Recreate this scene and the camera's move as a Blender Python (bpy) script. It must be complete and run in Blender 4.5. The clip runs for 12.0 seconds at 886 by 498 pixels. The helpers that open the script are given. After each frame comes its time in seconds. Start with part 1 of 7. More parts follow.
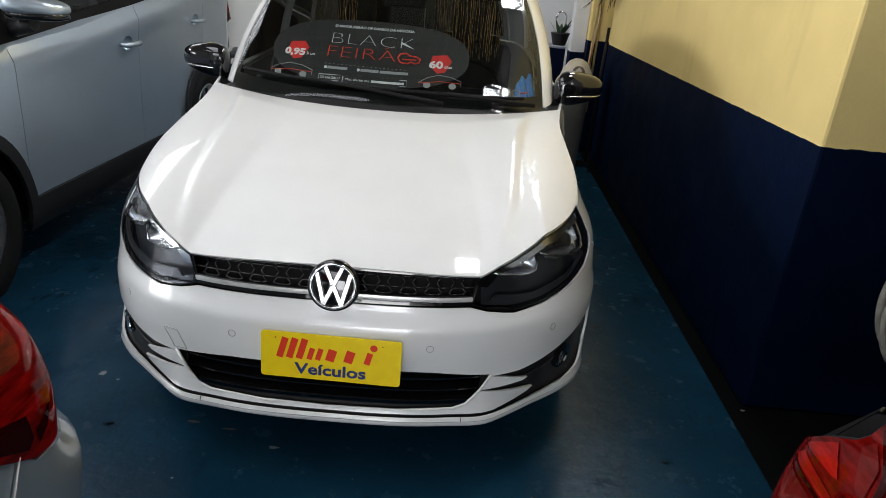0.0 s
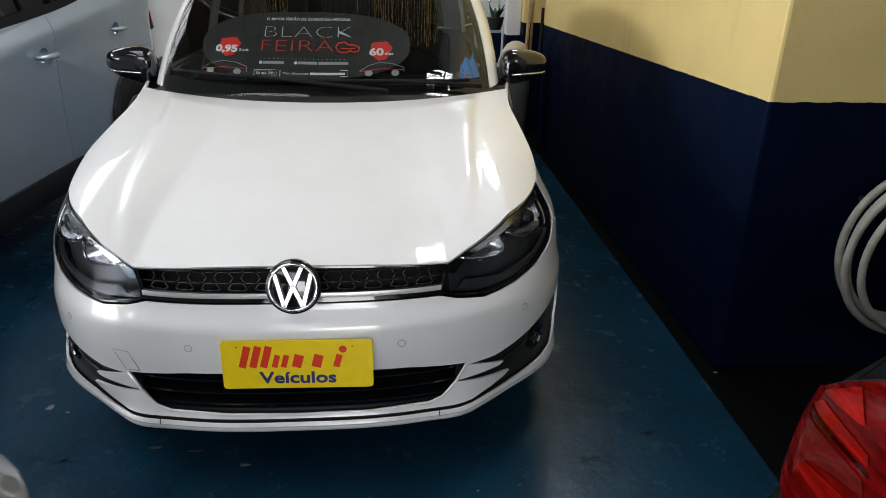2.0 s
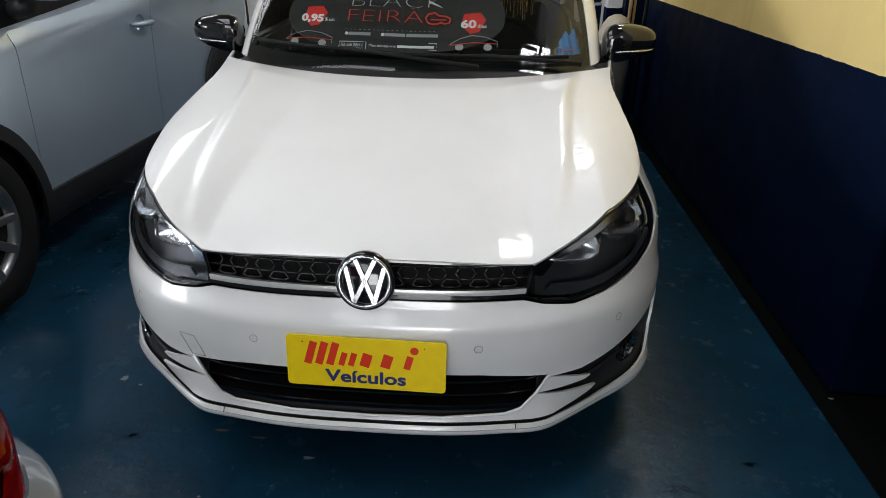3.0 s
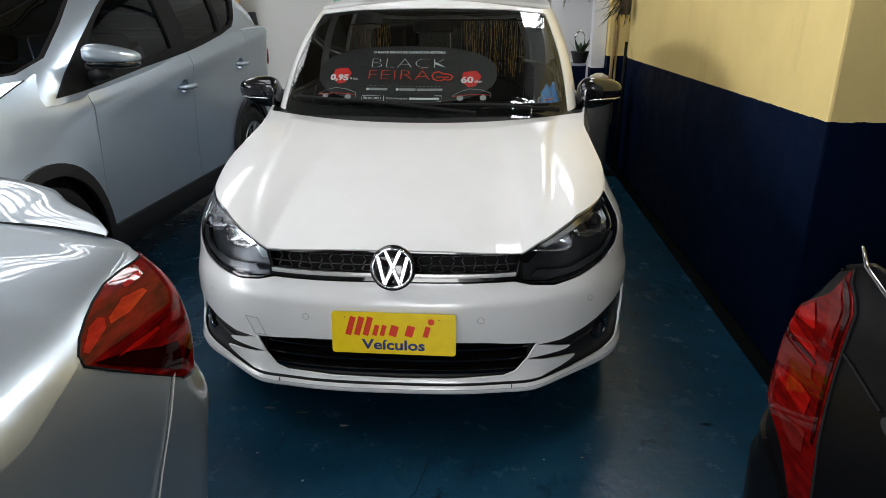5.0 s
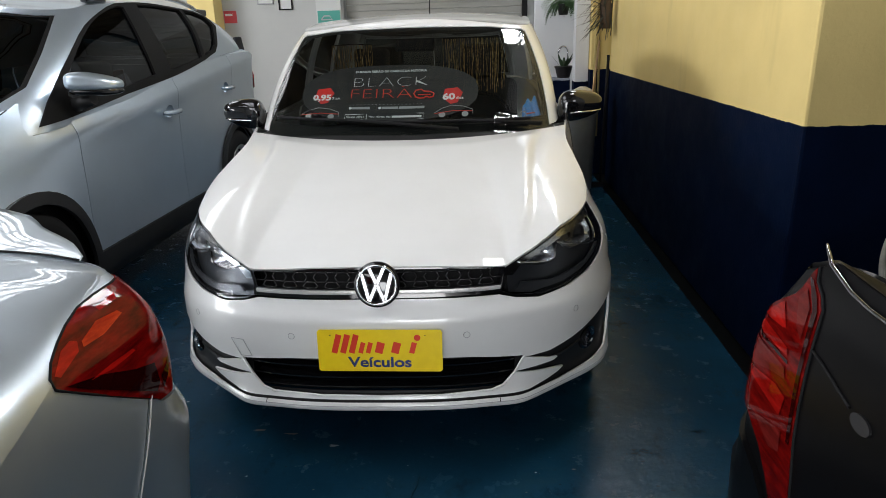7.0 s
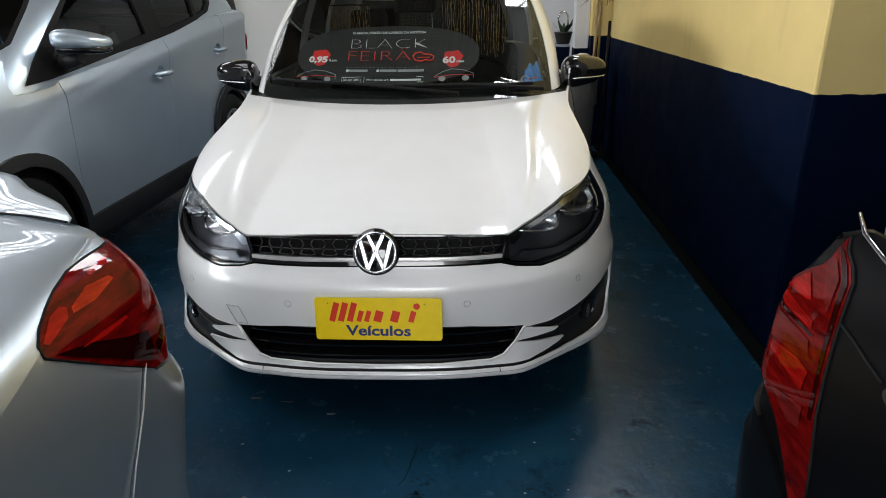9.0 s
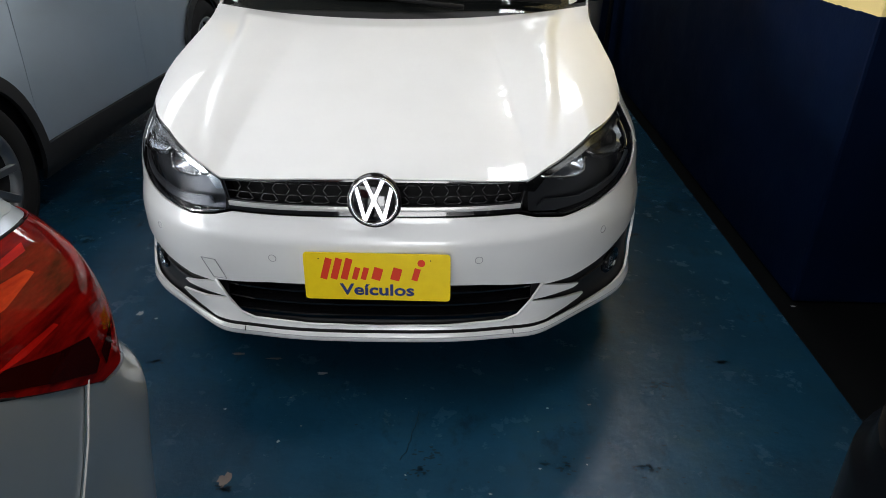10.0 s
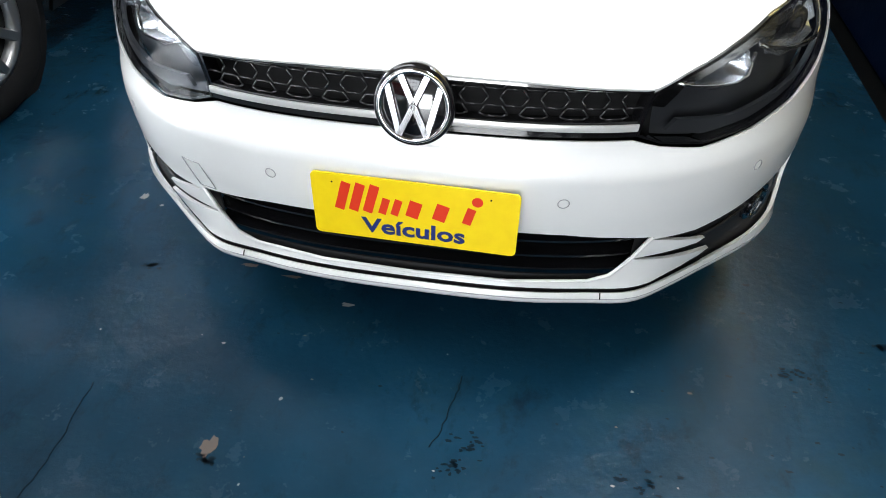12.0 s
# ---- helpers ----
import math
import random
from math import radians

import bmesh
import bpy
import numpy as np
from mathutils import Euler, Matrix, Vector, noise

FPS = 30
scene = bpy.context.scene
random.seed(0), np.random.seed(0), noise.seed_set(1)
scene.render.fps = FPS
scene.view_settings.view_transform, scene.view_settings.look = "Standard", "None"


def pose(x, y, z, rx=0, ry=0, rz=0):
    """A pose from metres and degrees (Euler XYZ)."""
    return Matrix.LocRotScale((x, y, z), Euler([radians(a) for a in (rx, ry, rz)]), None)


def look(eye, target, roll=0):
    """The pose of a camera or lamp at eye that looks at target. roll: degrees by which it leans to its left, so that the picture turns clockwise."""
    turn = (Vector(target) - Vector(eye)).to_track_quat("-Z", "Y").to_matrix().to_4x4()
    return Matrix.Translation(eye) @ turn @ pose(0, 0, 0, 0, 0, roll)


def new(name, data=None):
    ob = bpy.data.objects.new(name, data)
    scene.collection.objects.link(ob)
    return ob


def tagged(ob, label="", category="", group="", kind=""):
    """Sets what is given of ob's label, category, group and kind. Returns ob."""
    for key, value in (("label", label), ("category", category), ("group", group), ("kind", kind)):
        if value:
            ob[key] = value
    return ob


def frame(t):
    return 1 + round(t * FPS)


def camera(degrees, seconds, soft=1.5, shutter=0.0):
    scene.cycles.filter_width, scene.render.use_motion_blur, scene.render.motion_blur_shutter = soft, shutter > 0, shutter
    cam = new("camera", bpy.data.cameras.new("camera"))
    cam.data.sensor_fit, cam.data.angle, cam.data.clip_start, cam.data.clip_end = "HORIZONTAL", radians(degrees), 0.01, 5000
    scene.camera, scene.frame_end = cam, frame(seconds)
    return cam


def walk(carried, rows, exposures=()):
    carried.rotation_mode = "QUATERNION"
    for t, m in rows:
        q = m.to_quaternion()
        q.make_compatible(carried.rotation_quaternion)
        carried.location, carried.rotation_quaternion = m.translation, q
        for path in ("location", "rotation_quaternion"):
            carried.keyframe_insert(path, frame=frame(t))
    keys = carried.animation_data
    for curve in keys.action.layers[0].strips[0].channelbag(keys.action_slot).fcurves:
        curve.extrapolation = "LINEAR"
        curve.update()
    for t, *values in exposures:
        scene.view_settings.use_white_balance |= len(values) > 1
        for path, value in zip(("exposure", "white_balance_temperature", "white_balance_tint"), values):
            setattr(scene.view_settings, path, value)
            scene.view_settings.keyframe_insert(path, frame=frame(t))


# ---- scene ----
cam = camera(69.1, 12.0, soft=0.9)
PATH = [
    (0, (0.329, -1.544, 1.471), (0.281, 0.301, 0.702), 4.6),
    (0.5, (0.322, -1.545, 1.471), (0.398, 0.294, 0.69), 3.4),
    (1, (0.314, -1.543, 1.443), (0.484, 0.301, 0.689), 4.1),
    (1.5, (0.311, -1.54, 1.444), (0.425, 0.321, 0.719), 2.4),
    (2, (0.3, -1.482, 1.416), (0.4, 0.36, 0.642), 0.9),
    (2.3, (0.302, -1.389, 1.406), (0.33, 0.44, 0.588), 1.5),
    (2.5, (0.304, -1.327, 1.399), (0.217, 0.491, 0.569), 1.9),
    (2.7, (0.3, -1.3, 1.399), (0.17, 0.505, 0.548), 1.7),
    (4.3, (0.246, -1.574, 1.41), (0.105, 0.296, 0.715), -0.3),
    (4.5, (0.281, -1.675, 1.405), (0.111, 0.24, 0.851), 0.6),
    (5, (0.31, -1.822, 1.414), (0.152, 0.052, 0.735), -0.1),
    (5.5, (0.33, -1.841, 1.418), (0.164, 0.049, 0.784), -0.1),
    (6, (0.347, -1.826, 1.415), (0.205, 0.063, 0.775), -0.7),
    (6.5, (0.347, -1.824, 1.408), (0.2, 0.07, 0.781), -1.9),
    (8.5, (0.325, -1.833, 1.402), (0.212, 0.058, 0.762), -1.0),
    (9, (0.318, -1.783, 1.385), (0.198, 0.08, 0.667), -1.0),
    (9.5, (0.29, -1.646, 1.362), (0.147, 0.178, 0.555), -1.4),
    (10, (0.232, -1.497, 1.367), (0.167, 0.259, 0.412), 0.2),
    (10.5, (0.287, -1.316, 1.282), (0.162, 0.385, 0.238), 0.6),
    (11, (0.316, -1.09, 1.202), (0.03, 0.509, 0.037), -4.1),
    (11.5, (0.33, -1.03, 1.2), (0.025, 0.419, -0.145), -7.2),
    (12, (0.224, -0.917, 1.248), (-0.042, 0.523, -0.114), 0.4),
]
walk(cam, [(t, look(eye, target, roll)) for t, eye, target, roll in PATH], exposures=[(0, -0.24, 6650, 12), (4.3, -0.34, 6650, 12), (5.0, -0.26, 6650, 12), (9.5, -0.25, 6650, 12), (10.5, 0.0, 6650, 12), (11, 0.14, 6650, 11), (11.5, 0.52, 6550, 9), (12, 0.82, 6550, 10)])

# ---- world, sun and daylight ----
world = bpy.data.worlds.new("world")
scene.world = world
world.use_nodes = True
wn = world.node_tree.nodes
sky = wn.new("ShaderNodeTexSky")
sky.sky_type, sky.sun_disc, sky.sun_elevation, sky.sun_rotation = "NISHITA", False, radians(64), radians(125)
wn["Background"].inputs["Strength"].default_value = 0.10
world.node_tree.links.new(sky.outputs["Color"], wn["Background"].inputs["Color"])
sun = new("sun", bpy.data.lights.new("sun", "SUN"))
sun.data.energy, sun.data.angle, sun.data.color = 0.6, radians(25), (1.0, 0.97, 0.93)
sun.matrix_world = look((0, 0, 10), (Vector((0, 0, 10)) + Vector((-0.35, 0.25, -0.9))), 0)


def daylight(name, at, toward, width, height, watts, colour=(0.93, 0.97, 1.0)):
    """The sky's light in the opening of a window or gate."""
    data = bpy.data.lights.new(name, "AREA")
    data.shape, data.size, data.size_y, data.energy, data.color = "RECTANGLE", width, height, watts, colour
    lamp = new(name, data)
    lamp.matrix_world = look(at, toward)
    return lamp


daylight("gate_daylight", (-8.95, 0.2, 1.3), (0, 0.2, 0.9), 8.0, 2.4, 720)
daylight("clerestory_daylight", (-8.95, 2.3, 4.22), (0, 1.9, 1.3), 4.4, 0.9, 420)
# two fill lamps in unseen south openings, added to brighten floor and bumper
daylight("south_fill_high", (-3.0, -7.34, 3.45), (-1.2, 0, 0.6), 5.0, 1.8, 150)
daylight("south_fill_low", (0.1, -7.34, 1.1), (0.0, 0, 0.5), 2.6, 2.1, 210)
daylight("small_window_daylight", (3.18, -2.8, 2.05), (0.2, 0, 0.7), 0.55, 0.8, 8)
daylight("side_window_daylight", (1.56, 1.01, 4.01), (-2.0, 0.2, 1.0), 0.58, 1.0, 75)
daylight("side_window_daylight", (1.56, 3.62, 3.95), (-2.0, 2.9, 1.0), 0.5, 1.1, 70)
# this roof opening and the next are unseen, added for light from above
daylight("skylight_daylight", (-2.6, -2.0, 4.76), (-2.6, -2.0, 0), 3.2, 5.2, 220)
daylight("skylight_daylight", (-6.2, -4.2, 4.76), (-6.2, -4.2, 0), 1.2, 3.6, 60)
daylight("skylight_daylight", (-5.1, 4.9, 4.76), (-5.1, 4.9, 0), 2.2, 2.8, 120)
daylight("skylight_daylight", (1.55, 5.5, 4.76), (1.55, 5.5, 0), 0.8, 2.2, 120, (0.86, 0.95, 1.0))

# ---- materials ----
def material(name, colour=(0.5, 0.5, 0.5), rough=0.5, metal=0.0, **more):
    m = bpy.data.materials.new(name)
    m.use_nodes = True
    b = m.node_tree.nodes["Principled BSDF"]
    b.inputs["Base Color"].default_value = (*colour, 1)
    b.inputs["Roughness"].default_value = rough
    b.inputs["Metallic"].default_value = metal
    for key, value in more.items():
        b.inputs[key.replace("_", " ")].default_value = value
    return m


def add(m, kind, **values):
    n = m.node_tree.nodes.new(kind)
    for key, value in values.items():
        n.inputs[key.replace("_", " ")].default_value = value
    return n


def join(m, a, b):
    m.node_tree.links.new(a, b)


def coords(m, scale=(1, 1, 1), space="Object"):
    mp = add(m, "ShaderNodeMapping", Scale=scale)
    join(m, add(m, "ShaderNodeTexCoord").outputs[space], mp.inputs["Vector"])
    return mp.outputs["Vector"]


def cloud(m, vec, scale, detail=4.0, rough=0.55):
    n = add(m, "ShaderNodeTexNoise", Scale=scale, Detail=detail, Roughness=rough)
    join(m, vec, n.inputs["Vector"])
    return n.outputs["Fac"]


def ramp(m, value, stops):
    r = m.node_tree.nodes.new("ShaderNodeValToRGB")
    while len(r.color_ramp.elements) < len(stops):
        r.color_ramp.elements.new(0.5)
    for e, (pos, c) in zip(r.color_ramp.elements, stops):
        e.position, e.color = pos, (*c, 1) if len(c) == 3 else c
    join(m, value, r.inputs["Fac"])
    return r.outputs["Color"]


def blend(m, fac, a, b, mode="MIX"):
    n = m.node_tree.nodes.new("ShaderNodeMix")
    n.data_type, n.blend_type = "RGBA", mode
    for src, dst in ((fac, n.inputs[0]), (a, n.inputs[6]), (b, n.inputs[7])):
        if isinstance(src, (tuple, float, int)):
            dst.default_value = (*src, 1) if isinstance(src, tuple) else src
        else:
            join(m, src, dst)
    return n.outputs[2]


def bump(m, height, strength=0.2, distance=0.002):
    n = add(m, "ShaderNodeBump", Strength=strength, Distance=distance)
    join(m, height, n.inputs["Height"])
    join(m, n.outputs["Normal"], m.node_tree.nodes["Principled BSDF"].inputs["Normal"])


def base(m, colour_out):
    join(m, colour_out, m.node_tree.nodes["Principled BSDF"].inputs["Base Color"])


def gloss(m, rough_out):
    join(m, rough_out, m.node_tree.nodes["Principled BSDF"].inputs["Roughness"])


def paint(name, colour, metal=0.0, rough=0.28, flake=0.0):
    """Car lacquer: a coloured or metallic coat under a clear one, faintly dusty."""
    m = material(name, colour, rough, metal, Coat_Weight=1.0, Coat_Roughness=0.02)
    v = coords(m)
    dust = cloud(m, v, 6.0, 5)
    dark = tuple(c * 0.975 for c in colour)
    base(m, ramp(m, dust, [(0.35, dark), (0.6, colour)]))
    if flake:
        bump(m, cloud(m, v, 900.0, 2), flake, 0.0003)
    return m


def glazing(name, tint, gloss_rough=0.0, ior=1.52):
    """Clear or tinted glass: see-through, with the mirror of its surface growing at a flat angle."""
    m = bpy.data.materials.new(name)
    m.use_nodes = True
    t = m.node_tree
    t.nodes.clear()
    out, mix = t.nodes.new("ShaderNodeOutputMaterial"), t.nodes.new("ShaderNodeMixShader")
    thin, shine, fres = t.nodes.new("ShaderNodeBsdfTransparent"), t.nodes.new("ShaderNodeBsdfGlossy"), t.nodes.new("ShaderNodeFresnel")
    thin.inputs["Color"].default_value = (*tint, 1)
    shine.inputs["Roughness"].default_value = gloss_rough
    fres.inputs["IOR"].default_value = ior
    t.links.new(fres.outputs[0], mix.inputs[0])
    t.links.new(thin.outputs[0], mix.inputs[1])
    t.links.new(shine.outputs[0], mix.inputs[2])
    t.links.new(mix.outputs[0], out.inputs[0])
    return m


WHITE = paint("white_lacquer", (0.80, 0.80, 0.79), 0.0, 0.35)
BLUE_SILVER = paint("blue_silver_lacquer", (0.55, 0.645, 0.74), 0.74, 0.30, 0.12)
PALE_SILVER = paint("pale_silver_lacquer", (0.50, 0.56, 0.61), 0.70, 0.38, 0.12)
BLACK_PAINT = paint("black_lacquer", (0.0035, 0.0035, 0.004), 0.0, 0.3)
BLACK_PAINT.node_tree.nodes["Principled BSDF"].inputs["Coat Weight"].default_value = 0.05
BLACK_PAINT.node_tree.nodes["Principled BSDF"].inputs["Coat Roughness"].default_value = 0.16
BLACK_PAINT.node_tree.nodes["Principled BSDF"].inputs["Specular IOR Level"].default_value = 0.05
GLOSS_BLACK = material("gloss_black_plastic", (0.006, 0.006, 0.007), 0.08, Coat_Weight=0.6)
PLASTIC = material("black_grained_plastic", (0.009, 0.009, 0.010), 0.5)
bump(PLASTIC, cloud(PLASTIC, coords(PLASTIC), 700, 2), 0.15, 0.0005)
MATT_BLACK = material("matt_black", (0.004, 0.004, 0.0045), 0.75, Specular_IOR_Level=0.25)
RUBBER = material("tyre_rubber", (0.009, 0.009, 0.0095), 0.8, Specular_IOR_Level=0.2)
bump(RUBBER, cloud(RUBBER, coords(RUBBER), 120, 3), 0.25, 0.001)
CHROME = material("chrome", (0.82, 0.82, 0.83), 0.06, 1.0)
SATIN = material("satin_silver", (0.62, 0.63, 0.64), 0.25, 1.0)
ALLOY = material("alloy_rim", (0.32, 0.33, 0.34), 0.3, 0.9)
LENS = glazing("clear_lens", (0.97, 0.98, 0.98), ior=1.3)
SMOKED = glazing("windscreen_glass", (0.60, 0.66, 0.63))
TINTED = glazing("tinted_side_glass", (0.06, 0.065, 0.065), ior=1.42)
RED_LENS = material("red_lamp_lens", (0.22, 0.003, 0.003), 0.1, 0.0, Coat_Weight=0.7, Coat_Roughness=0.01, Specular_IOR_Level=0.0)
base(RED_LENS, ramp(RED_LENS, cloud(RED_LENS, coords(RED_LENS, (3, 14, 9)), 2.2, 2), [(0.38, (0.10, 0.0015, 0.0015)), (0.62, (0.26, 0.004, 0.003))]))

def chambered_lens(name, dark, light, coat):
    """Red lamp glass with streaky ribbed chambers behind it."""
    m = material(name, light, 0.16, 0.0, Coat_Weight=coat, Coat_Roughness=0.03, Specular_IOR_Level=0.0)
    streaks = cloud(m, coords(m, (5, 5, 26)), 2.4, 5, 0.6)
    base(m, ramp(m, streaks, [(0.32, dark), (0.52, tuple((p + q) / 2 for p, q in zip(dark, light))), (0.68, light)]))
    bump(m, cloud(m, coords(m, (6, 6, 40)), 6.0, 3), 0.25, 0.002)
    return m


SALOON_LENS = chambered_lens("saloon_lamp_lens", (0.07, 0.001, 0.001), (0.32, 0.006, 0.004), 0.4)
HATCH_LENS = chambered_lens("hatchback_lamp_lens", (0.04, 0.001, 0.001), (0.17, 0.004, 0.003), 0.3)
HATCH_PANEL = chambered_lens("hatchback_lamp_panel", (0.13, 0.003, 0.002), (0.34, 0.008, 0.006), 0.3)
HATCH_GREY = chambered_lens("hatchback_lamp_smoke", (0.07, 0.006, 0.005), (0.15, 0.012, 0.010), 0.3)
LAMP_BRIGHT = chambered_lens("saloon_lamp_chamber", (0.34, 0.006, 0.004), (0.72, 0.014, 0.008), 0.4)
LAMP_ORANGE = chambered_lens("saloon_lamp_reflector", (0.40, 0.012, 0.004), (0.90, 0.060, 0.012), 0.4)
RED_DARK = material("dark_red_lens", (0.022, 0.0012, 0.001), 0.12, 0.0, Coat_Weight=0.4, Specular_IOR_Level=0.0)
SMOKE_METAL = material("smoked_reflector", (0.58, 0.61, 0.66), 0.26, 1.0)
LAMP_DARK = material("lamp_housing", (0.12, 0.128, 0.145), 0.28, 0.85)
YELLOW_PLATE = material("yellow_plate_film", (0.90, 0.66, 0.004), 0.35)
base(YELLOW_PLATE, ramp(YELLOW_PLATE, cloud(YELLOW_PLATE, coords(YELLOW_PLATE), 25, 4), [(0.3, (0.86, 0.61, 0.004)), (0.7, (0.92, 0.68, 0.006))]))
RED_PRINT = material("red_print", (0.72, 0.035, 0.008), 0.4)
BLUE_PRINT = material("blue_print", (0.008, 0.022, 0.16), 0.4)
WHITE_PRINT = material("white_print", (0.75, 0.75, 0.75), 0.5)
GREY_PRINT = material("grey_print", (0.35, 0.35, 0.36), 0.5)
FABRIC = material("dark_seat_cloth", (0.025, 0.025, 0.028), 0.9)
bump(FABRIC, cloud(FABRIC, coords(FABRIC), 400, 2), 0.3, 0.001)

# painted floor: worn blue coat over concrete
FLOOR = material("blue_floor_paint", (0.02, 0.07, 0.13), 0.3, Specular_IOR_Level=0.2)
v = coords(FLOOR)
coat = ramp(FLOOR, cloud(FLOOR, v, 1.6, 8, 0.62), [(0.3, (0.0040, 0.024, 0.046)), (0.5, (0.0058, 0.037, 0.070)), (0.72, (0.0090, 0.054, 0.102))])
scuff = ramp(FLOOR, cloud(FLOOR, coords(FLOOR, (1.0, 2.6, 1)), 17.0, 9, 0.72), [(0.58, (0, 0, 0)), (0.76, (0.6, 0.6, 0.6))])
coat = blend(FLOOR, scuff, coat, (0.022, 0.066, 0.104))
grime = ramp(FLOOR, cloud(FLOOR, coords(FLOOR, (2.2, 1.0, 1)), 6.0, 9, 0.7), [(0.56, (0, 0, 0)), (0.74, (0.75, 0.75, 0.75))])
coat = blend(FLOOR, grime, coat, (0.0045, 0.014, 0.024))
worn = ramp(FLOOR, cloud(FLOOR, coords(FLOOR, (1.0, 1.7, 1)), 3.1, 10, 0.68), [(0.53, (0, 0, 0)), (0.66, (0.55, 0.55, 0.55))])
coat = blend(FLOOR, worn, coat, (0.012, 0.044, 0.064))
soot = ramp(FLOOR, cloud(FLOOR, coords(FLOOR, (1.3, 1.0, 1)), 4.3, 10, 0.72), [(0.57, (0, 0, 0)), (0.68, (0.7, 0.7, 0.7))])
coat = blend(FLOOR, soot, coat, (0.0025, 0.011, 0.021))
speck = ramp(FLOOR, cloud(FLOOR, v, 120.0, 4, 0.6), [(0.66, (0, 0, 0)), (0.72, (0.7, 0.7, 0.7))])
coat = blend(FLOOR, speck, coat, (0.020, 0.060, 0.085))
chips = ramp(FLOOR, cloud(FLOOR, v, 46.0, 5, 0.6), [(0.735, (0, 0, 0)), (0.76, (1, 1, 1))])
coat = blend(FLOOR, chips, coat, (0.085, 0.11, 0.12))
base(FLOOR, coat)
gloss(FLOOR, ramp(FLOOR, cloud(FLOOR, v, 8.0, 8, 0.7), [(0.3, (0.13, 0.13, 0.13)), (0.7, (0.32, 0.32, 0.32))]))
uneven = add(FLOOR, "ShaderNodeBump", Strength=0.25, Distance=0.02)
join(FLOOR, cloud(FLOOR, v, 7.0, 3, 0.5), uneven.inputs["Height"])
bump(FLOOR, cloud(FLOOR, v, 70.0, 7, 0.65), 0.28, 0.003)
for n in FLOOR.node_tree.nodes:
    if n.type == "BUMP" and n != uneven:
        join(FLOOR, uneven.outputs["Normal"], n.inputs["Normal"])

# plaster wall: navy dado below a ragged brush line, yellow above
def two_tone(name, lower, upper, line=1.051):
    m = material(name, upper, 0.5, Specular_IOR_Level=0.05)
    v = coords(m, space="Object")
    sep = m.node_tree.nodes.new("ShaderNodeSeparateXYZ")
    join(m, v, sep.inputs[0])
    add1 = m.node_tree.nodes.new("ShaderNodeMath")
    add1.operation = "MULTIPLY_ADD"
    join(m, cloud(m, v, 22.0, 4), add1.inputs[0])
    add1.inputs[1].default_value = 0.016
    join(m, sep.outputs["Z"], add1.inputs[2])
    edge = ramp(m, add1.outputs[0], [(0.0, (0, 0, 0)), (1.0, (1, 1, 1))])
    r = edge.node
    r.color_ramp.interpolation = "CONSTANT"
    scale = m.node_tree.nodes.new("ShaderNodeMath")
    scale.operation = "GREATER_THAN"
    join(m, add1.outputs[0], scale.inputs[0])
    scale.inputs[1].default_value = line + 0.008
    up = ramp(m, cloud(m, v, 1.1, 6, 0.6), [(0.3, tuple(c * 0.86 for c in upper)), (0.65, upper)])
    smear = ramp(m, cloud(m, coords(m, (1, 1, 0.25)), 3.4, 5), [(0.60, (0, 0, 0)), (0.78, (0.5, 0.5, 0.5))])
    up = blend(m, smear, up, tuple(c * 0.62 for c in upper))
    low = ramp(m, cloud(m, v, 2.3, 6, 0.6), [(0.3, tuple(c * 0.7 for c in lower)), (0.7, tuple(c * 1.25 for c in lower))])
    base(m, blend(m, scale.outputs[0], low, up))
    gloss(m, ramp(m, cloud(m, v, 7.0, 4), [(0.3, (0.46, 0.46, 0.46)), (0.7, (0.62, 0.62, 0.62))]))
    bump(m, cloud(m, v, 60.0, 6, 0.6), 0.35, 0.004)
    return m


WALL = two_tone("yellow_and_navy_plaster", (0.0008, 0.0048, 0.0195), (0.80, 0.62, 0.26))
WALL_WHITE = two_tone("white_and_navy_plaster", (0.0026, 0.0068, 0.024), (0.72, 0.73, 0.75), 0.93)


def plaster(name, colour):
    m = material(name, colour, 0.65)
    v = coords(m)
    base(m, ramp(m, cloud(m, v, 0.8, 6, 0.6), [(0.3, tuple(c * 0.9 for c in colour)), (0.7, colour)]))
    bump(m, cloud(m, v, 45.0, 5), 0.2, 0.003)
    return m


GREY_WALL = plaster("grey_plaster", (0.45, 0.45, 0.43))
PALE_WALL = plaster("pale_plaster", (0.55, 0.55, 0.53))
STEEL = material("dark_painted_steel", (0.10, 0.105, 0.11), 0.5, 0.4)
ROOF_SHEET = material("rusty_corrugated_sheet", (0.16, 0.14, 0.11), 0.5, 0.2)
v = coords(ROOF_SHEET, (9, 0.35, 1))
base(ROOF_SHEET, ramp(ROOF_SHEET, cloud(ROOF_SHEET, v, 2.0, 6, 0.7), [(0.36, (0.06, 0.054, 0.047)), (0.54, (0.21, 0.165, 0.10)), (0.74, (0.44, 0.34, 0.20))]))

# ---- shaping helpers ----
def mesh_of(bm, name, mat):
    for f in bm.faces:
        f.material_index = 0
    me = bpy.data.meshes.new(name)
    bm.to_mesh(me)
    bm.free()
    me.materials.append(mat)
    return me


def part(name, bm, mat, parent=None, label=""):
    """Links a bmesh as one mesh object under a thing or a part."""
    ob = new(name, mesh_of(bm, name, mat))
    ob.parent = parent
    return tagged(ob, label)


def thing(name, label, category, group="", m=None, kind=""):
    """An Empty at a thing's base, which parents its parts."""
    ob = new(name)
    ob.empty_display_size = 0.1
    if m is not None:
        ob.matrix_basis = m
    return tagged(ob, label, category, group, kind)


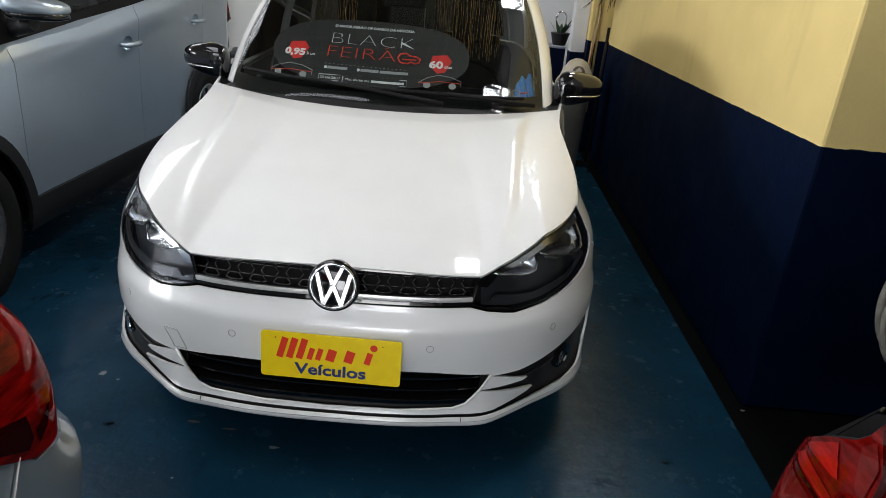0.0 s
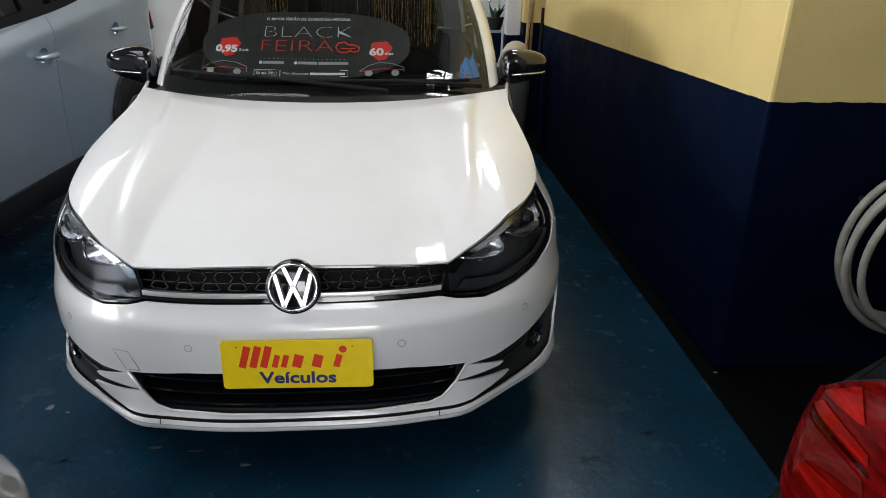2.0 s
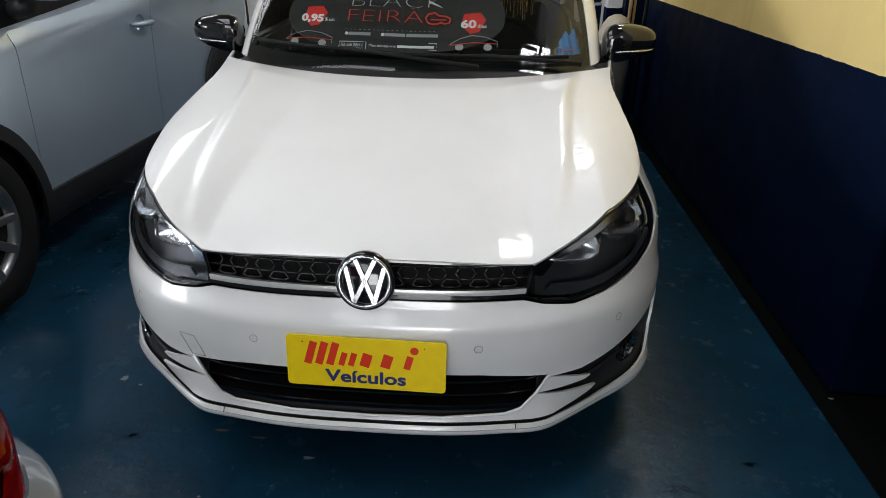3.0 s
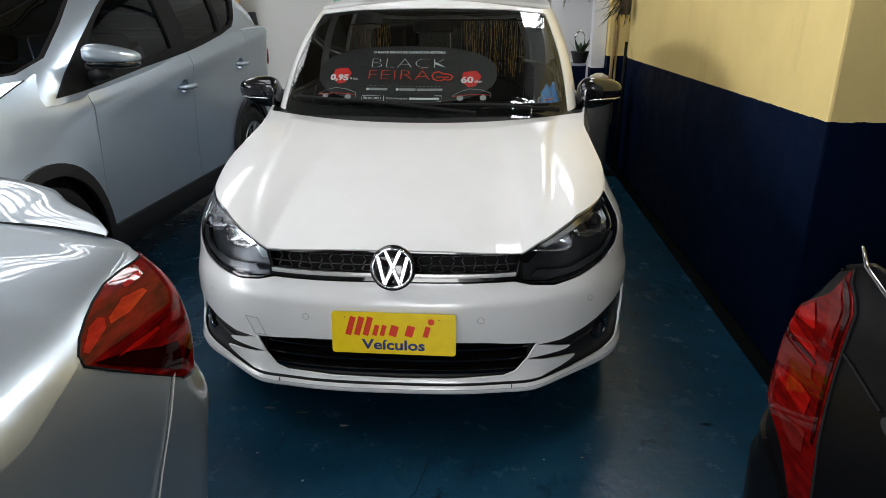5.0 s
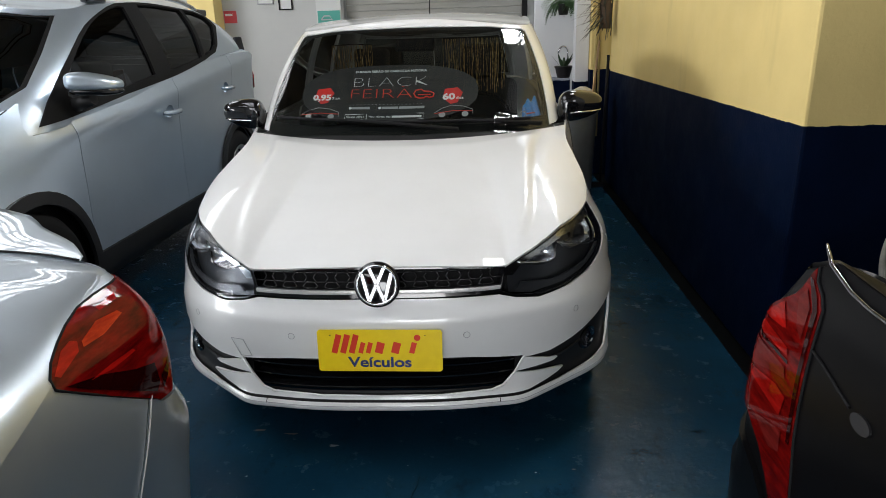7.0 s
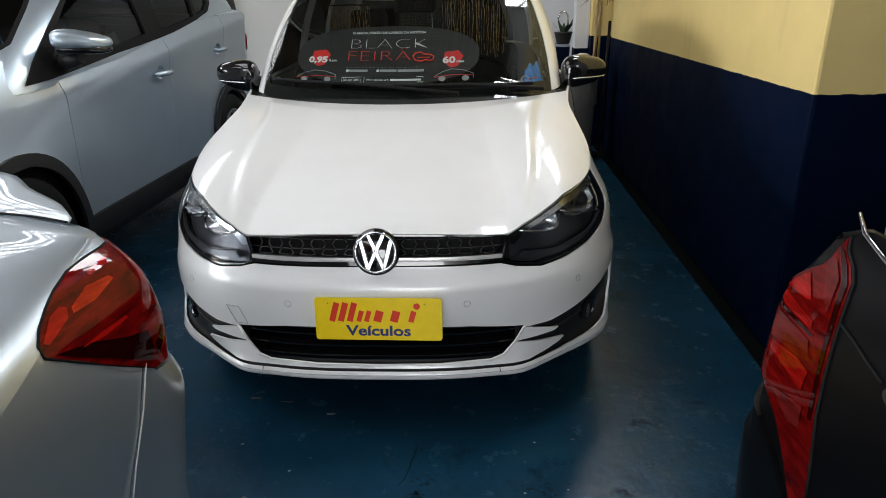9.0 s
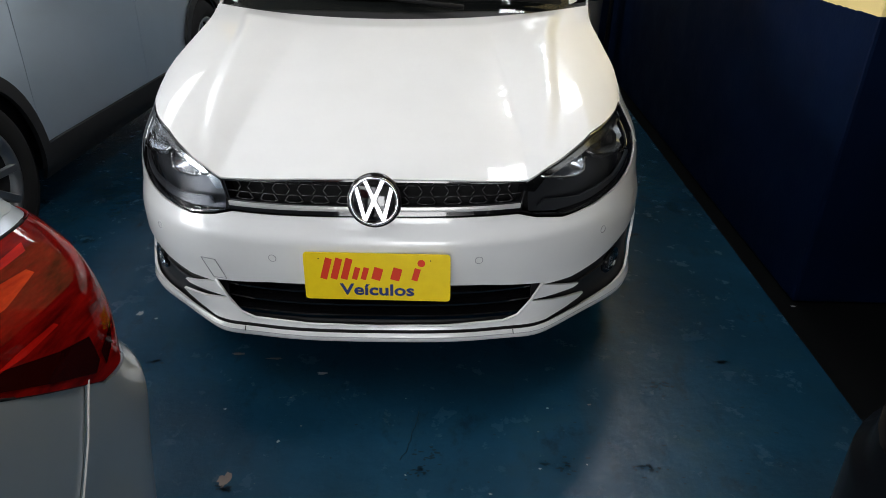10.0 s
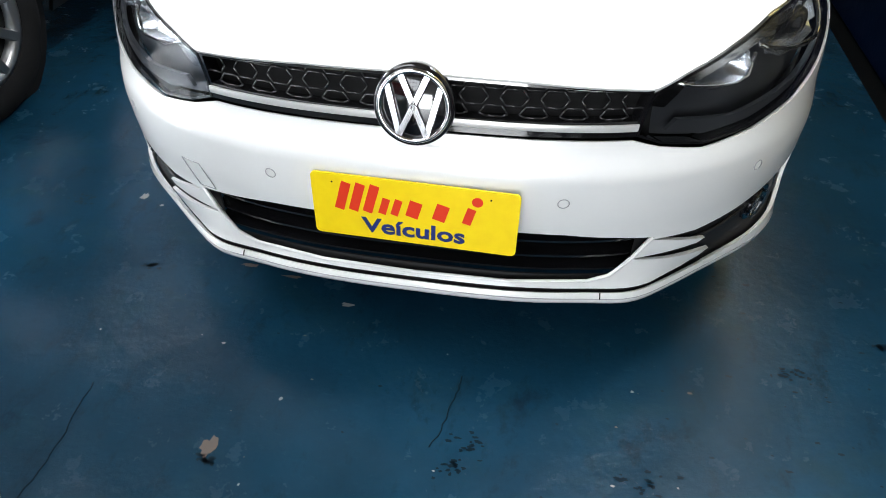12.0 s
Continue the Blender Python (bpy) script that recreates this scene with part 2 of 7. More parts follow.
def single(name, bm, mat, label="", category="", kind="", m=None, group=""):
    ob = part(name, bm, mat)
    if m is not None:
        ob.matrix_basis = m
    return tagged(ob, label, category, group, kind)


def soft(bm):
    for f in bm.faces:
        f.smooth = True
    return bm


def box(bm, x0, x1, y0, y1, z0, z1, bevel=0.0, seg=2):
    """A box between two corners, its edges rounded."""
    m = Matrix.Translation(((x0 + x1) / 2, (y0 + y1) / 2, (z0 + z1) / 2)) @ Matrix.Diagonal((abs(x1 - x0), abs(y1 - y0), abs(z1 - z0), 1))
    v = bmesh.ops.create_cube(bm, size=1, matrix=m)["verts"]
    if bevel:
        e = list({e for a in v for e in a.link_edges})
        bmesh.ops.bevel(bm, geom=e, offset=bevel, segments=seg, affect="EDGES", profile=0.5)
    return bm


def slab(*a, **k):
    return box(bmesh.new(), *a, **k)


def lathe(bm, profile, steps=32, m=Matrix(), close=False):
    """Turns (radius, height) pairs round z."""
    rings = []
    for r, h in profile:
        rings.append([bm.verts.new(m @ Vector((r * math.cos(2 * math.pi * i / steps), r * math.sin(2 * math.pi * i / steps), h))) for i in range(steps)])
    pairs = list(zip(rings, rings[1:])) + ([(rings[-1], rings[0])] if close else [])
    for a, b in pairs:
        for i in range(steps):
            bm.faces.new((a[i], a[(i + 1) % steps], b[(i + 1) % steps], b[i])).smooth = True
    if not close:
        for ring, r in ((rings[0], profile[0][0]), (rings[-1], profile[-1][0])):
            if r > 1e-4:
                bm.faces.new(ring if ring is rings[-1] else ring[::-1])
    return bm


def tube(bm, points, radius, steps=8, cap=True):
    """A round bar along points; radius a number or one for each point."""
    pts = [Vector(p) for p in points]
    rings, up = [], None
    for i, p in enumerate(pts):
        d = (pts[min(i + 1, len(pts) - 1)] - pts[max(i - 1, 0)]).normalized()
        if up is None:
            up = Vector((0, 0, 1)) if abs(d.z) < 0.9 else Vector((1, 0, 0))
        side = d.cross(up).normalized()
        up = side.cross(d).normalized()
        r = radius[i] if isinstance(radius, (list, tuple)) else radius
        rings.append([bm.verts.new(p + r * (math.cos(2 * math.pi * k / steps) * side + math.sin(2 * math.pi * k / steps) * up)) for k in range(steps)])
    for a, b in zip(rings, rings[1:]):
        for k in range(steps):
            bm.faces.new((a[k], a[(k + 1) % steps], b[(k + 1) % steps], b[k])).smooth = True
    if cap:
        bm.faces.new(rings[0][::-1]), bm.faces.new(rings[-1])
    return bm


def inside(p, poly):
    x, y, hit = p[0], p[1], False
    for (x0, y0), (x1, y1) in zip(poly, poly[1:] + poly[:1]):
        if (y0 > y) != (y1 > y) and x < (x1 - x0) * (y - y0) / (y1 - y0) + x0:
            hit = not hit
    return hit


def cut(bm, poly):
    """Splits the flat sheet bm along a polygon's edges."""
    for (x0, y0), (x1, y1) in zip(poly, poly[1:] + poly[:1]):
        lo_x, hi_x, lo_y, hi_y = min(x0, x1) - 1e-5, max(x0, x1) + 1e-5, min(y0, y1) - 1e-5, max(y0, y1) + 1e-5
        near = []
        for f in bm.faces:
            xs, ys = [v.co.x for v in f.verts], [v.co.y for v in f.verts]
            if max(xs) >= lo_x and min(xs) <= hi_x and max(ys) >= lo_y and min(ys) <= hi_y:
                near.append(f)
        geom = list({g for f in near for g in (*f.verts, *f.edges)}) + near
        if geom and (x0, y0) != (x1, y1):
            bmesh.ops.bisect_plane(bm, geom=geom, dist=1e-6, plane_co=(x0, y0, 0), plane_no=(y1 - y0, x0 - x1, 0))


def sheet(fn, keep, holes=(), step=(0.02, 0.02), thick=0.006, flip=False):
    """A curved panel: the polygon keep less the holes, in the flat coordinates of the surface fn, with its edges turned in."""
    xs, ys = [p[0] for p in keep], [p[1] for p in keep]
    x0, x1, y0, y1 = min(xs), max(xs), min(ys), max(ys)
    nx, ny = max(1, round((x1 - x0) / step[0])), max(1, round((y1 - y0) / step[1]))
    bm = bmesh.new()
    g = [[bm.verts.new((x0 + (x1 - x0) * i / nx, y0 + (y1 - y0) * j / ny, 0)) for i in range(nx + 1)] for j in range(ny + 1)]
    for j in range(ny):
        for i in range(nx):
            bm.faces.new((g[j][i], g[j][i + 1], g[j + 1][i + 1], g[j + 1][i]))
    for poly in (keep, *holes):
        cut(bm, list(poly))
    drop = []
    for f in bm.faces:
        c = f.calc_center_median()
        if not inside(c, list(keep)) or any(inside(c, list(h)) for h in holes):
            drop.append(f)
    bmesh.ops.delete(bm, geom=drop, context="FACES")
    for v in bm.verts:
        v.co = fn(v.co.x, v.co.y)
    if flip:
        bmesh.ops.reverse_faces(bm, faces=bm.faces)
    bm.normal_update()
    soft(bm)
    if thick:
        rim = [e for e in bm.edges if e.is_boundary]
        low = {}
        for e in rim:
            e.smooth = False
            for v in e.verts:
                if v not in low:
                    low[v] = (v.co - v.normal * thick)
        low = {v: bm.verts.new(c) for v, c in low.items()}
        for e in rim:
            f = e.link_faces[0]
            a, b = e.verts
            loop = [l for l in f.loops if l.edge == e][0]
            a, b = loop.vert, loop.link_loop_next.vert
            bm.faces.new((b, a, low[a], low[b]))
    return bm


def mirrored(poly):
    return [(-x, y) for x, y in poly][::-1]


def words(text, height, mat, name, parent=None, m=Matrix(), depth=0.0006, centre=True, shear=0.0, width=None, offset=0.0):
    """Built-in lettering as a flat mesh in its own xy plane."""
    c = bpy.data.curves.new("lettering", "FONT")
    c.body, c.size, c.extrude, c.shear, c.offset, c.resolution_u = text, height / 0.7, depth, shear, offset, 3
    c.align_x, c.align_y = ("CENTER" if centre else "LEFT"), "CENTER"
    tmp = new("lettering", c)
    me = bpy.data.meshes.new_from_object(tmp.evaluated_get(bpy.context.evaluated_depsgraph_get()))
    bpy.data.objects.remove(tmp)
    if width and len(me.vertices):
        xs = [v.co.x for v in me.vertices]
        k = width / (max(xs) - min(xs))
        for v in me.vertices:
            v.co.x *= k
    me.materials.clear()
    me.materials.append(mat)
    ob = new(name, me)
    ob.parent, ob.matrix_basis = parent, m
    return ob
# ---- body surfaces ----
def spline(keys):
    """Smooth monotone curve through (x, y) pairs."""
    x, y = np.array([k[0] for k in keys], float), np.array([k[1] for k in keys], float)
    h, d = np.diff(x), np.diff(y) / np.diff(x)
    m = np.zeros_like(y)
    m[0], m[-1] = d[0], d[-1]
    for i in range(1, len(x) - 1):
        m[i] = 0 if d[i - 1] * d[i] <= 0 else 2 * d[i - 1] * d[i] / (d[i - 1] + d[i])

    def at(v):
        v = min(max(v, x[0]), x[-1])
        i = min(int(np.searchsorted(x, v, "right")) - 1, len(x) - 2)
        q = (v - x[i]) / h[i]
        return ((1 + 2 * q) * (1 - q) ** 2 * y[i] + q * (1 - q) ** 2 * h[i] * m[i]
                + q * q * (3 - 2 * q) * y[i + 1] + q * q * (q - 1) * h[i] * m[i + 1])
    return at


class Plan:
    """The outline of a car's body seen from above, by its arc length from the middle of the nose; the nose looks to -y."""

    def __init__(self, half, length, front, rear, front_power=3.0, rear_power=3.5, bow=0.02):
        th = np.linspace(0, math.pi / 2, 400) ** 1.5 / (math.pi / 2) ** 0.5
        fx, fy = half * np.sin(th) ** (2 / front_power), front * (1 - np.cos(th))
        rx, ry = half * np.sin(th) ** (2 / rear_power), length - rear * (1 - np.cos(th))
        sy = np.linspace(front, length - rear, 60)[1:-1]
        x, y = np.r_[fx, np.full(58, half), rx[::-1]], np.r_[fy, sy, ry[::-1]]
        x = x - bow * ((y - length / 2) / (length / 2)) ** 2 * (x / half) ** 2
        self.s = np.r_[0, np.cumsum(np.hypot(np.diff(x), np.diff(y)))]
        self.x, self.y, self.length, self.half = x, y, length, half
        self.end = self.s[-1]

    def at(self, s):
        side, a = (-1 if s < 0 else 1), min(abs(s), self.end)
        x, y = np.interp(a, self.s, self.x), np.interp(a, self.s, self.y)
        lo, hi = max(a - 0.012, -0.012), min(a + 0.012, self.end)
        x0, y0 = (-1 if lo < 0 else 1) * np.interp(abs(lo), self.s, self.x), np.interp(abs(lo), self.s, self.y)
        x1, y1 = np.interp(hi, self.s, self.x), np.interp(hi, self.s, self.y)
        n = math.hypot(x1 - x0, y1 - y0) or 1.0
        return side, x, y, (y1 - y0) / n, -(x1 - x0) / n

    def s_of_x(self, x):
        """Arc length on the nose's half at a given distance from the middle."""
        m = int(np.argmax(self.x >= self.half * 0.985))
        return float(np.interp(abs(x), self.x[:m], self.s[:m])) * (1 if x >= 0 else -1)

    def s_of_y(self, y):
        m0, m1 = int(np.argmax(self.y > 0.01)), int(np.argmax(self.y >= self.length - 0.01))
        return float(np.interp(y, self.y[m0:m1], self.s[m0:m1]))


class Shell:
    """The painted lower body: the plan's outline, swollen or drawn in with height by one curve for the nose, sides and tail."""

    def __init__(self, plan, nose, fender, door, tail, change=(0.9, 1.5), climb=0.0, long=1.0, chin=0.0):
        self.climb, self.long, self.chin = climb, long, chin
        self.plan, self.nose, self.fender, self.door, self.tail, self.change = plan, spline(nose), spline(fender), spline(door), spline(tail), change

    def __call__(self, s, z, out=0.0):
        side, x, y, nx, ny = self.plan.at(s)
        f, r = max(0.0, -ny), max(0.0, ny)
        a, b = self.change
        q = min(max((y - a) / (b - a), 0), 1)
        q = q * q * (3 - 2 * q)
        up = z - self.climb * max(-0.3, y - 1.28) * min(max((z - 0.5) / 0.5, 0), 1)
        flank = self.fender(z) * (1 - q) + self.door(up) * q
        d = f * f * self.nose(z) + r * r * self.tail(z) + (1 - f * f - r * r) * flank + out
        low = min(1.0, max(0.0, (0.34 - z) / 0.08))
        d -= self.chin * low * (math.exp(-((abs(s) - 0.66) / 0.12) ** 2) - 0.9 * math.exp(-((abs(s) - 0.46) / 0.07) ** 2) - 1.3 * math.exp(-((abs(s) - 0.90) / 0.12) ** 2))
        return side * (x + nx * d), (y + ny * d) * self.long, z


LONG = 1.085
FOX = Shell(Plan(0.850, 3.55, 0.66, 0.5),
            nose=[(0.14, -0.14), (0.213, -0.045), (0.230, 0.002), (0.243, 0.009), (0.254, 0.008), (0.264, 0.002), (0.275, -0.004), (0.29, -0.006),
                  (0.40, -0.006), (0.47, 0.0), (0.545, 0.002), (0.60, -0.02), (0.64, -0.03), (0.70, -0.036), (0.75, -0.05), (0.80, -0.09), (0.95, -0.25)],
            fender=[(0.14, -0.03), (0.20, 0.010), (0.25, 0.020), (0.30, 0.024), (0.40, 0.028), (0.50, 0.026), (0.57, 0.012), (0.64, 0.004), (0.70, -0.012), (0.78, -0.055), (0.86, -0.090), (0.95, -0.118), (1.05, -0.145)],
            door=[(0.14, -0.06), (0.22, -0.02), (0.35, -0.006), (0.60, 0.0), (0.75, -0.004), (0.90, -0.02), (1.0, -0.045), (1.10, -0.085)],
            tail=[(0.14, -0.12), (0.25, -0.02), (0.55, 0.0), (0.66, -0.03), (0.9, -0.05), (1.1, -0.12)], long=LONG, chin=0.013)


class Cabin:
    """Windows and pillars: from a belt outline up to the roof's outline, by q from the windscreen's middle (0) round to the tail's (4)."""

    def __init__(self, belt, roof, bulge=0.025, crown=0.05, long=1.0):
        self.long = long
        q = [k[0] for k in belt]
        self.belt = [spline([(a, k[n]) for a, k in zip(q, belt)]) for n in (1, 2, 3)]
        self.roof = [spline([(k[0], k[n]) for k in roof]) for n in (1, 2, 3)]
        self.bulge, self.crown = bulge, crown

    def __call__(self, q, t, out=0.0):
        side, a = (-1 if q < 0 else 1), abs(q)
        b, r = [f(a) for f in self.belt], [f(a) for f in self.roof]
        p = [b[n] + (r[n] - b[n]) * t for n in range(3)]
        lo, hi = max(a - 0.03, 0), min(a + 0.03, 4)
        dx, dy = self.belt[0](hi) - self.belt[0](lo), self.belt[1](hi) - self.belt[1](lo)
        n = math.hypot(dx, dy) or 1
        if a < 0.03:
            dx, dy, n = 1, 0, 1
        d = self.bulge * 4 * t * (1 - t) + out
        return side * (p[0] + dy / n * d), (p[1] - dx / n * d) * self.long, p[2] + 0.6 * d

    def top(self, u, q):
        """The roof panel: u across from -1 to 1, q along."""
        x, y, z = (f(q) for f in self.roof)
        return u * x, y * self.long, z + self.crown * (1 - u * u) * min(1.0, x / 0.45)


FOX_CABIN = Cabin(
    belt=[(0, 0, 1.00, 0.985), (0.5, 0.40, 1.045, 0.988), (0.85, 0.645, 1.13, 0.995), (1.0, 0.712, 1.20, 1.0), (1.2, 0.742, 1.36, 1.01), (2.0, 0.765, 2.2, 1.03), (3.0, 0.745, 2.88, 1.07), (3.3, 0.69, 3.26, 1.085), (3.6, 0.45, 3.38, 1.09), (4, 0, 3.42, 1.09)],
    roof=[(0, 0, 1.61, 1.470), (0.5, 0.35, 1.625, 1.465), (0.85, 0.57, 1.68, 1.452), (1.0, 0.622, 1.76, 1.452), (1.2, 0.645, 1.92, 1.475), (2.0, 0.66, 2.4, 1.515), (3.0, 0.63, 2.88, 1.495), (3.3, 0.57, 3.14, 1.465), (3.6, 0.37, 3.23, 1.445), (4, 0, 3.26, 1.44)], crown=0.038, long=LONG)


class Bonnet:
    """A bonnet between the nose's upper edge, the wings' upper edges and the scuttle."""

    def __init__(self, front, rear, side, rise=0.02, crease=0.011, break_at=0.47):
        self.front, self.rear, self.side, self.rise, self.crease, self.break_at = front, rear, side, rise, crease, break_at

    def __call__(self, u, w):
        s = 1 if u >= 0 else -1
        f, r = self.front(u), self.rear(u)
        e, e0, e1 = self.side(w), self.side(0.0), self.side(1.0)
        mix = []
        for n in range(3):
            k = s if n == 0 else 1
            a = abs(u)
            across = a * k * e[n]
            corner = a * k * (e0[n] * (1 - w) + e1[n] * w)
            mix.append(f[n] * (1 - w) + r[n] * w + across - corner)
        a = abs(u)
        edge = self.break_at + (0.80 - self.break_at) * w
        q = min(max((edge + 0.065 - a) / 0.065, 0), 1)
        ends = min(1.0, w / 0.10) * min(1.0, (1 - w) / 0.12)
        hump = 4 * self.rise * w ** 0.75 * (1 - w) * (1 - a ** 3)
        mix[2] += hump + self.crease * q * q * (3 - 2 * q) * ends
        return tuple(mix)


SUV = Shell(Plan(0.920, 4.57, 0.80, 0.55),
            nose=[(0.2, -0.08), (0.35, 0.0), (0.6, 0.0), (0.75, -0.02), (0.95, -0.06), (1.1, -0.2)],
            fender=[(0.2, -0.05), (0.35, -0.01), (0.55, 0.0), (0.72, 0.0), (0.84, -0.012), (0.93, -0.035), (1.02, -0.062), (1.10, -0.098), (1.16, -0.128), (1.25, -0.18)],
            door=[(0.2, -0.07), (0.3, -0.03), (0.5, -0.034), (0.70, -0.026), (0.88, -0.012), (0.975, 0.0), (0.995, 0.0), (1.02, -0.012), (1.07, -0.030), (1.15, -0.06), (1.3, -0.12)],
            tail=[(0.2, -0.10), (0.4, 0.0), (0.7, 0.0), (0.8, -0.03), (1.1, -0.06), (1.3, -0.14)], change=(0.95, 1.55), climb=0.11)
SUV_CABIN = Cabin(
    belt=[(0, 0, 0.74, 1.115), (0.5, 0.48, 0.80, 1.11), (0.85, 0.74, 0.97, 1.095), (1.0, 0.835, 1.10, 1.09), (1.2, 0.875, 1.32, 1.10), (2.0, 0.892, 2.5, 1.195), (3.0, 0.865, 3.55, 1.32), (3.3, 0.80, 4.1, 1.34), (3.6, 0.5, 4.36, 1.30), (4, 0, 4.42, 1.30)],
    roof=[(0, 0, 1.62, 1.62), (0.5, 0.42, 1.64, 1.615), (0.85, 0.61, 1.72, 1.60), (1.0, 0.67, 1.84, 1.605), (1.2, 0.70, 2.0, 1.63), (2.0, 0.72, 2.62, 1.67), (3.0, 0.69, 3.45, 1.655), (3.3, 0.63, 3.9, 1.60), (3.6, 0.4, 4.05, 1.58), (4, 0, 4.1, 1.575)], bulge=0.03)
SEDAN = Shell(Plan(0.870, 4.40, 0.75, 0.26, rear_power=3.2, bow=0.012),
              nose=[(0.2, -0.08), (0.35, 0.0), (0.6, 0.0), (0.75, -0.03), (1.0, -0.16)],
              fender=[(0.2, -0.05), (0.35, -0.01), (0.55, 0.0), (0.70, 0.0), (0.85, -0.05), (1.0, -0.13)],
              door=[(0.2, -0.07), (0.3, -0.03), (0.5, -0.015), (0.66, -0.004), (0.76, 0.004), (0.86, 0.002), (0.95, -0.014), (1.0, -0.040), (1.03, -0.066), (1.05, -0.092), (1.10, -0.18)],
              tail=[(0.2, -0.12), (0.4, -0.02), (0.60, 0.030), (0.685, 0.052), (0.705, 0.051), (0.73, 0.036), (0.76, 0.013), (0.785, -0.008), (0.80, -0.02), (0.85, -0.02), (0.95, -0.03), (1.02, -0.06), (1.10, -0.12)])
SEDAN_AT, SUV_AT, BLACK_AT = (-1.117, -4.957), (-2.56, -0.12), (1.617, -4.675)
BLACK_CAR = Shell(Plan(0.870, 4.00, 0.75, 0.24, rear_power=3.2, bow=0.012),
                  nose=[(0.2, -0.08), (0.35, 0.0), (0.6, 0.0), (0.75, -0.03), (1.0, -0.16)],
                  fender=[(0.2, -0.05), (0.35, -0.01), (0.55, 0.0), (0.70, 0.0), (0.85, -0.05), (1.0, -0.13)],
                  door=[(0.2, -0.07), (0.3, -0.03), (0.5, -0.015), (0.66, -0.004), (0.80, 0.0), (0.92, -0.006), (1.0, -0.016), (1.08, -0.03), (1.18, -0.06)],
                  tail=[(0.2, -0.10), (0.4, 0.0), (0.60, 0.03), (0.70, 0.03), (0.74, -0.012), (0.88, -0.016), (0.96, -0.035), (1.03, -0.08), (1.18, -0.18)])

# ---- the hall ----
H = 4.8


def wall(name, x0, x1, y0, y1, z0, z1, mat, label="", holes=()):
    """A wall with thickness, its local z from the floor; holes are (a0, a1, z0, z1) along its longer side and go through."""
    long_x = (x1 - x0) >= (y1 - y0)
    bm = bmesh.new()
    a0, a1 = (x0, x1) if long_x else (y0, y1)
    xs = sorted({a0, a1, *[h[0] for h in holes], *[h[1] for h in holes]})
    zs = sorted({z0, z1, *[h[2] for h in holes], *[h[3] for h in holes]})
    for i in range(len(xs) - 1):
        for j in range(len(zs) - 1):
            cx, cz = (xs[i] + xs[i + 1]) / 2, (zs[j] + zs[j + 1]) / 2
            if any(h[0] < cx < h[1] and h[2] < cz < h[3] for h in holes):
                continue
            if long_x:
                box(bm, xs[i], xs[i + 1], y0, y1, zs[j], zs[j + 1])
            else:
                box(bm, x0, x1, xs[i], xs[i + 1], zs[j], zs[j + 1])
    bmesh.ops.remove_doubles(bm, verts=bm.verts, dist=1e-5)
    return single(name, bm, mat, label, "wall", "structure")


bm = bmesh.new()
box(bm, -9.2, 1.432, -30.0, 9.0, -0.15, 0.0)
single("floor", bm, FLOOR, "worn dark blue painted concrete floor", "floor", "structure")
# floor beyond the blue paint's straight edge, drawn near black
NEAR_BLACK_FLOOR = plaster("near_black_floor", (0.0035, 0.004, 0.0045))
NEAR_BLACK_FLOOR.node_tree.nodes["Principled BSDF"].inputs["Specular IOR Level"].default_value = 0.04
single("floor_edge", slab(1.432, 3.4, -30.0, 9.0, -0.15, -0.006), NEAR_BLACK_FLOOR, "near-black floor strip beside the wall", "floor", "structure")
single("ground", slab(-60, 60, -60, 60, -0.3, -0.16), plaster("street_concrete", (0.25, 0.25, 0.24)), "grey concrete ground outside", "ground", "structure")

# right-hand wall, its corner towards the cars, and the wall that turns away from it
bm = bmesh.new()
box(bm, 1.505, 3.2, 0.645, 4.58, 0, 3.3, bevel=0.012, seg=2)
single("wall_east", bm, WALL, "yellow plaster wall with ragged navy blue lower half", "wall", "structure")
wall("wall_southeast", 3.2, 3.35, -7.4, 0.645, 0, H, plaster("dim_grey_plaster", (0.22, 0.22, 0.21)), "grey plaster wall behind the black car, with a small window", holes=[(-3.1, -2.5, 1.6, 2.5)])
wall("wall_gable", 1.62, 1.75, 0.645, 4.58, 3.3, H, PALE_WALL, "pale plaster wall above the yellow one, with a window band", holes=[(0.70, 1.32, 3.50, 4.53), (3.36, 3.88, 3.4, 4.55)])
bm = bmesh.new()
for y in (0.70, 0.91, 1.11, 1.32, 3.36, 3.62, 3.88):
    box(bm, 1.48, 1.52, y - 0.015, y + 0.015, 3.48 if y < 2 else 3.38, 4.55)
for z in (3.4, 3.78, 4.17, 4.55):
    if z > 3.5:
        box(bm, 1.475, 1.515, 0.70, 1.32, z - 0.015, z + 0.015)
    box(bm, 1.475, 1.515, 3.36, 3.88, z - 0.02, z + 0.02)
single("window_2", bm, STEEL, "high steel-framed window above the yellow wall", "window", "structure")
wall("wall_northeast", 2.5, 2.65, 4.58, 7.96, 0, H, WALL_WHITE, "white plaster wall with navy lower half")
wall("wall_west", -9.2, -9.0, -7.4, 7.96, 0, H, PALE_WALL, "pale plaster street wall with a wide gate", holes=[(-3.8, 4.2, 0.0, 2.6), (0.1, 4.5, 3.75, 4.68)])
wall("wall_north", -9.0, 2.65, 7.96, 8.11, 0, H, GREY_WALL, "grey plaster back wall")
# unseen south wall; its two holes are added for the fill lamps
wall("wall_south", -9.2, 3.35, -7.55, -7.4, 0, H, PALE_WALL, "unseen pale plaster wall with openings for the fill lamps", holes=[(-5.5, -0.5, 2.55, 4.35), (-1.2, 1.4, 0.0, 2.2)])
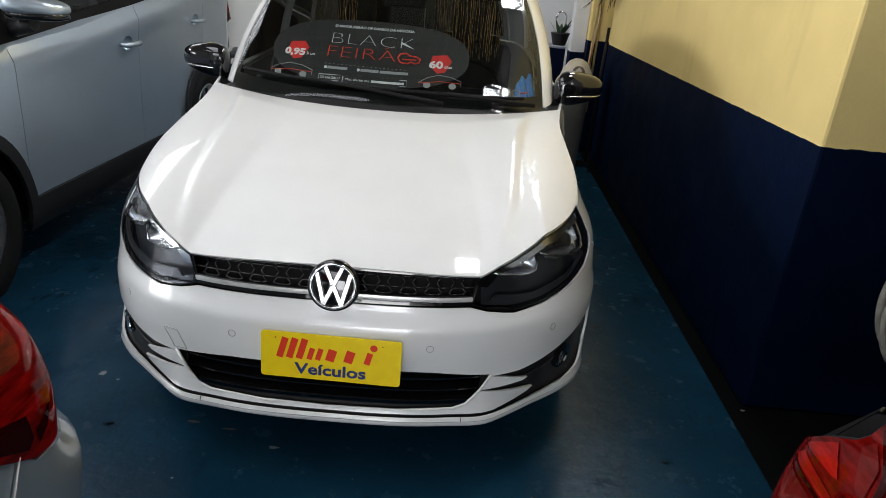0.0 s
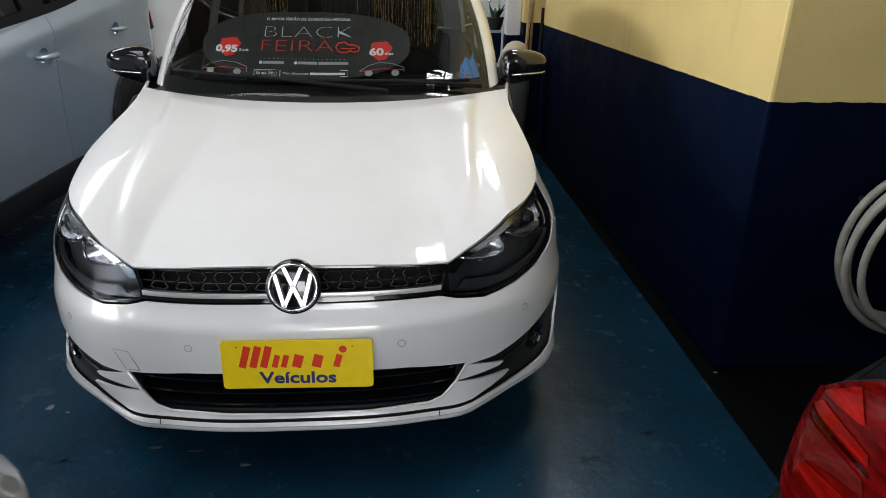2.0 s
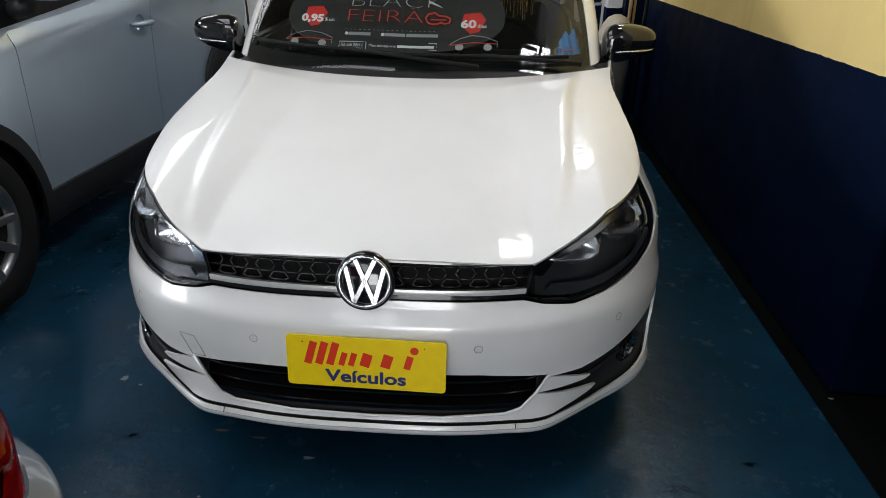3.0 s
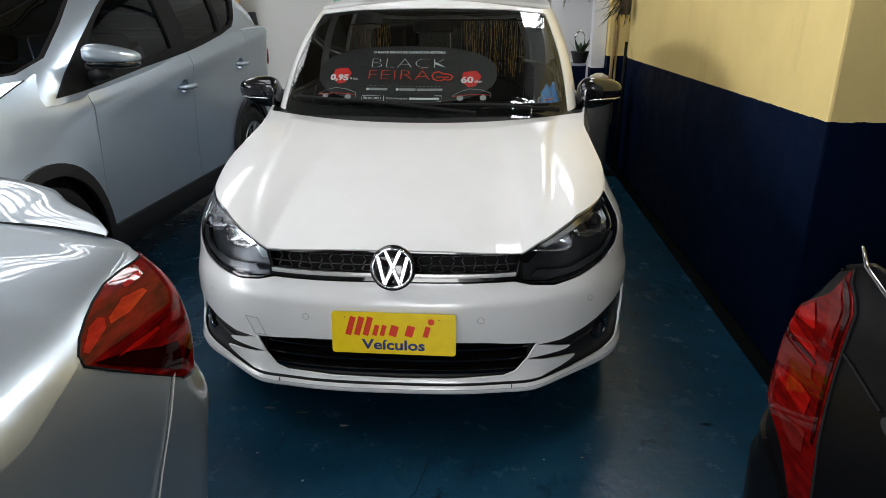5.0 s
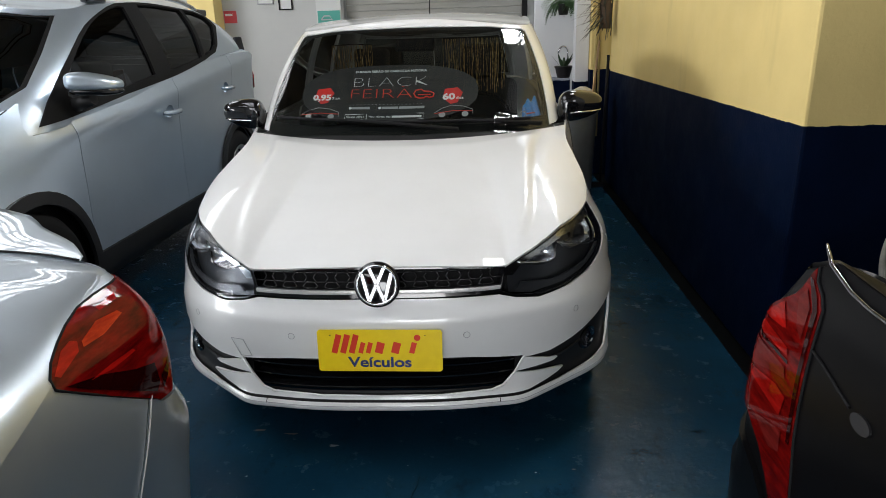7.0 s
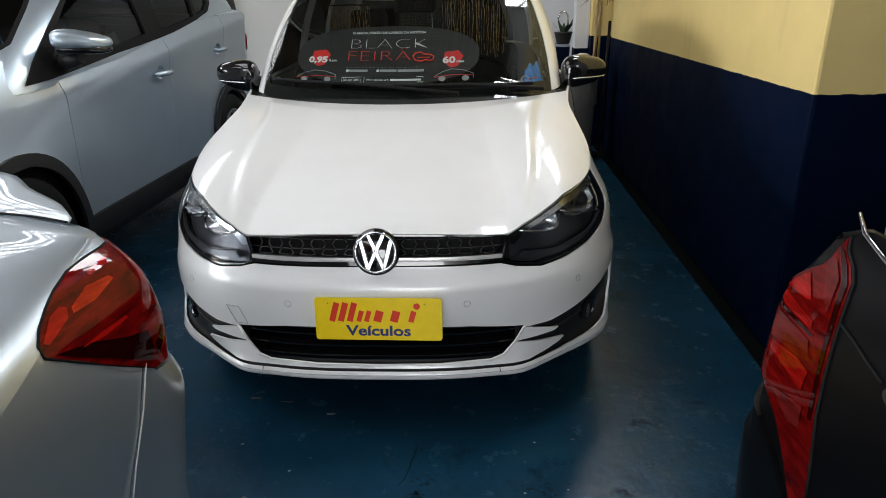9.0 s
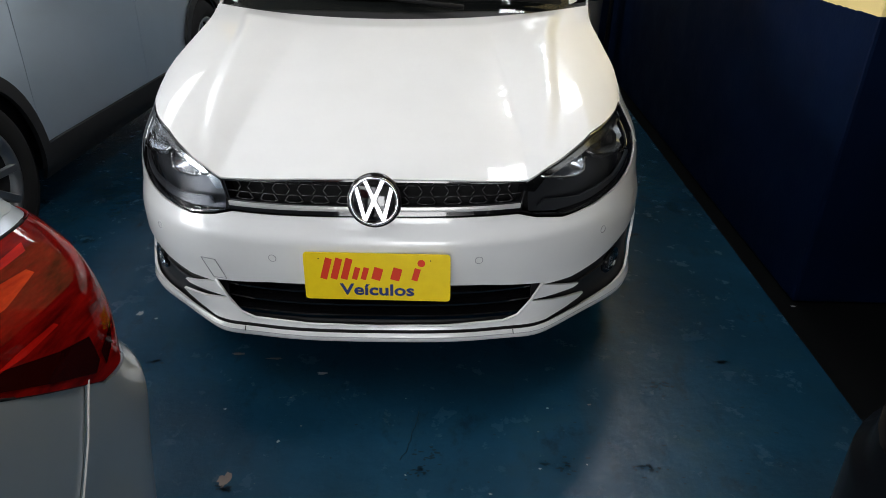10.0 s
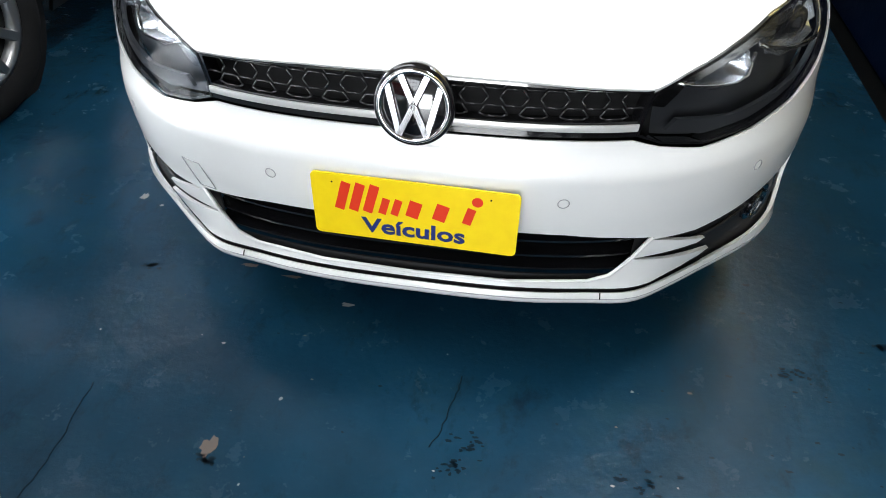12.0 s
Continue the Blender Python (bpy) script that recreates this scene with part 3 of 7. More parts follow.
# window and gate bars
bm = bmesh.new()
for y in (-3.1, -2.8, -2.5):
    box(bm, 3.11, 3.15, y - 0.02, y + 0.02, 1.6, 2.5)
for z in (1.6, 2.05, 2.5):
    box(bm, 3.105, 3.145, -3.1, -2.5, z - 0.02, z + 0.02)
single("window_3", bm, STEEL, "small steel-framed window in the grey wall", "window", "structure")
bm = bmesh.new()
for x in np.arange(-5.5, -0.49, 0.5):
    box(bm, x - 0.025, x + 0.025, -7.28, -7.22, 2.55, 4.35)
for z in (2.55, 3.15, 3.75, 4.35):
    box(bm, -5.5, -0.5, -7.275, -7.225, z - 0.025, z + 0.025)
single("window_1", bm, STEEL, "unseen steel bars before the high fill opening", "window", "structure")
bm = bmesh.new()
for y in np.arange(-3.8, 4.21, 0.8):
    box(bm, -8.9, -8.84, y - 0.03, y + 0.03, 0, 2.6)
for z in (0.08, 1.3, 2.56):
    box(bm, -8.895, -8.845, -3.8, 4.2, z - 0.03, z + 0.03)
single("door_1", bm, STEEL, "barred steel gate to the street", "gate", "structure")

# roof: corrugated sheets on trusses, with skylight openings, the first two added for fill
bm = bmesh.new()
sky_holes = [(-4.2, -1.0, -4.6, 0.6), (-6.8, -5.6, -6.0, -2.4), (0.9, 2.2, 4.4, 6.6), (-6.2, -4.0, 3.5, 6.3)]
xs = np.arange(-9.2, 3.401, 0.05)
ys = [-7.5, -6.0, -4.6, -2.4, 0.6, 3.5, 4.4, 6.3, 6.6, 8.1]
grid = [[bm.verts.new((x, y, H + 0.018 * math.sin(i * math.pi / 2))) for i, x in enumerate(xs)] for y in ys]
for j in range(len(ys) - 1):
    for i in range(len(xs) - 1):
        cx, cy = (xs[i] + xs[i + 1]) / 2, (ys[j] + ys[j + 1]) / 2
        if not any(a < cx < b and c < cy < d for a, b, c, d in sky_holes):
            bm.faces.new((grid[j][i], grid[j + 1][i], grid[j + 1][i + 1], grid[j][i + 1])).smooth = True
bmesh.ops.solidify(bm, geom=bm.faces, thickness=0.01)
single("ceiling", bm, ROOF_SHEET, "rusty corrugated metal roof sheets", "ceiling", "structure")
for k, y in enumerate((-5.4, -2.2, 1.2, 4.6)):
    bm = bmesh.new()
    for z in (4.05, 4.60):
        box(bm, -9.0, 3.2, y - 0.04, y + 0.04, z - 0.035, z + 0.035)
    n = 20
    for i in range(n):
        x0, x1 = -9.0 + 12.2 * i / n, -9.0 + 12.2 * (i + 1) / n
        tube(bm, [(x0, y, 4.05 if i % 2 else 4.6), (x1, y, 4.6 if i % 2 else 4.05)], 0.022, 6)
    tagged(single("beam", bm, STEEL, "dark steel roof truss", "beam", "structure"), group="roof trusses")

# purlins under the skylights
for x0, x1, y0, y1, n in ((-4.2, -1.0, -4.6, 0.6, 3), (0.9, 2.2, 4.4, 6.6, 7), (-6.2, -4.0, 3.5, 6.3, 6)):
    bm = bmesh.new()
    for y in np.linspace(y0 + 0.1, y1 - 0.1, n):
        box(bm, x0 - 0.1, x1 + 0.1, y - 0.03, y + 0.03, 4.66, 4.72)
    box(bm, (x0 + x1) / 2 - 0.03, (x0 + x1) / 2 + 0.03, y0, y1, 4.61, 4.66)
    tagged(single("beam", bm, STEEL, "dark steel purlins under a skylight", "beam", "structure"), group="skylight purlins")

# marks in the floor paint
CHIP_PALE, CHIP_BROWN, CHIP_DARK = (plaster(n, c) for n, c in (("bare_concrete", (0.30, 0.31, 0.30)), ("rust_stain", (0.13, 0.10, 0.085)), ("oil_spot", (0.003, 0.015, 0.027))))
CHIP_DARK.node_tree.nodes["Principled BSDF"].inputs["Specular IOR Level"].default_value = 0.08
marks_rng = random.Random(5)
floor_ob = bpy.data.objects["floor"]


def floor_mark(x, y, rx, ry, mat, name="paint_chip", turn=0.0):
    """An irregular flake lying on the floor."""
    bm, vs, n = bmesh.new(), [], 19
    for i in range(n):
        a = 2 * math.pi * i / n
        k = 0.7 * marks_rng.uniform(0.5, 1.0)
        p = Vector((rx * k * math.cos(a), ry * k * math.sin(a), 0))
        p.rotate(Matrix.Rotation(turn, 3, "Z"))
        vs.append(bm.verts.new((x + p.x, y + p.y, 0.0012)))
    bm.faces.new(vs)
    part(name, bm, mat, floor_ob)


for x, y, rx, ry, mat, nm in ((-0.395, -0.305, 0.030, 0.045, CHIP_BROWN, "stain"), (-0.385, -0.335, 0.022, 0.012, CHIP_DARK, "stain"), (-0.222, 0.145, 0.032, 0.014, CHIP_PALE, "paint_chip"), (-0.53, 0.236, 0.045, 0.012, CHIP_BROWN, "stain"), (-0.40, 0.215, 0.05, 0.010, CHIP_BROWN, "stain"),
                              (-0.975, 0.46, 0.02, 0.03, CHIP_PALE, "paint_chip"), (-0.90, 0.43, 0.014, 0.010, CHIP_PALE, "paint_chip"), (-0.288, -0.16, 0.008, 0.010, CHIP_PALE, "paint_chip"), (1.497, 0.615, 0.018, 0.012, CHIP_PALE, "paint_chip"), (1.335, 0.535, 0.07, 0.035, CHIP_DARK, "oil_spot"), (-1.15, 0.41, 0.05, 0.035, CHIP_DARK, "oil_spot"),
                              (0.15, -0.19, 0.05, 0.04, CHIP_DARK, "oil_spot"), (0.12, -0.25, 0.035, 0.03, CHIP_DARK, "oil_spot"), (0.52, -0.215, 0.06, 0.04, CHIP_DARK, "oil_spot"), (0.74, -0.22, 0.04, 0.02, CHIP_DARK, "oil_spot"), (0.868, 0.129, 0.06, 0.016, CHIP_DARK, "oil_spot"), (0.807, 0.417, 0.02, 0.01, CHIP_DARK, "oil_spot"), (-0.795, 0.183, 0.03, 0.010, CHIP_DARK, "oil_spot"), (1.1, 0.26, 0.03, 0.012, CHIP_DARK, "oil_spot")):
    if mat is CHIP_DARK and rx > 0.02:
        for k in range(18):
            floor_mark(x + marks_rng.gauss(0, rx * 0.45), y + marks_rng.gauss(0, ry * 0.45), marks_rng.uniform(0.005, 0.015), marks_rng.uniform(0.003, 0.009), mat, nm)
    else:
        floor_mark(x, y, rx, ry, mat, nm)
for i in range(90):
    x, y = 0.72 + 0.5 * marks_rng.random() ** 1.4, -0.7 + 1.2 * marks_rng.random()
    q = marks_rng.uniform(0.0025, 0.006)
    floor_mark(x, y, q * marks_rng.uniform(1, 2.6), q, CHIP_DARK, "oil_spot")
for i in range(60):
    q = marks_rng.uniform(0.002, 0.006)
    floor_mark(marks_rng.uniform(-1.0, 0.7), marks_rng.uniform(-0.75, 0.1), q * marks_rng.uniform(1, 2), q, marks_rng.choice((CHIP_DARK, CHIP_DARK, CHIP_BROWN, CHIP_PALE)), "paint_chip")
for pts in ([(-0.731, -0.20), (-0.728, -0.26), (-0.718, -0.33), (-0.714, -0.40), (-0.722, -0.48), (-0.735, -0.58)], [(0.106, -0.02), (0.104, -0.058), (0.094, -0.11), (0.085, -0.17), (0.06, -0.23)]):
    fine = []
    for (x0, y0), (x1, y1) in zip(pts, pts[1:]):
        fine += [(x0 + (x1 - x0) * k / 4 + marks_rng.uniform(-0.003, 0.003), y0 + (y1 - y0) * k / 4, 0.0) for k in range(4)]
    part("crack", tube(bmesh.new(), fine, 0.0016, 5), CHIP_DARK, floor_ob)

# ---- the white hatchback ----
def front_poly(plan, pts):
    """A polygon of (x, z) on the nose as (arc length, z)."""
    return [(plan.s_of_x(x), z) for x, z in pts]


def ring(cx, cy, rx, ry=None, n=20, start=0.0):
    ry = ry or rx
    return [(cx + rx * math.cos(start + 2 * math.pi * i / n), cy + ry * math.sin(start + 2 * math.pi * i / n)) for i in range(n)]


def grow(poly, d):
    """A polygon moved outward by d (inward: minus), for a panel gap."""
    out, n = [], len(poly)
    area = sum(poly[i][0] * poly[(i + 1) % n][1] - poly[(i + 1) % n][0] * poly[i][1] for i in range(n))
    sgn = 1 if area > 0 else -1
    for i in range(n):
        (ax, ay), (bx, by), (cx, cy) = poly[i - 1], poly[i], poly[(i + 1) % n]
        n0, n1 = Vector((by - ay, ax - bx)).normalized(), Vector((cy - by, bx - cx)).normalized()
        m = n0 + n1
        k = 1 / max(0.35, 1 + n0.dot(n1)) if m.length > 1e-6 else 1
        out.append((bx + sgn * d * m.x * k, by + sgn * d * m.y * k))
    return out


def wheel(parent, at, radius, width, rim, spokes, out, flip):
    """A tyre on an alloy rim; out says which way along x the rim looks."""
    w = new("wheel")
    w.parent, w.matrix_basis = parent, Matrix.Translation(at) @ pose(0, 0, 0, 0, 90 * out, 0)
    h, t = width / 2, radius - rim
    bm = lathe(bmesh.new(), [(rim - 0.01, -h * 0.8), (rim + 0.02, -h * 0.95), (rim + t * 0.55, -h), (radius - 0.02, -h * 0.92), (radius, -h * 0.7), (radius + 0.002, 0),
                             (radius, h * 0.7), (radius - 0.02, h * 0.92), (rim + t * 0.55, h), (rim + 0.02, h * 0.95), (rim - 0.01, h * 0.8)], 48, close=True)
    part("tyre", bm, RUBBER, w)
    bm = lathe(bmesh.new(), [(rim - 0.012, -h * 0.7), (rim - 0.02, 0), (rim - 0.02, h * 0.7), (rim, h * 0.85), (rim + 0.006, h * 0.9), (rim - 0.008, h * 0.92), (rim - 0.03, h * 0.75), (rim - 0.035, -h * 0.6)], 48, close=True)
    for i in range(spokes):
        for side in (-0.13, 0.13):
            a = 2 * math.pi * i / spokes
            d, n = Vector((math.cos(a), math.sin(a), 0)), Vector((-math.sin(a), math.cos(a), 0))
            p = [d * 0.04 + n * side * 0.12, d * (rim - 0.015) + n * side * 0.55]
            q0, q1 = 0.016, 0.022
            vs = []
            for c, q, z in ((p[0], q0, h * 0.62), (p[1], q1, h * 0.80)):
                for dx, dz in ((-q, 0), (q, 0), (q * 0.7, 0.012), (-q * 0.7, 0.012)):
                    vs.append(bm.verts.new(c + n * dx + Vector((0, 0, z + dz))))
            for f in ((0, 1, 5, 4), (1, 2, 6, 5), (2, 3, 7, 6), (3, 0, 4, 7), (3, 2, 1, 0), (4, 5, 6, 7)):
                bm.faces.new([vs[i] for i in f])
    lathe(bm, [(0.06, h * 0.5), (0.06, h * 0.66), (0.05, h * 0.70), (0.0, h * 0.71)], 20)
    part("rim", bm, ALLOY, w)
    bm = lathe(bmesh.new(), [(rim * 0.78, h * 0.05), (rim * 0.78, h * 0.12), (0.02, h * 0.14)], 32)
    part("brake_disc", bm, SATIN, w)
    return w


fox = thing("hatchback_car", "white five-door hatchback with black honeycomb grille and yellow plate", "car", m=pose(-0.012, 0.018, 0, 0, 0, 1.2))
P = FOX.plan
S = P.s_of_x
SY = P.s_of_y
TIP = 0.985
HL = [(S(0.402), 0.622), (S(0.412), 0.668), (S(0.424), 0.702), (S(0.48), 0.727), (S(0.56), 0.755), (S(0.65), 0.783), (0.88, 0.800), (TIP, 0.812),
      (1.002, 0.770), (1.0, 0.721), (0.965, 0.682), (0.90, 0.651), (0.78, 0.621), (0.66, 0.603), (S(0.53), 0.594), (S(0.45), 0.605)]
HL = [(s, z) for s, z in HL]
top_keys = [(0, 0.722), (0.2, 0.719), (S(0.424), 0.706), (S(0.48), 0.731), (S(0.56), 0.759), (S(0.65), 0.787), (0.88, 0.804), (TIP, 0.817)]


def nose_top(s):
    return float(np.interp(abs(s), [k[0] for k in top_keys], [k[1] for k in top_keys]))


# bumper cover with its openings
INTAKE = front_poly(P, [(-0.475, 0.397), (-0.3, 0.417), (0, 0.425), (0.3, 0.417), (0.475, 0.397), (0.445, 0.345), (0.405, 0.303), (0.365, 0.288), (0.2, 0.2825), (0, 0.281),
                        (-0.2, 0.2825), (-0.365, 0.288), (-0.405, 0.303), (-0.445, 0.345)])
GROOVE = front_poly(P, [(-0.62, 0.272), (-0.3, 0.2705), (0.3, 0.2705), (0.62, 0.272), (0.62, 0.264), (0.3, 0.2625), (-0.3, 0.2625), (-0.62, 0.264)])
POCKET = [(S(0.475), 0.390), (S(0.56), 0.392), (S(0.64), 0.412), (0.80, 0.440), (0.90, 0.460), (0.975, 0.472), (0.99, 0.39), (0.965, 0.325), (0.90, 0.288), (0.80, 0.274), (0.70, 0.267),
          (S(0.60), 0.2645), (S(0.50), 0.2635), (S(0.49), 0.271), (S(0.56), 0.282), (S(0.60), 0.296), (S(0.615), 0.310), (S(0.59), 0.316), (S(0.52), 0.327), (S(0.435), 0.343), (S(0.52), 0.347), (S(0.575), 0.350), (S(0.59), 0.358), (S(0.56), 0.366), (S(0.52), 0.378)]
TOWCAP = front_poly(P, [(-0.505, 0.466), (-0.458, 0.468), (-0.435, 0.408), (-0.478, 0.404)])
low_edge = [(S(0.53), 0.590), (0.66, 0.599), (0.78, 0.617), (0.90, 0.647), (0.965, 0.677), (0.99, 0.694)]
edge_mid = [(S(0.398), 0.617), (S(0.45), 0.602)]
UPPER = front_poly(P, [(0, 0.618)]) + edge_mid + low_edge
SIDE = [(1.06, 0.66), (1.12, 0.60), (1.16, 0.45), (1.16, 0.228), (1.0, 0.231), (0.6, 0.226), (0.3, 0.223), (0, 0.222)]
keep = mirrored(UPPER[1:] + SIDE[:-1]) + UPPER + SIDE
keep = keep[::-1]
ARCH_Y, ARCH_Z = 0.795, 0.30
ARCH = ring(SY(ARCH_Y), ARCH_Z, 0.345, n=36)
sensors = [ring(S(x), 0.500, 0.0105, n=14) for x in (-0.281, 0.286)] + [ring(sx, 0.515, 0.0105, n=14) for sx in (-0.69, 0.69)]
bumper = part("front_bumper", sheet(FOX, keep, [INTAKE, GROOVE, POCKET, mirrored(POCKET), ARCH, mirrored(ARCH), *[grow(r, 0.0012) for r in sensors]], (0.018, 0.011), 0.008), WHITE, fox)
for r in sensors:
    part("parking_sensor", sheet(lambda s, z: FOX(s, z, -0.0012), r, (), (0.01, 0.01), 0.004), WHITE, bumper)
    part("sensor_rim", tube(bmesh.new(), [FOX(*p, 0.0002) for p in r + r[:1]], 0.0009, 5), GREY_PRINT, bumper)
    part("sensor_seat", sheet(lambda s, z: FOX(s, z, -0.0075), grow(r, 0.004), (), (0.01, 0.01), 0), MATT_BLACK, bumper)
# towing-eye cover: a hairline round a small panel
bm = bmesh.new()
for (a, b) in zip(TOWCAP, TOWCAP[1:] + TOWCAP[:1]):
    tube(bm, [FOX(a[0] + (b[0] - a[0]) * i / 4, a[1] + (b[1] - a[1]) * i / 4, 0.0003) for i in range(5)], 0.0011, 5)
part("towing_eye_seam", bm, GREY_PRINT, bumper)
# splitter seam across the lip
LIPX = 0.39
for sg in (-1, 1):
    part("lip_seam", tube(bmesh.new(), [FOX(sg * S(LIPX), z, 0.0006) for z in (0.250, 0.254, 0.258, 0.263)], 0.0013, 5), MATT_BLACK, bumper)
part("lip_line", tube(bmesh.new(), [FOX(s, 0.2505, 0.0004) for s in np.linspace(-0.98, 0.98, 70)], 0.0011, 5), GREY_PRINT, bumper)

# rolled edge round the intake's ends and foot
rim_pts = INTAKE[4:] + INTAKE[:1]
part("intake_edge", tube(bmesh.new(), [FOX(s, z, -0.001) for s, z in rim_pts], 0.0042, 6), WHITE, bumper)
# recessed black trim behind the openings
trim_keep = [(-1.0, 0.245), (1.0, 0.245), (1.0, 0.485), (S(0.5), 0.41), (S(-0.5), 0.41), (-1.0, 0.485)]
hole = front_poly(P, [(-0.45, 0.292), (0.45, 0.292), (0.45, 0.405), (-0.45, 0.405)])
part("lower_trim", sheet(lambda s, z: FOX(s, z, -0.016), trim_keep, [hole], (0.03, 0.02), 0.004), PLASTIC, fox)
lower = part("lower_grille", sheet(lambda s, z: FOX(s, z, -0.09), front_poly(P, [(-0.52, 0.26), (0.52, 0.26), (0.52, 0.45), (-0.52, 0.45)]), (), (0.05, 0.05), 0), MATT_BLACK, fox)
for z in (0.312, 0.348, 0.388):
    part("slat", sheet(lambda s, q: FOX(s, z + (q - 0.5) * 0.010, -0.018 - 0.05 * q), [(S(-0.47), 0), (S(0.47), 0), (S(0.47), 1), (S(-0.47), 1)], (), (0.03, 0.5), 0.006), GLOSS_BLACK, lower)
# satin fins beside the openings' tips
for sg in (-1, 1):
    side_map = (lambda s, z, o: FOX(s, z, o)) if sg > 0 else (lambda s, z, o: FOX(-s, z, o))
    for z0, x0 in ((0.392, 0.475), (0.345, 0.435)):
        pts = [side_map(S(x0) + (0.80 - S(x0)) * i / 8, z0 + 0.036 * (i / 8) ** 1.5, -0.004 - 0.014 * (i / 8)) for i in range(9)]
        part("trim_fin", tube(bmesh.new(), pts, [0.001 + 0.0035 * min(1, i / 3) for i in range(9)], 8), PLASTIC, fox)
    # fog lamp
    cx, cz = 0.79, 0.362
    fog = part("fog_lamp", sheet(lambda s, z: FOX(sg * s, z, -0.010), ring(cx, cz, 0.052, 0.040, 24), (), (0.02, 0.02), 0.012, flip=sg < 0), GLOSS_BLACK, fox)
    part("reflector", sheet(lambda s, z: FOX(sg * s, z, -0.006 - 0.022 * max(0, 1 - ((s - cx) ** 2 / 0.040 ** 2 + (z - cz) ** 2 / 0.031 ** 2))), ring(cx, cz, 0.040, 0.031, 24), (), (0.008, 0.008), 0.0, flip=sg < 0), CHROME, fog)
    part("lens", sheet(lambda s, z: FOX(sg * s, z, -0.002), ring(cx, cz, 0.042, 0.033, 24), (), (0.01, 0.01), 0.0, flip=sg < 0), LENS, fog).visible_shadow = False
    part("bulb", sheet(lambda s, z: FOX(sg * s, z, -0.004), ring(cx - 0.012, cz, 0.010, 0.022, 14), (), (0.01, 0.01), 0.004, flip=sg < 0), SATIN, fog)

# upper grille
GT = [(S(x), z) for x, z in [(-0.415, 0.699), (-0.3, 0.708), (-0.15, 0.712), (0, 0.714), (0.15, 0.712), (0.3, 0.708), (0.415, 0.699), (0.402, 0.650), (0.2, 0.648), (0, 0.647), (-0.2, 0.648), (-0.402, 0.650)]][::-1]
grille = part("upper_grille", sheet(lambda s, z: FOX(s, z, -0.035), [(S(-0.44), 0.60), (S(0.44), 0.60), (S(0.44), 0.722), (S(-0.44), 0.722)], (), (0.04, 0.04), 0), MATT_BLACK, fox)
frame_keep = [(S(x), z) for x, z in [(-0.423, 0.705), (-0.3, 0.7135), (-0.15, 0.718), (0, 0.720), (0.15, 0.718), (0.3, 0.7135), (0.423, 0.705), (0.402, 0.622), (0.2, 0.621), (0, 0.620), (-0.2, 0.621), (-0.402, 0.622)]][::-1]
part("grille_frame", sheet(lambda s, z: FOX(s, z, -0.004), frame_keep, [GT], (0.03, 0.02), 0.03), GLOSS_BLACK, grille)
part("grille_strip", sheet(lambda s, z: FOX(s, z, 0.0035 - abs(z - 0.6415) * 0.2), [(S(-0.402), 0.6345), (S(0.402), 0.6345), (S(0.404), 0.6475), (S(-0.404), 0.6475)], (), (0.03, 0.004), 0.006), material("satin_white_strip", (0.62, 0.61, 0.60), 0.3, 0.35), grille)
# honeycomb bars, each cell a hexagon of thin bars
bm = bmesh.new()
CELL, ROW = 0.072, 0.0330
for r in range(4):
    for c in range(-7, 8):
        cx, cz = (c + (r % 2) * 0.5) * CELL, 0.655 + r * ROW * 0.93
        hexa = [(cx + dx * CELL, cz + dz * ROW) for dx, dz in ((-0.36, 0), (-0.20, 0.46), (0.20, 0.46), (0.36, 0), (0.20, -0.46), (-0.20, -0.46))]
        if abs(cx) > 0.43:
            continue
        for (x0, z0), (x1, z1) in zip(hexa, hexa[1:] + hexa[:1]):
            zs = (0.650, nose_top(S(x0)) - 0.006, nose_top(S(x1)) - 0.006)
            z0c, z1c = min(max(z0, zs[0]), zs[1]), min(max(z1, zs[0]), zs[2])
            if abs(z0c - z1c) + abs(x0 - x1) > 0.004 and abs(x0) < 0.412 and abs(x1) < 0.412:
                tube(bm, [FOX(S(x0), z0c, -0.012), FOX(S(x1), z1c, -0.012)], 0.0021, 6)
part("honeycomb", bm, material("honeycomb_plastic", (0.013, 0.013, 0.014), 0.25), grille)

BROW = material("lamp_brow_metal", (0.85, 0.86, 0.90), 0.14, 1.0)
BADGE_METAL = material("badge_metal", (0.42, 0.42, 0.43), 0.10, 1.0)
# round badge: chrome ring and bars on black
badge = new("badge")
badge.parent, badge.matrix_basis = fox, Matrix.Translation((0.006, 0.030, 0.668)) @ pose(0, 0, 0, 90 - 14, 0, 0)
part("badge_seat", lathe(bmesh.new(), [(0.0735, -0.03), (0.0735, -0.001), (0.072, 0.005), (0.0695, 0.007), (0.0, 0.007)], 48), GLOSS_BLACK, badge)
part("badge_ring", lathe(bmesh.new(), [(0.0665, 0.006), (0.0665, 0.010), (0.064, 0.0135), (0.0595, 0.0135), (0.057, 0.010), (0.057, 0.006)], 48, close=True), BADGE_METAL, badge)


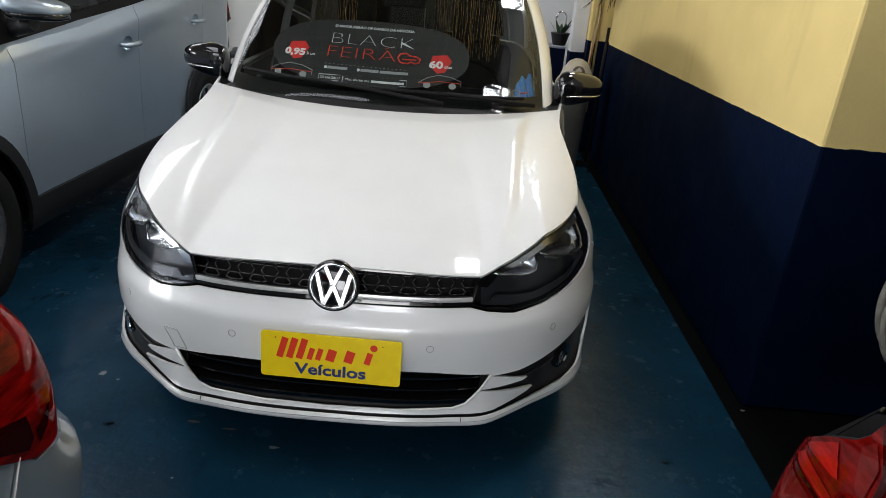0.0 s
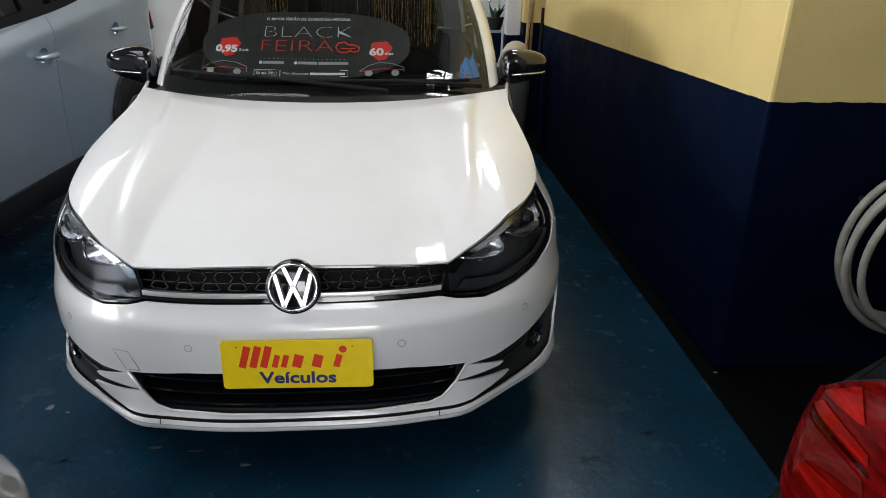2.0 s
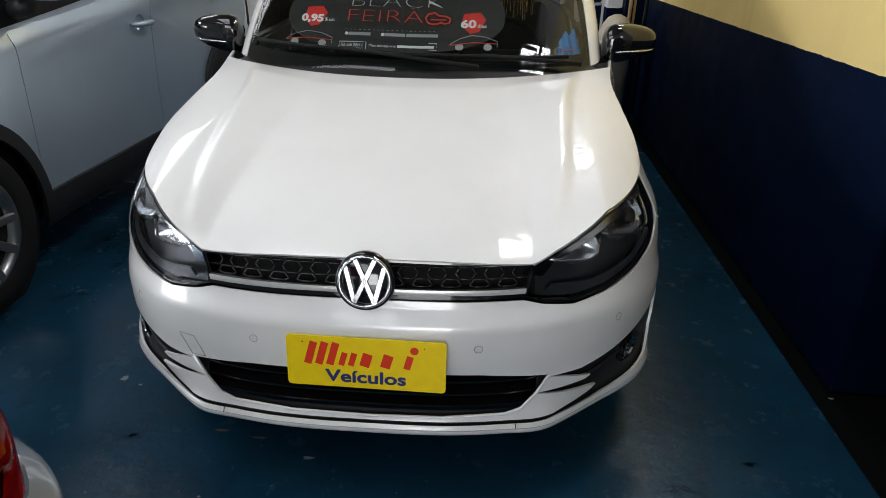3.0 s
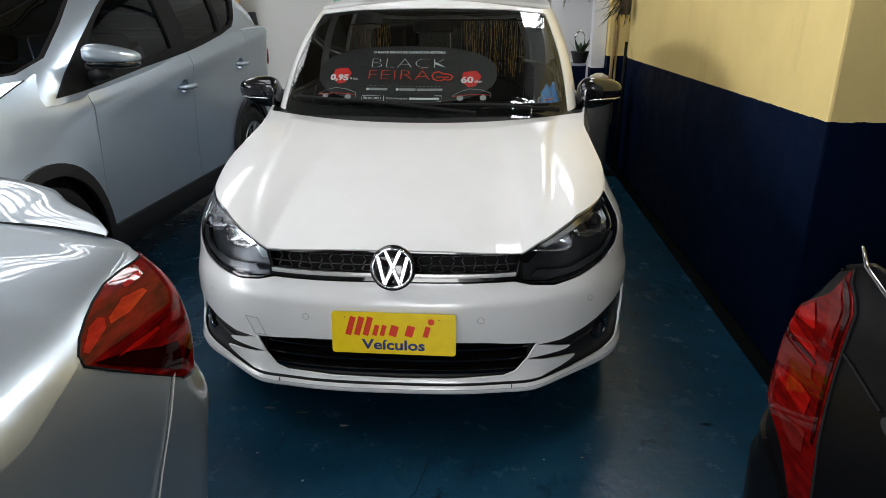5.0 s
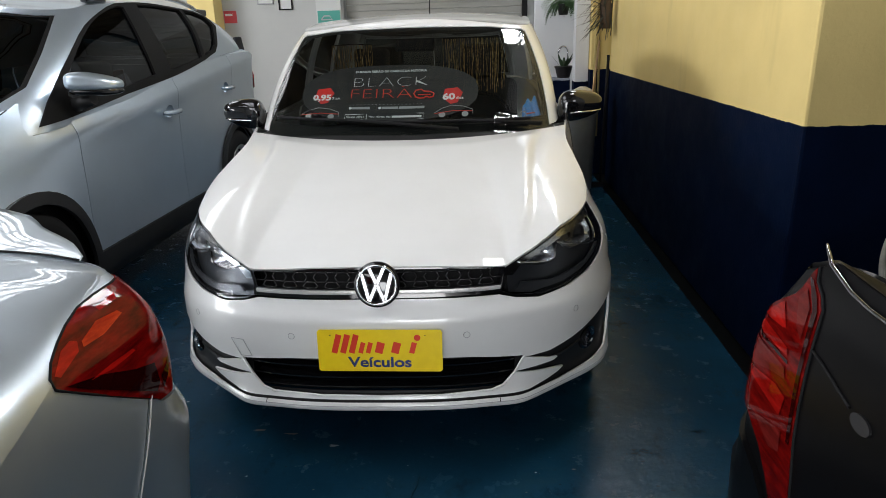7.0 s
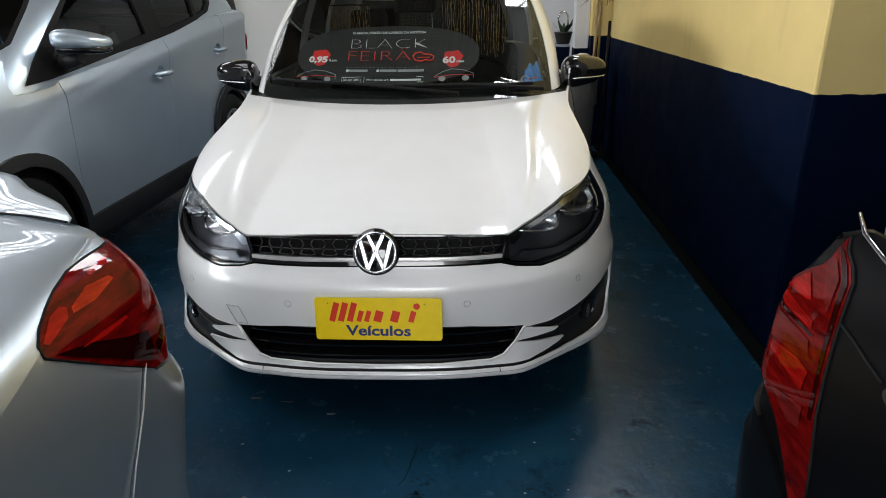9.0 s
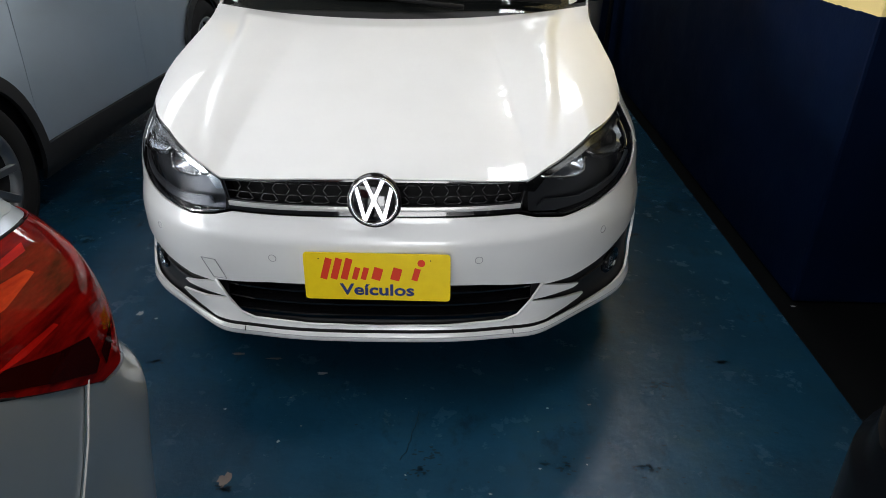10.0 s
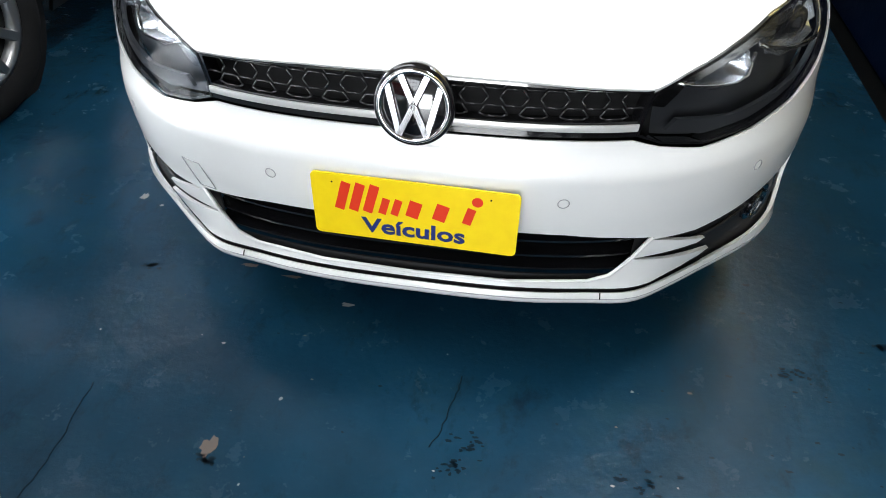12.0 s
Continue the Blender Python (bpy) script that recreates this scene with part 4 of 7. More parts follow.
def badge_bar(x0, y0, x1, y1, w=0.0068):
    d = Vector((x1 - x0, y1 - y0, 0)).normalized()
    n = Vector((-d.y, d.x, 0)) * w
    bm = bmesh.new()
    lo = [bm.verts.new(Vector(p) + q * n + Vector((0, 0, 0.007))) for p, q in (((x0, y0, 0), -1), ((x1, y1, 0), -1), ((x1, y1, 0), 1), ((x0, y0, 0), 1))]
    hi = [bm.verts.new(v.co * 1.0 + Vector((0, 0, 0.005)) - 0.25 * n * q) for v, q in zip(lo, (-1, -1, 1, 1))]
    bm.faces.new(hi)
    for i in range(4):
        bm.faces.new((lo[i], lo[(i + 1) % 4], hi[(i + 1) % 4], hi[i]))
    part("badge_bar", bm, BADGE_METAL, badge)


for sg in (-1, 1):
    badge_bar(sg * 0.0235, 0.054, -sg * 0.0245, -0.052)
    badge_bar(sg * 0.047, 0.036, sg * 0.0245, -0.052)

# headlights: clear lens over a dark housing with reflectors
for sg in (-1, 1):
    flip = sg < 0
    F = lambda s, z, o=0.0: FOX(sg * s, z, o)
    lamp = part("headlight", sheet(lambda s, z: F(s, z, -0.045), grow(HL, 0.004), (), (0.03, 0.03), 0.0, flip=flip), LAMP_DARK, fox)
    part("lamp_rim", sheet(lambda s, z: F(s, z, -0.003), grow(HL, -0.001), [grow(HL, -0.0055)], (0.03, 0.03), 0.04, flip=flip), GLOSS_BLACK, lamp)
    part("lens", sheet(lambda s, z: F(s, z, 0.0), grow(HL, -0.0015), (), (0.025, 0.02), 0.0, flip=flip), LENS, lamp).visible_shadow = False
    def bowl(cx, cz, rx, rz, mat, name, deep=0.03, near=-0.012, n=6):
        return part(name, sheet(lambda s, z: F(s, z, near - deep * max(0, 1 - abs((s - cx) / rx) ** 3) * max(0, 1 - abs((z - cz) / rz) ** 3)),
                                [(cx - rx, cz - rz * 0.7), (cx - rx * 0.6, cz - rz), (cx + rx * 0.75, cz - rz), (cx + rx, cz - rz * 0.5), (cx + rx, cz + rz), (cx - rx * 0.7, cz + rz)], (), (0.012, 0.010), 0.006, flip=flip), mat, lamp)
    bowl(0.79, 0.748, 0.105, 0.034, SMOKE_METAL, "main_reflector", 0.05)
    bowl(0.575, 0.714, 0.058, 0.022, SMOKE_METAL, "inner_reflector", 0.035)
    part("projector", lathe(bmesh.new(), [(0.036, -0.03), (0.036, 0.006), (0.032, 0.010), (0.030, 0.006), (0.018, 0.014), (0.0, 0.017)], 24,
                            Matrix.Translation(F(0.81, 0.735, -0.03)) @ pose(0, 0, 0, 90, 0, sg * 42)), GLOSS_BLACK, lamp)
    # bright edges that divide the housing
    part("light_guide", tube(bmesh.new(), [F(s, z, -0.010) for s, z in ((0.47, 0.712), (0.50, 0.703), (0.55, 0.697), (0.60, 0.693), (0.628, 0.700), (0.645, 0.735))], 0.0045, 8), CHROME, lamp)
    part("light_guide", tube(bmesh.new(), [F(s, z, -0.010) for s, z in ((0.655, 0.745), (0.68, 0.734), (0.74, 0.720), (0.82, 0.706), (0.88, 0.698), (0.908, 0.706), (0.922, 0.730), (0.928, 0.775))], 0.0045, 8), CHROME, lamp)
    part("lower_trim_strip", sheet(lambda s, z: F(s, z, -0.016), [(0.47, 0.622), (S(0.53), 0.606), (0.66, 0.612), (0.80, 0.633), (0.93, 0.668), (0.94, 0.676), (0.80, 0.645), (0.62, 0.628), (0.49, 0.640)], (), (0.02, 0.01), 0.01, flip=flip), LAMP_DARK, lamp)
    part("brow", sheet(lambda s, z: F(s, z, -0.012), [(S(0.425), 0.672), (S(0.430), 0.698), (S(0.48), 0.723), (S(0.56), 0.751), (S(0.65), 0.779), (0.88, 0.796), (0.978, 0.808), (0.975, 0.780), (0.90, 0.768), (S(0.65), 0.755), (S(0.56), 0.730), (S(0.48), 0.700), (S(0.45), 0.668)], (), (0.02, 0.01), 0.01, flip=flip), BROW, lamp)

# bonnet
YT0, YT1 = 0.445, 1.16
side_top = spline([(0.445, 0.817), (0.7, 0.895), (0.95, 0.955), (1.2, 0.998)])


def bonnet_side(w):
    y = YT0 + (YT1 - YT0) * w
    if w < 0.0005:
        return FOX(TIP, 0.817)
    q = FOX(SY(y), side_top(y))
    a = FOX(TIP, 0.817)
    k = max(0.0, 1 - w / 0.2)
    return tuple(q[n] + k * (a[n] - FOX(SY(YT0), side_top(YT0))[n]) for n in range(3))


def bonnet_front(u):
    s = u * TIP
    return FOX(s, nose_top(s) + 0.002)


def bonnet_rear(u):
    e = bonnet_side(1.0)
    return u * e[0], e[1] - 0.215 * LONG * (1 - abs(u) ** 2.2), e[2] - 0.022 * (1 - u * u)


BON = Bonnet(bonnet_front, bonnet_rear, bonnet_side)
b_keep = [(-1, 0), (1, 0), (1, 1), (-1, 1)]
part("bonnet", sheet(BON, b_keep, (), (0.0125, 0.02), 0.012), WHITE, fox)

# wings, doors, rear quarters, sills
for sg in (-1, 1):
    flip = sg < 0
    F = lambda s, z, o=0.0: FOX(sg * s, z, o)
    top = [(SY(y), side_top(y) - 0.003) for y in (1.2, 0.95, 0.7, 0.5)]
    wing = [(1.172, 0.19), (1.172, 0.45), (1.13, 0.605), (1.066, 0.667), (1.006, 0.69), (1.006, 0.77), (0.992, 0.812)] + top[::-1] + [(SY(1.24), 0.998), (SY(1.24), 0.19)]
    part("front_wing", sheet(F, wing, [ARCH], (0.025, 0.02), 0.01, flip=flip), WHITE, fox)
    for y0, y1 in ((1.245, 2.17), (2.175, 2.80)):
        door = part("door", sheet(F, [(SY(y0), 0.26), (SY(y1), 0.26), (SY(y1), 1.04 + 0.03 * (y1 > 2.5)), (SY(y0), 1.0 + 0.03 * (y0 > 2))], (), (0.05, 0.04), 0.01, flip=flip), WHITE, fox)
        hx = F(SY(y1 - 0.16), 0.90, 0.0)
        part("door_handle", slab(hx[0] - 0.02, hx[0] + 0.03, hx[1] - 0.09, hx[1] + 0.09, 0.885, 0.91, bevel=0.011), WHITE, door)
    part("sill", sheet(F, [(SY(1.245), 0.15), (SY(2.65), 0.15), (SY(2.65), 0.255), (SY(1.245), 0.255)], (), (0.06, 0.03), 0.01, flip=flip), WHITE, fox)
    RA = ring(SY(2.97), 0.30, 0.345, n=36)
    part("rear_quarter", sheet(F, [(SY(2.805), 0.19), (P.end - 0.005, 0.19), (P.end - 0.005, 1.09), (SY(2.805), 1.07)], [RA], (0.04, 0.04), 0.01, flip=flip), WHITE, fox)
    for wy in (ARCH_Y * LONG, 2.97 * LONG):
        wheel(fox, (sg * 0.74, wy, 0.30), 0.30, 0.19, 0.2, 7, sg, flip)
        part("wheel_housing", lathe(bmesh.new(), [(0.35, -0.12), (0.35, 0.12), (0.30, 0.13), (0.0, 0.13)], 32, Matrix.Translation((sg * 0.66, wy, 0.31)) @ pose(0, 0, 0, 0, -90 * sg, 0)), MATT_BLACK, fox)
part("underbody", slab(-0.66, 0.66, 0.46, 3.55, 0.17, 0.24, bevel=0.02), MATT_BLACK, fox)
part("engine_bay", slab(-0.62, 0.62, 0.24, 1.08, 0.25, 0.66, bevel=0.02), MATT_BLACK, fox)

# cabin
C = FOX_CABIN
WS = [(-0.915, -0.08), (-0.5, -0.08), (0, -0.08), (0.5, -0.08), (0.915, -0.08), (0.91, 0.5), (0.895, 0.93), (0.86, 0.955), (0.6, 0.97), (0, 0.975), (-0.6, 0.97), (-0.86, 0.955), (-0.895, 0.93), (-0.91, 0.5)]
SIDE1 = [(1.22, 0.04), (1.95, 0.04), (1.95, 0.90), (1.50, 0.90), (1.30, 0.72)]
SIDE2 = [(2.05, 0.04), (2.93, 0.04), (2.93, 0.86), (2.05, 0.90)]
REAR = [(3.42, 0.06), (4.0, 0.06), (4.0, 0.9), (3.42, 0.88)]
part("cabin_frame", sheet(C, [(-3.36, 0), (3.36, 0), (3.36, 1), (-3.36, 1)], [WS, SIDE1, SIDE2, mirrored(SIDE1), mirrored(SIDE2)], (0.05, 0.06), 0.02), WHITE, fox)
for sg in (-1, 1):
    part("tailgate_frame", sheet(lambda q, t: C(sg * q, t), [(3.36, 0), (4, 0), (4, 1), (3.36, 1)], [REAR], (0.06, 0.08), 0.02, flip=sg < 0), WHITE, fox)
    part("rear_window", sheet(lambda q, t: C(sg * q, t, -0.004), grow(REAR, 0.003), (), (0.06, 0.1), 0.0, flip=sg < 0), TINTED, fox)
    for w in (SIDE1, SIDE2):
        part("side_window", sheet(lambda q, t: C(sg * q, t, -0.006), grow(w, 0.01), (), (0.1, 0.1), 0.0, flip=sg < 0), TINTED, fox)
roof = part("roof", sheet(C.top, [(-1, 0.0), (1, 0.0), (1, 4), (-1, 4)], (), (0.1, 0.08), 0.0), WHITE, fox)
screen = part("windscreen", sheet(lambda q, t: C(q, t, -0.004), grow(WS, 0.006), (), (0.06, 0.06), 0.0), SMOKED, fox)
screen.visible_shadow = False
part("screen_border", sheet(lambda q, t: C(q, t, -0.0055), grow(WS, 0.008), [[(-0.872, 0.09), (-0.5, 0.065), (0, 0.06), (0.5, 0.065), (0.872, 0.09), (0.85, 0.90), (0.6, 0.93), (0, 0.94), (-0.6, 0.93), (-0.85, 0.90)]], (0.06, 0.06), 0.0), MATT_BLACK, screen)
part("roof_aerial", tube(bmesh.new(), [(0.0, 3.22, 1.48), (0.0, 3.24, 1.52), (0.0, 3.37, 1.86)], [0.012, 0.005, 0.0025], 8), MATT_BLACK, fox)
# scuttle panel and wipers
def scuttle(u, w):
    a, b = bonnet_rear(u), C(u * 0.9, 0.02, -0.004)
    return tuple(a[n] * (1 - w) + b[n] * w - (0.022 * (1 - w) + 0.006 if n == 2 else 0) for n in range(3))
part("scuttle", sheet(scuttle, [(-1, -0.15), (1, -0.15), (1, 1.05), (-1, 1.05)], (), (0.05, 0.2), 0.0), PLASTIC, fox)


def wiper(q0, t0, q1, t1, pivot):
    w = part("wiper", tube(bmesh.new(), [C(q0 + (q1 - q0) * i / 10, t0 + (t1 - t0) * i / 10, 0.018) for i in range(11)], 0.007, 8), MATT_BLACK, fox)
    mid = C((q0 + q1) / 2, (t0 + t1) / 2, 0.028)
    part("wiper_arm", tube(bmesh.new(), [C(pivot, 0.0, 0.03), mid], [0.010, 0.006], 8), MATT_BLACK, w)
    part("blade_rubber", tube(bmesh.new(), [C(q0 + (q1 - q0) * i / 10, t0 + (t1 - t0) * i / 10, 0.006) for i in range(11)], 0.004, 6), RUBBER, w)


wiper(-0.80, 0.115, 0.16, 0.075, 0.30)
wiper(-0.10, 0.085, 0.74, 0.06, 0.80)

# mirrors
for sg in (-1, 1):
    bm = bmesh.new()
    bmesh.ops.create_icosphere(bm, subdivisions=4, radius=1.0)
    for v in bm.verts:
        x, y, z = v.co
        sx, sy, sz = (math.copysign(abs(c) ** 0.72, c) for c in (x, y, z))
        v.co = (sg * (0.845 + 0.112 * sx), 1.425 + 0.062 * sy + 0.03 * sx, 1.065 + (0.070 - 0.018 * sx) * sz + 0.006 * sx)
    if sg < 0:
        bmesh.ops.reverse_faces(bm, faces=bm.faces)
    mir = part("door_mirror", soft(bm), GLOSS_BLACK, fox)
    bm = bmesh.new()
    bmesh.ops.create_icosphere(bm, subdivisions=3, radius=1.0)
    for v in bm.verts:
        x, y, z = v.co
        v.co = (sg * (0.855 + 0.098 * math.copysign(abs(x) ** 0.8, x)), 1.422 + 0.064 * math.copysign(abs(y) ** 0.8, y) + 0.028 * x, 1.036 + 0.010 * z + 0.004 * x)
    part("indicator_strip", soft(bm), SATIN, mir)
    part("mirror_foot", tube(bmesh.new(), [(sg * 0.70, 1.47, 1.005), (sg * 0.76, 1.46, 1.01), (sg * 0.83, 1.44, 1.03)], [0.04, 0.035, 0.03], 12), PLASTIC, mir)
    bm = sheet(lambda a, b: (sg * (0.845 + 0.098 * a), 1.486 + 0.02 * a, 1.07 + 0.055 * b), ring(0, 0, 1, 0.9, 20), (), (0.3, 0.3), 0)
    part("mirror_glass", bm, CHROME, mir)

# inside: dashboard, wheel, seats
part("dashboard", sheet(lambda u, w: (u * 0.66, (1.06 + 0.14 * u * u + 0.52 * w) * LONG, 0.965 - 0.02 * u * u - 0.10 * max(0, w - 0.8) * 5 + 0.01 * math.sin(w * 3)), [(-1, 0), (1, 0), (1, 1), (-1, 1)], (), (0.1, 0.1), 0.05), MATT_BLACK, fox)
part("bulkhead", slab(-0.66, 0.66, 1.63, 1.71, 0.35, 0.92, bevel=0.02), MATT_BLACK, fox)
part("headliner", sheet(lambda u, q: tuple(a - b for a, b in zip(C.top(u * 0.96, q), (0, 0, 0.03))), [(-1, 0.35), (1, 0.35), (1, 3.8), (-1, 3.8)], (), (0.2, 0.2), 0), material("headliner_cloth", (0.20, 0.20, 0.19), 0.9), fox)
steer = new("steering_wheel")
steer.parent, steer.matrix_basis = fox, Matrix.Translation((0.35, 1.87, 0.93)) @ pose(0, 0, 0, 65, 0, 0)
bm = bmesh.new()
tube(bm, [(0.18 * math.cos(a), 0.18 * math.sin(a), 0) for a in np.linspace(0, 2 * math.pi, 33)], 0.014, 8, cap=False)
part("wheel_rim", bm, MATT_BLACK, steer)
part("wheel_hub", slab(-0.17, 0.17, -0.035, 0.035, -0.02, 0.01, bevel=0.01), MATT_BLACK, steer)


def seat(x, y, wide):
    s = new("seat")
    s.parent = fox
    part("cushion", slab(x - wide, x + wide, y - 0.25, y + 0.25, 0.42, 0.58, bevel=0.05, seg=3), FABRIC, s)
    bm = slab(x - wide, x + wide, -0.07, 0.07, 0, 0.62, bevel=0.05, seg=3)
    bm.transform(Matrix.Translation((0, y + 0.28, 0.52)) @ pose(0, 0, 0, -12, 0, 0))
    part("backrest", soft(bm), FABRIC, s)
    for dx in ((0,) if wide < 0.4 else (-0.35, 0.35)):
        bm = slab(x + dx - 0.12, x + dx + 0.12, -0.045, 0.045, 0.66, 0.86, bevel=0.035, seg=3)
        bm.transform(Matrix.Translation((0, y + 0.30, 0.50)) @ pose(0, 0, 0, -12, 0, 0))
        part("headrest", soft(bm), FABRIC, s)


seat(-0.36, 2.18, 0.25)
seat(0.36, 2.18, 0.25)
seat(0, 2.90, 0.58)
part("inner_mirror", slab(-0.11, 0.11, 1.845, 1.875, 1.33, 1.40, bevel=0.015), MATT_BLACK, fox)

# dealer's plate
plate = thing("number_plate", "yellow dealer plate with red lettering on the white bumper", "sign", m=pose(-0.003, 0.0, 0.461, 90 - 5, 0, 0))
bm = slab(-0.2, 0.2, -0.070, 0.070, -0.004, 0.0, bevel=0.0)
e = [e for e in bm.edges if abs(e.verts[0].co.z - e.verts[1].co.z) > 0.003]
bmesh.ops.bevel(bm, geom=e, offset=0.010, segments=4, affect="EDGES", profile=0.5)
part("plate_face", bm, YELLOW_PLATE, plate)
bm = slab(-0.192, 0.192, -0.062, 0.062, -0.016, -0.0042, bevel=0.006)
part("plate_backing", bm, GLOSS_BLACK, plate)
words("Veículos", 0.033, BLUE_PRINT, "plate_word", plate, Matrix.Translation((0.0, -0.040, 0.0005)), width=0.205, offset=0.0012)


def stroke(points, w, mat, parent, name="plate_mark", z=0.0006):
    """A flat printed band along points."""
    bm = bmesh.new()
    rows = []
    for i, (x, y) in enumerate(points):
        a, b = points[max(i - 1, 0)], points[min(i + 1, len(points) - 1)]
        d = Vector((b[0] - a[0], b[1] - a[1])).normalized()
        k = w[i] if isinstance(w, (list, tuple)) else w
        rows.append([bm.verts.new((x - d.y * k, y + d.x * k, z)), bm.verts.new((x + d.y * k, y - d.x * k, z))])
    for a, b in zip(rows, rows[1:]):
        bm.faces.new((a[0], a[1], b[1], b[0]))
    return part(name, bm, mat, parent)


# the dealer's mark as plain slanted bars with a dot
def slant(x, y0, y1, w=0.0065, lean=0.28):
    stroke([(x + lean * y0, y0), (x + lean * y1, y1)], w, RED_PRINT, plate)


for x in (-0.145, -0.117, -0.089):
    slant(x, -0.008, 0.054, 0.0095)
for x in (-0.060, -0.036):
    slant(x, -0.008, 0.028, 0.0075)
for x in (-0.002, 0.050):
    slant(x, -0.008, 0.028, 0.0125)
slant(0.104, -0.008, 0.028, 0.0085)
bm = bmesh.new()
bmesh.ops.create_circle(bm, cap_ends=True, segments=20, radius=0.0105, matrix=Matrix.Translation((0.121, 0.044, 0.0006)))
part("plate_mark", bm, RED_PRINT, plate)
for x in (-0.158, 0.146):
    bm = bmesh.new()
    bmesh.ops.create_circle(bm, cap_ends=True, segments=8, radius=0.002, matrix=Matrix.Translation((x, 0.052, 0.0007)))
    part("plate_screw", bm, MATT_BLACK, plate)

# ---- the other cars ----
def moved(fn, sg=1, out=0.0):
    return lambda s, z: fn(sg * s, z, out)


def saloon(name, label, shell, cabin, at, turn, lacquer, spec):
    """A whole car from its shell and cabin; spec holds wheel places, panel joints, window outlines and lamps."""
    car = thing(name, label, "car", m=pose(at[0], at[1], 0, 0, 0, turn) @ Matrix.Diagonal((1, 1, spec.get("squat", 1.0), 1)))
    pl = shell.plan
    SY, E = pl.s_of_y, pl.end
    wheel_r, (wf, wr), arch = spec["wheel_r"], spec["wheels"], spec["arch"]
    belt = spec["belt"]
    bf = spline(belt)
    y_ws, y_d0, y_d1, y_d2, y_tail = spec["joints"]
    low = spec.get("low", 0.24)
    bon_top = spline(spec["wing_top"])
    tip = SY(spec["wing_top"][0][0])
    z_nose = spec["nose_top"]

    def nose_edge(s):
        q = min(1.0, abs(s) / tip)
        return z_nose + (spec["wing_top"][0][1] - z_nose) * q ** 2.5

    # nose with lamps and grille
    lamp_poly = [(pl.s_of_x(pl.half * 0.55), z_nose - 0.12), (pl.s_of_x(pl.half * 0.55), z_nose - 0.03), (tip * 0.92, nose_edge(tip * 0.92) - 0.02), (tip * 0.92, z_nose - 0.10)]
    upper = [(s, nose_edge(s) - 0.003) for s in np.linspace(-tip, tip, 25)]
    arch_f, arch_r = ring(SY(wf), wheel_r, arch, n=36), ring(SY(wr), wheel_r, arch, n=36)
    nose = [(tip, low)] + [(tip, nose_edge(tip) - 0.003)] + upper[::-1][1:-1] + [(-tip, nose_edge(tip) - 0.003), (-tip, low)]
    intake = [(pl.s_of_x(x * pl.half), z) for x, z in ((-0.55, 0.35), (0.55, 0.35), (0.62, 0.50), (-0.62, 0.50))]
    front = part("front_bumper", sheet(shell, nose[::-1], [arch_f, mirrored(arch_f), lamp_poly, mirrored(lamp_poly), intake], (0.05, 0.04), 0.012), lacquer, car)
    part("front_grille", sheet(lambda s, z: shell(s, z, -0.04), grow(intake, 0.02), (), (0.08, 0.05), 0), MATT_BLACK, front)
    for sg in (-1, 1):
        part("headlight", sheet(moved(shell, sg, -0.004), lamp_poly, (), (0.05, 0.03), 0.02, flip=sg < 0), LAMP_DARK, front)

    def side_edge(w):
        y = spec["wing_top"][0][0] + (y_ws - spec["wing_top"][0][0]) * w
        return shell(SY(y), bon_top(y))

    def rear_edge(u):
        e = side_edge(1.0)
        c = cabin(0, 0)
        return u * e[0], e[1] + (c[1] - 0.06 - e[1]) * (1 - abs(u) ** 2.2), e[2] + (c[2] - 0.01 - e[2]) * (1 - u * u)

    part("bonnet", sheet(Bonnet(lambda u: shell(u * tip, nose_edge(u * tip)), rear_edge, side_edge, spec.get("rise", 0.03)), [(-1, 0), (1, 0), (1, 1), (-1, 1)], (), (0.04, 0.04), 0.012), lacquer, car)
    for sg in (-1, 1):
        part("bonnet_seam", tube(bmesh.new(), [tuple(sg * c if n == 0 else c + (0.001 if n == 2 else 0) for n, c in enumerate(side_edge(w))) for w in np.linspace(0, 1, 14)], 0.0028, 6), MATT_BLACK, car)
    part("scuttle", sheet(lambda u, w: tuple(a * (1 - w) + b * w - (0.02 if n == 2 else 0) for n, (a, b) in enumerate(zip(rear_edge(u), cabin(u * 0.95, 0.03, -0.01)))), [(-1, -0.2), (1, -0.2), (1, 1), (-1, 1)], (), (0.1, 0.3), 0), PLASTIC, car)

    for sg in (-1, 1):
        F = lambda s, z, o=0.0: shell(sg * s, z, o)
        flip = sg < 0
        y0 = spec["wing_top"][0][0]
        wing = [(tip + 0.004, low)] + [(SY(y), bon_top(y) - 0.002) for y in np.linspace(y0, y_ws, 7)] + [(SY(y), z) for y, z in spec.get("wing_rear", [])] + [(SY(y_d0) - 0.002, bf(y_d0)), (SY(y_d0) - 0.002, low)]
        wing[1] = (tip + 0.004, wing[1][1])
        part("front_wing", sheet(lambda s, z: shell(sg * s, z, spec.get("flare", 0.0) * max(0.0, 1 - max(0.0, math.hypot(s - SY(wf), z - wheel_r) - arch) / 0.13) ** 2), wing[::-1], [arch_f], (0.04, 0.03), 0.01, flip=flip), lacquer, car)
        for a, b in ((y_d0, y_d1), (y_d1, y_d2)):
            pts = [(SY(a) + 0.002, low + 0.10), (SY(b) - 0.002, low + 0.10)] + [(SY(y) - (0.002 if y == b else 0) + (0.002 if y == a else 0), bf(y)) for y in (b, (a + b) / 2, a)]
            holes = [arch_r] if b > wr - arch else []
            h = spec["handle_z"]
            hy = b - 0.14
            bowl_z = F(SY(hy), h + 0.02 * (hy - 2) * spec.get("handle_rise", 0))[2] + 0.004
            bowl = ring(SY(hy + 0.005), bowl_z, 0.058, 0.040, 24)
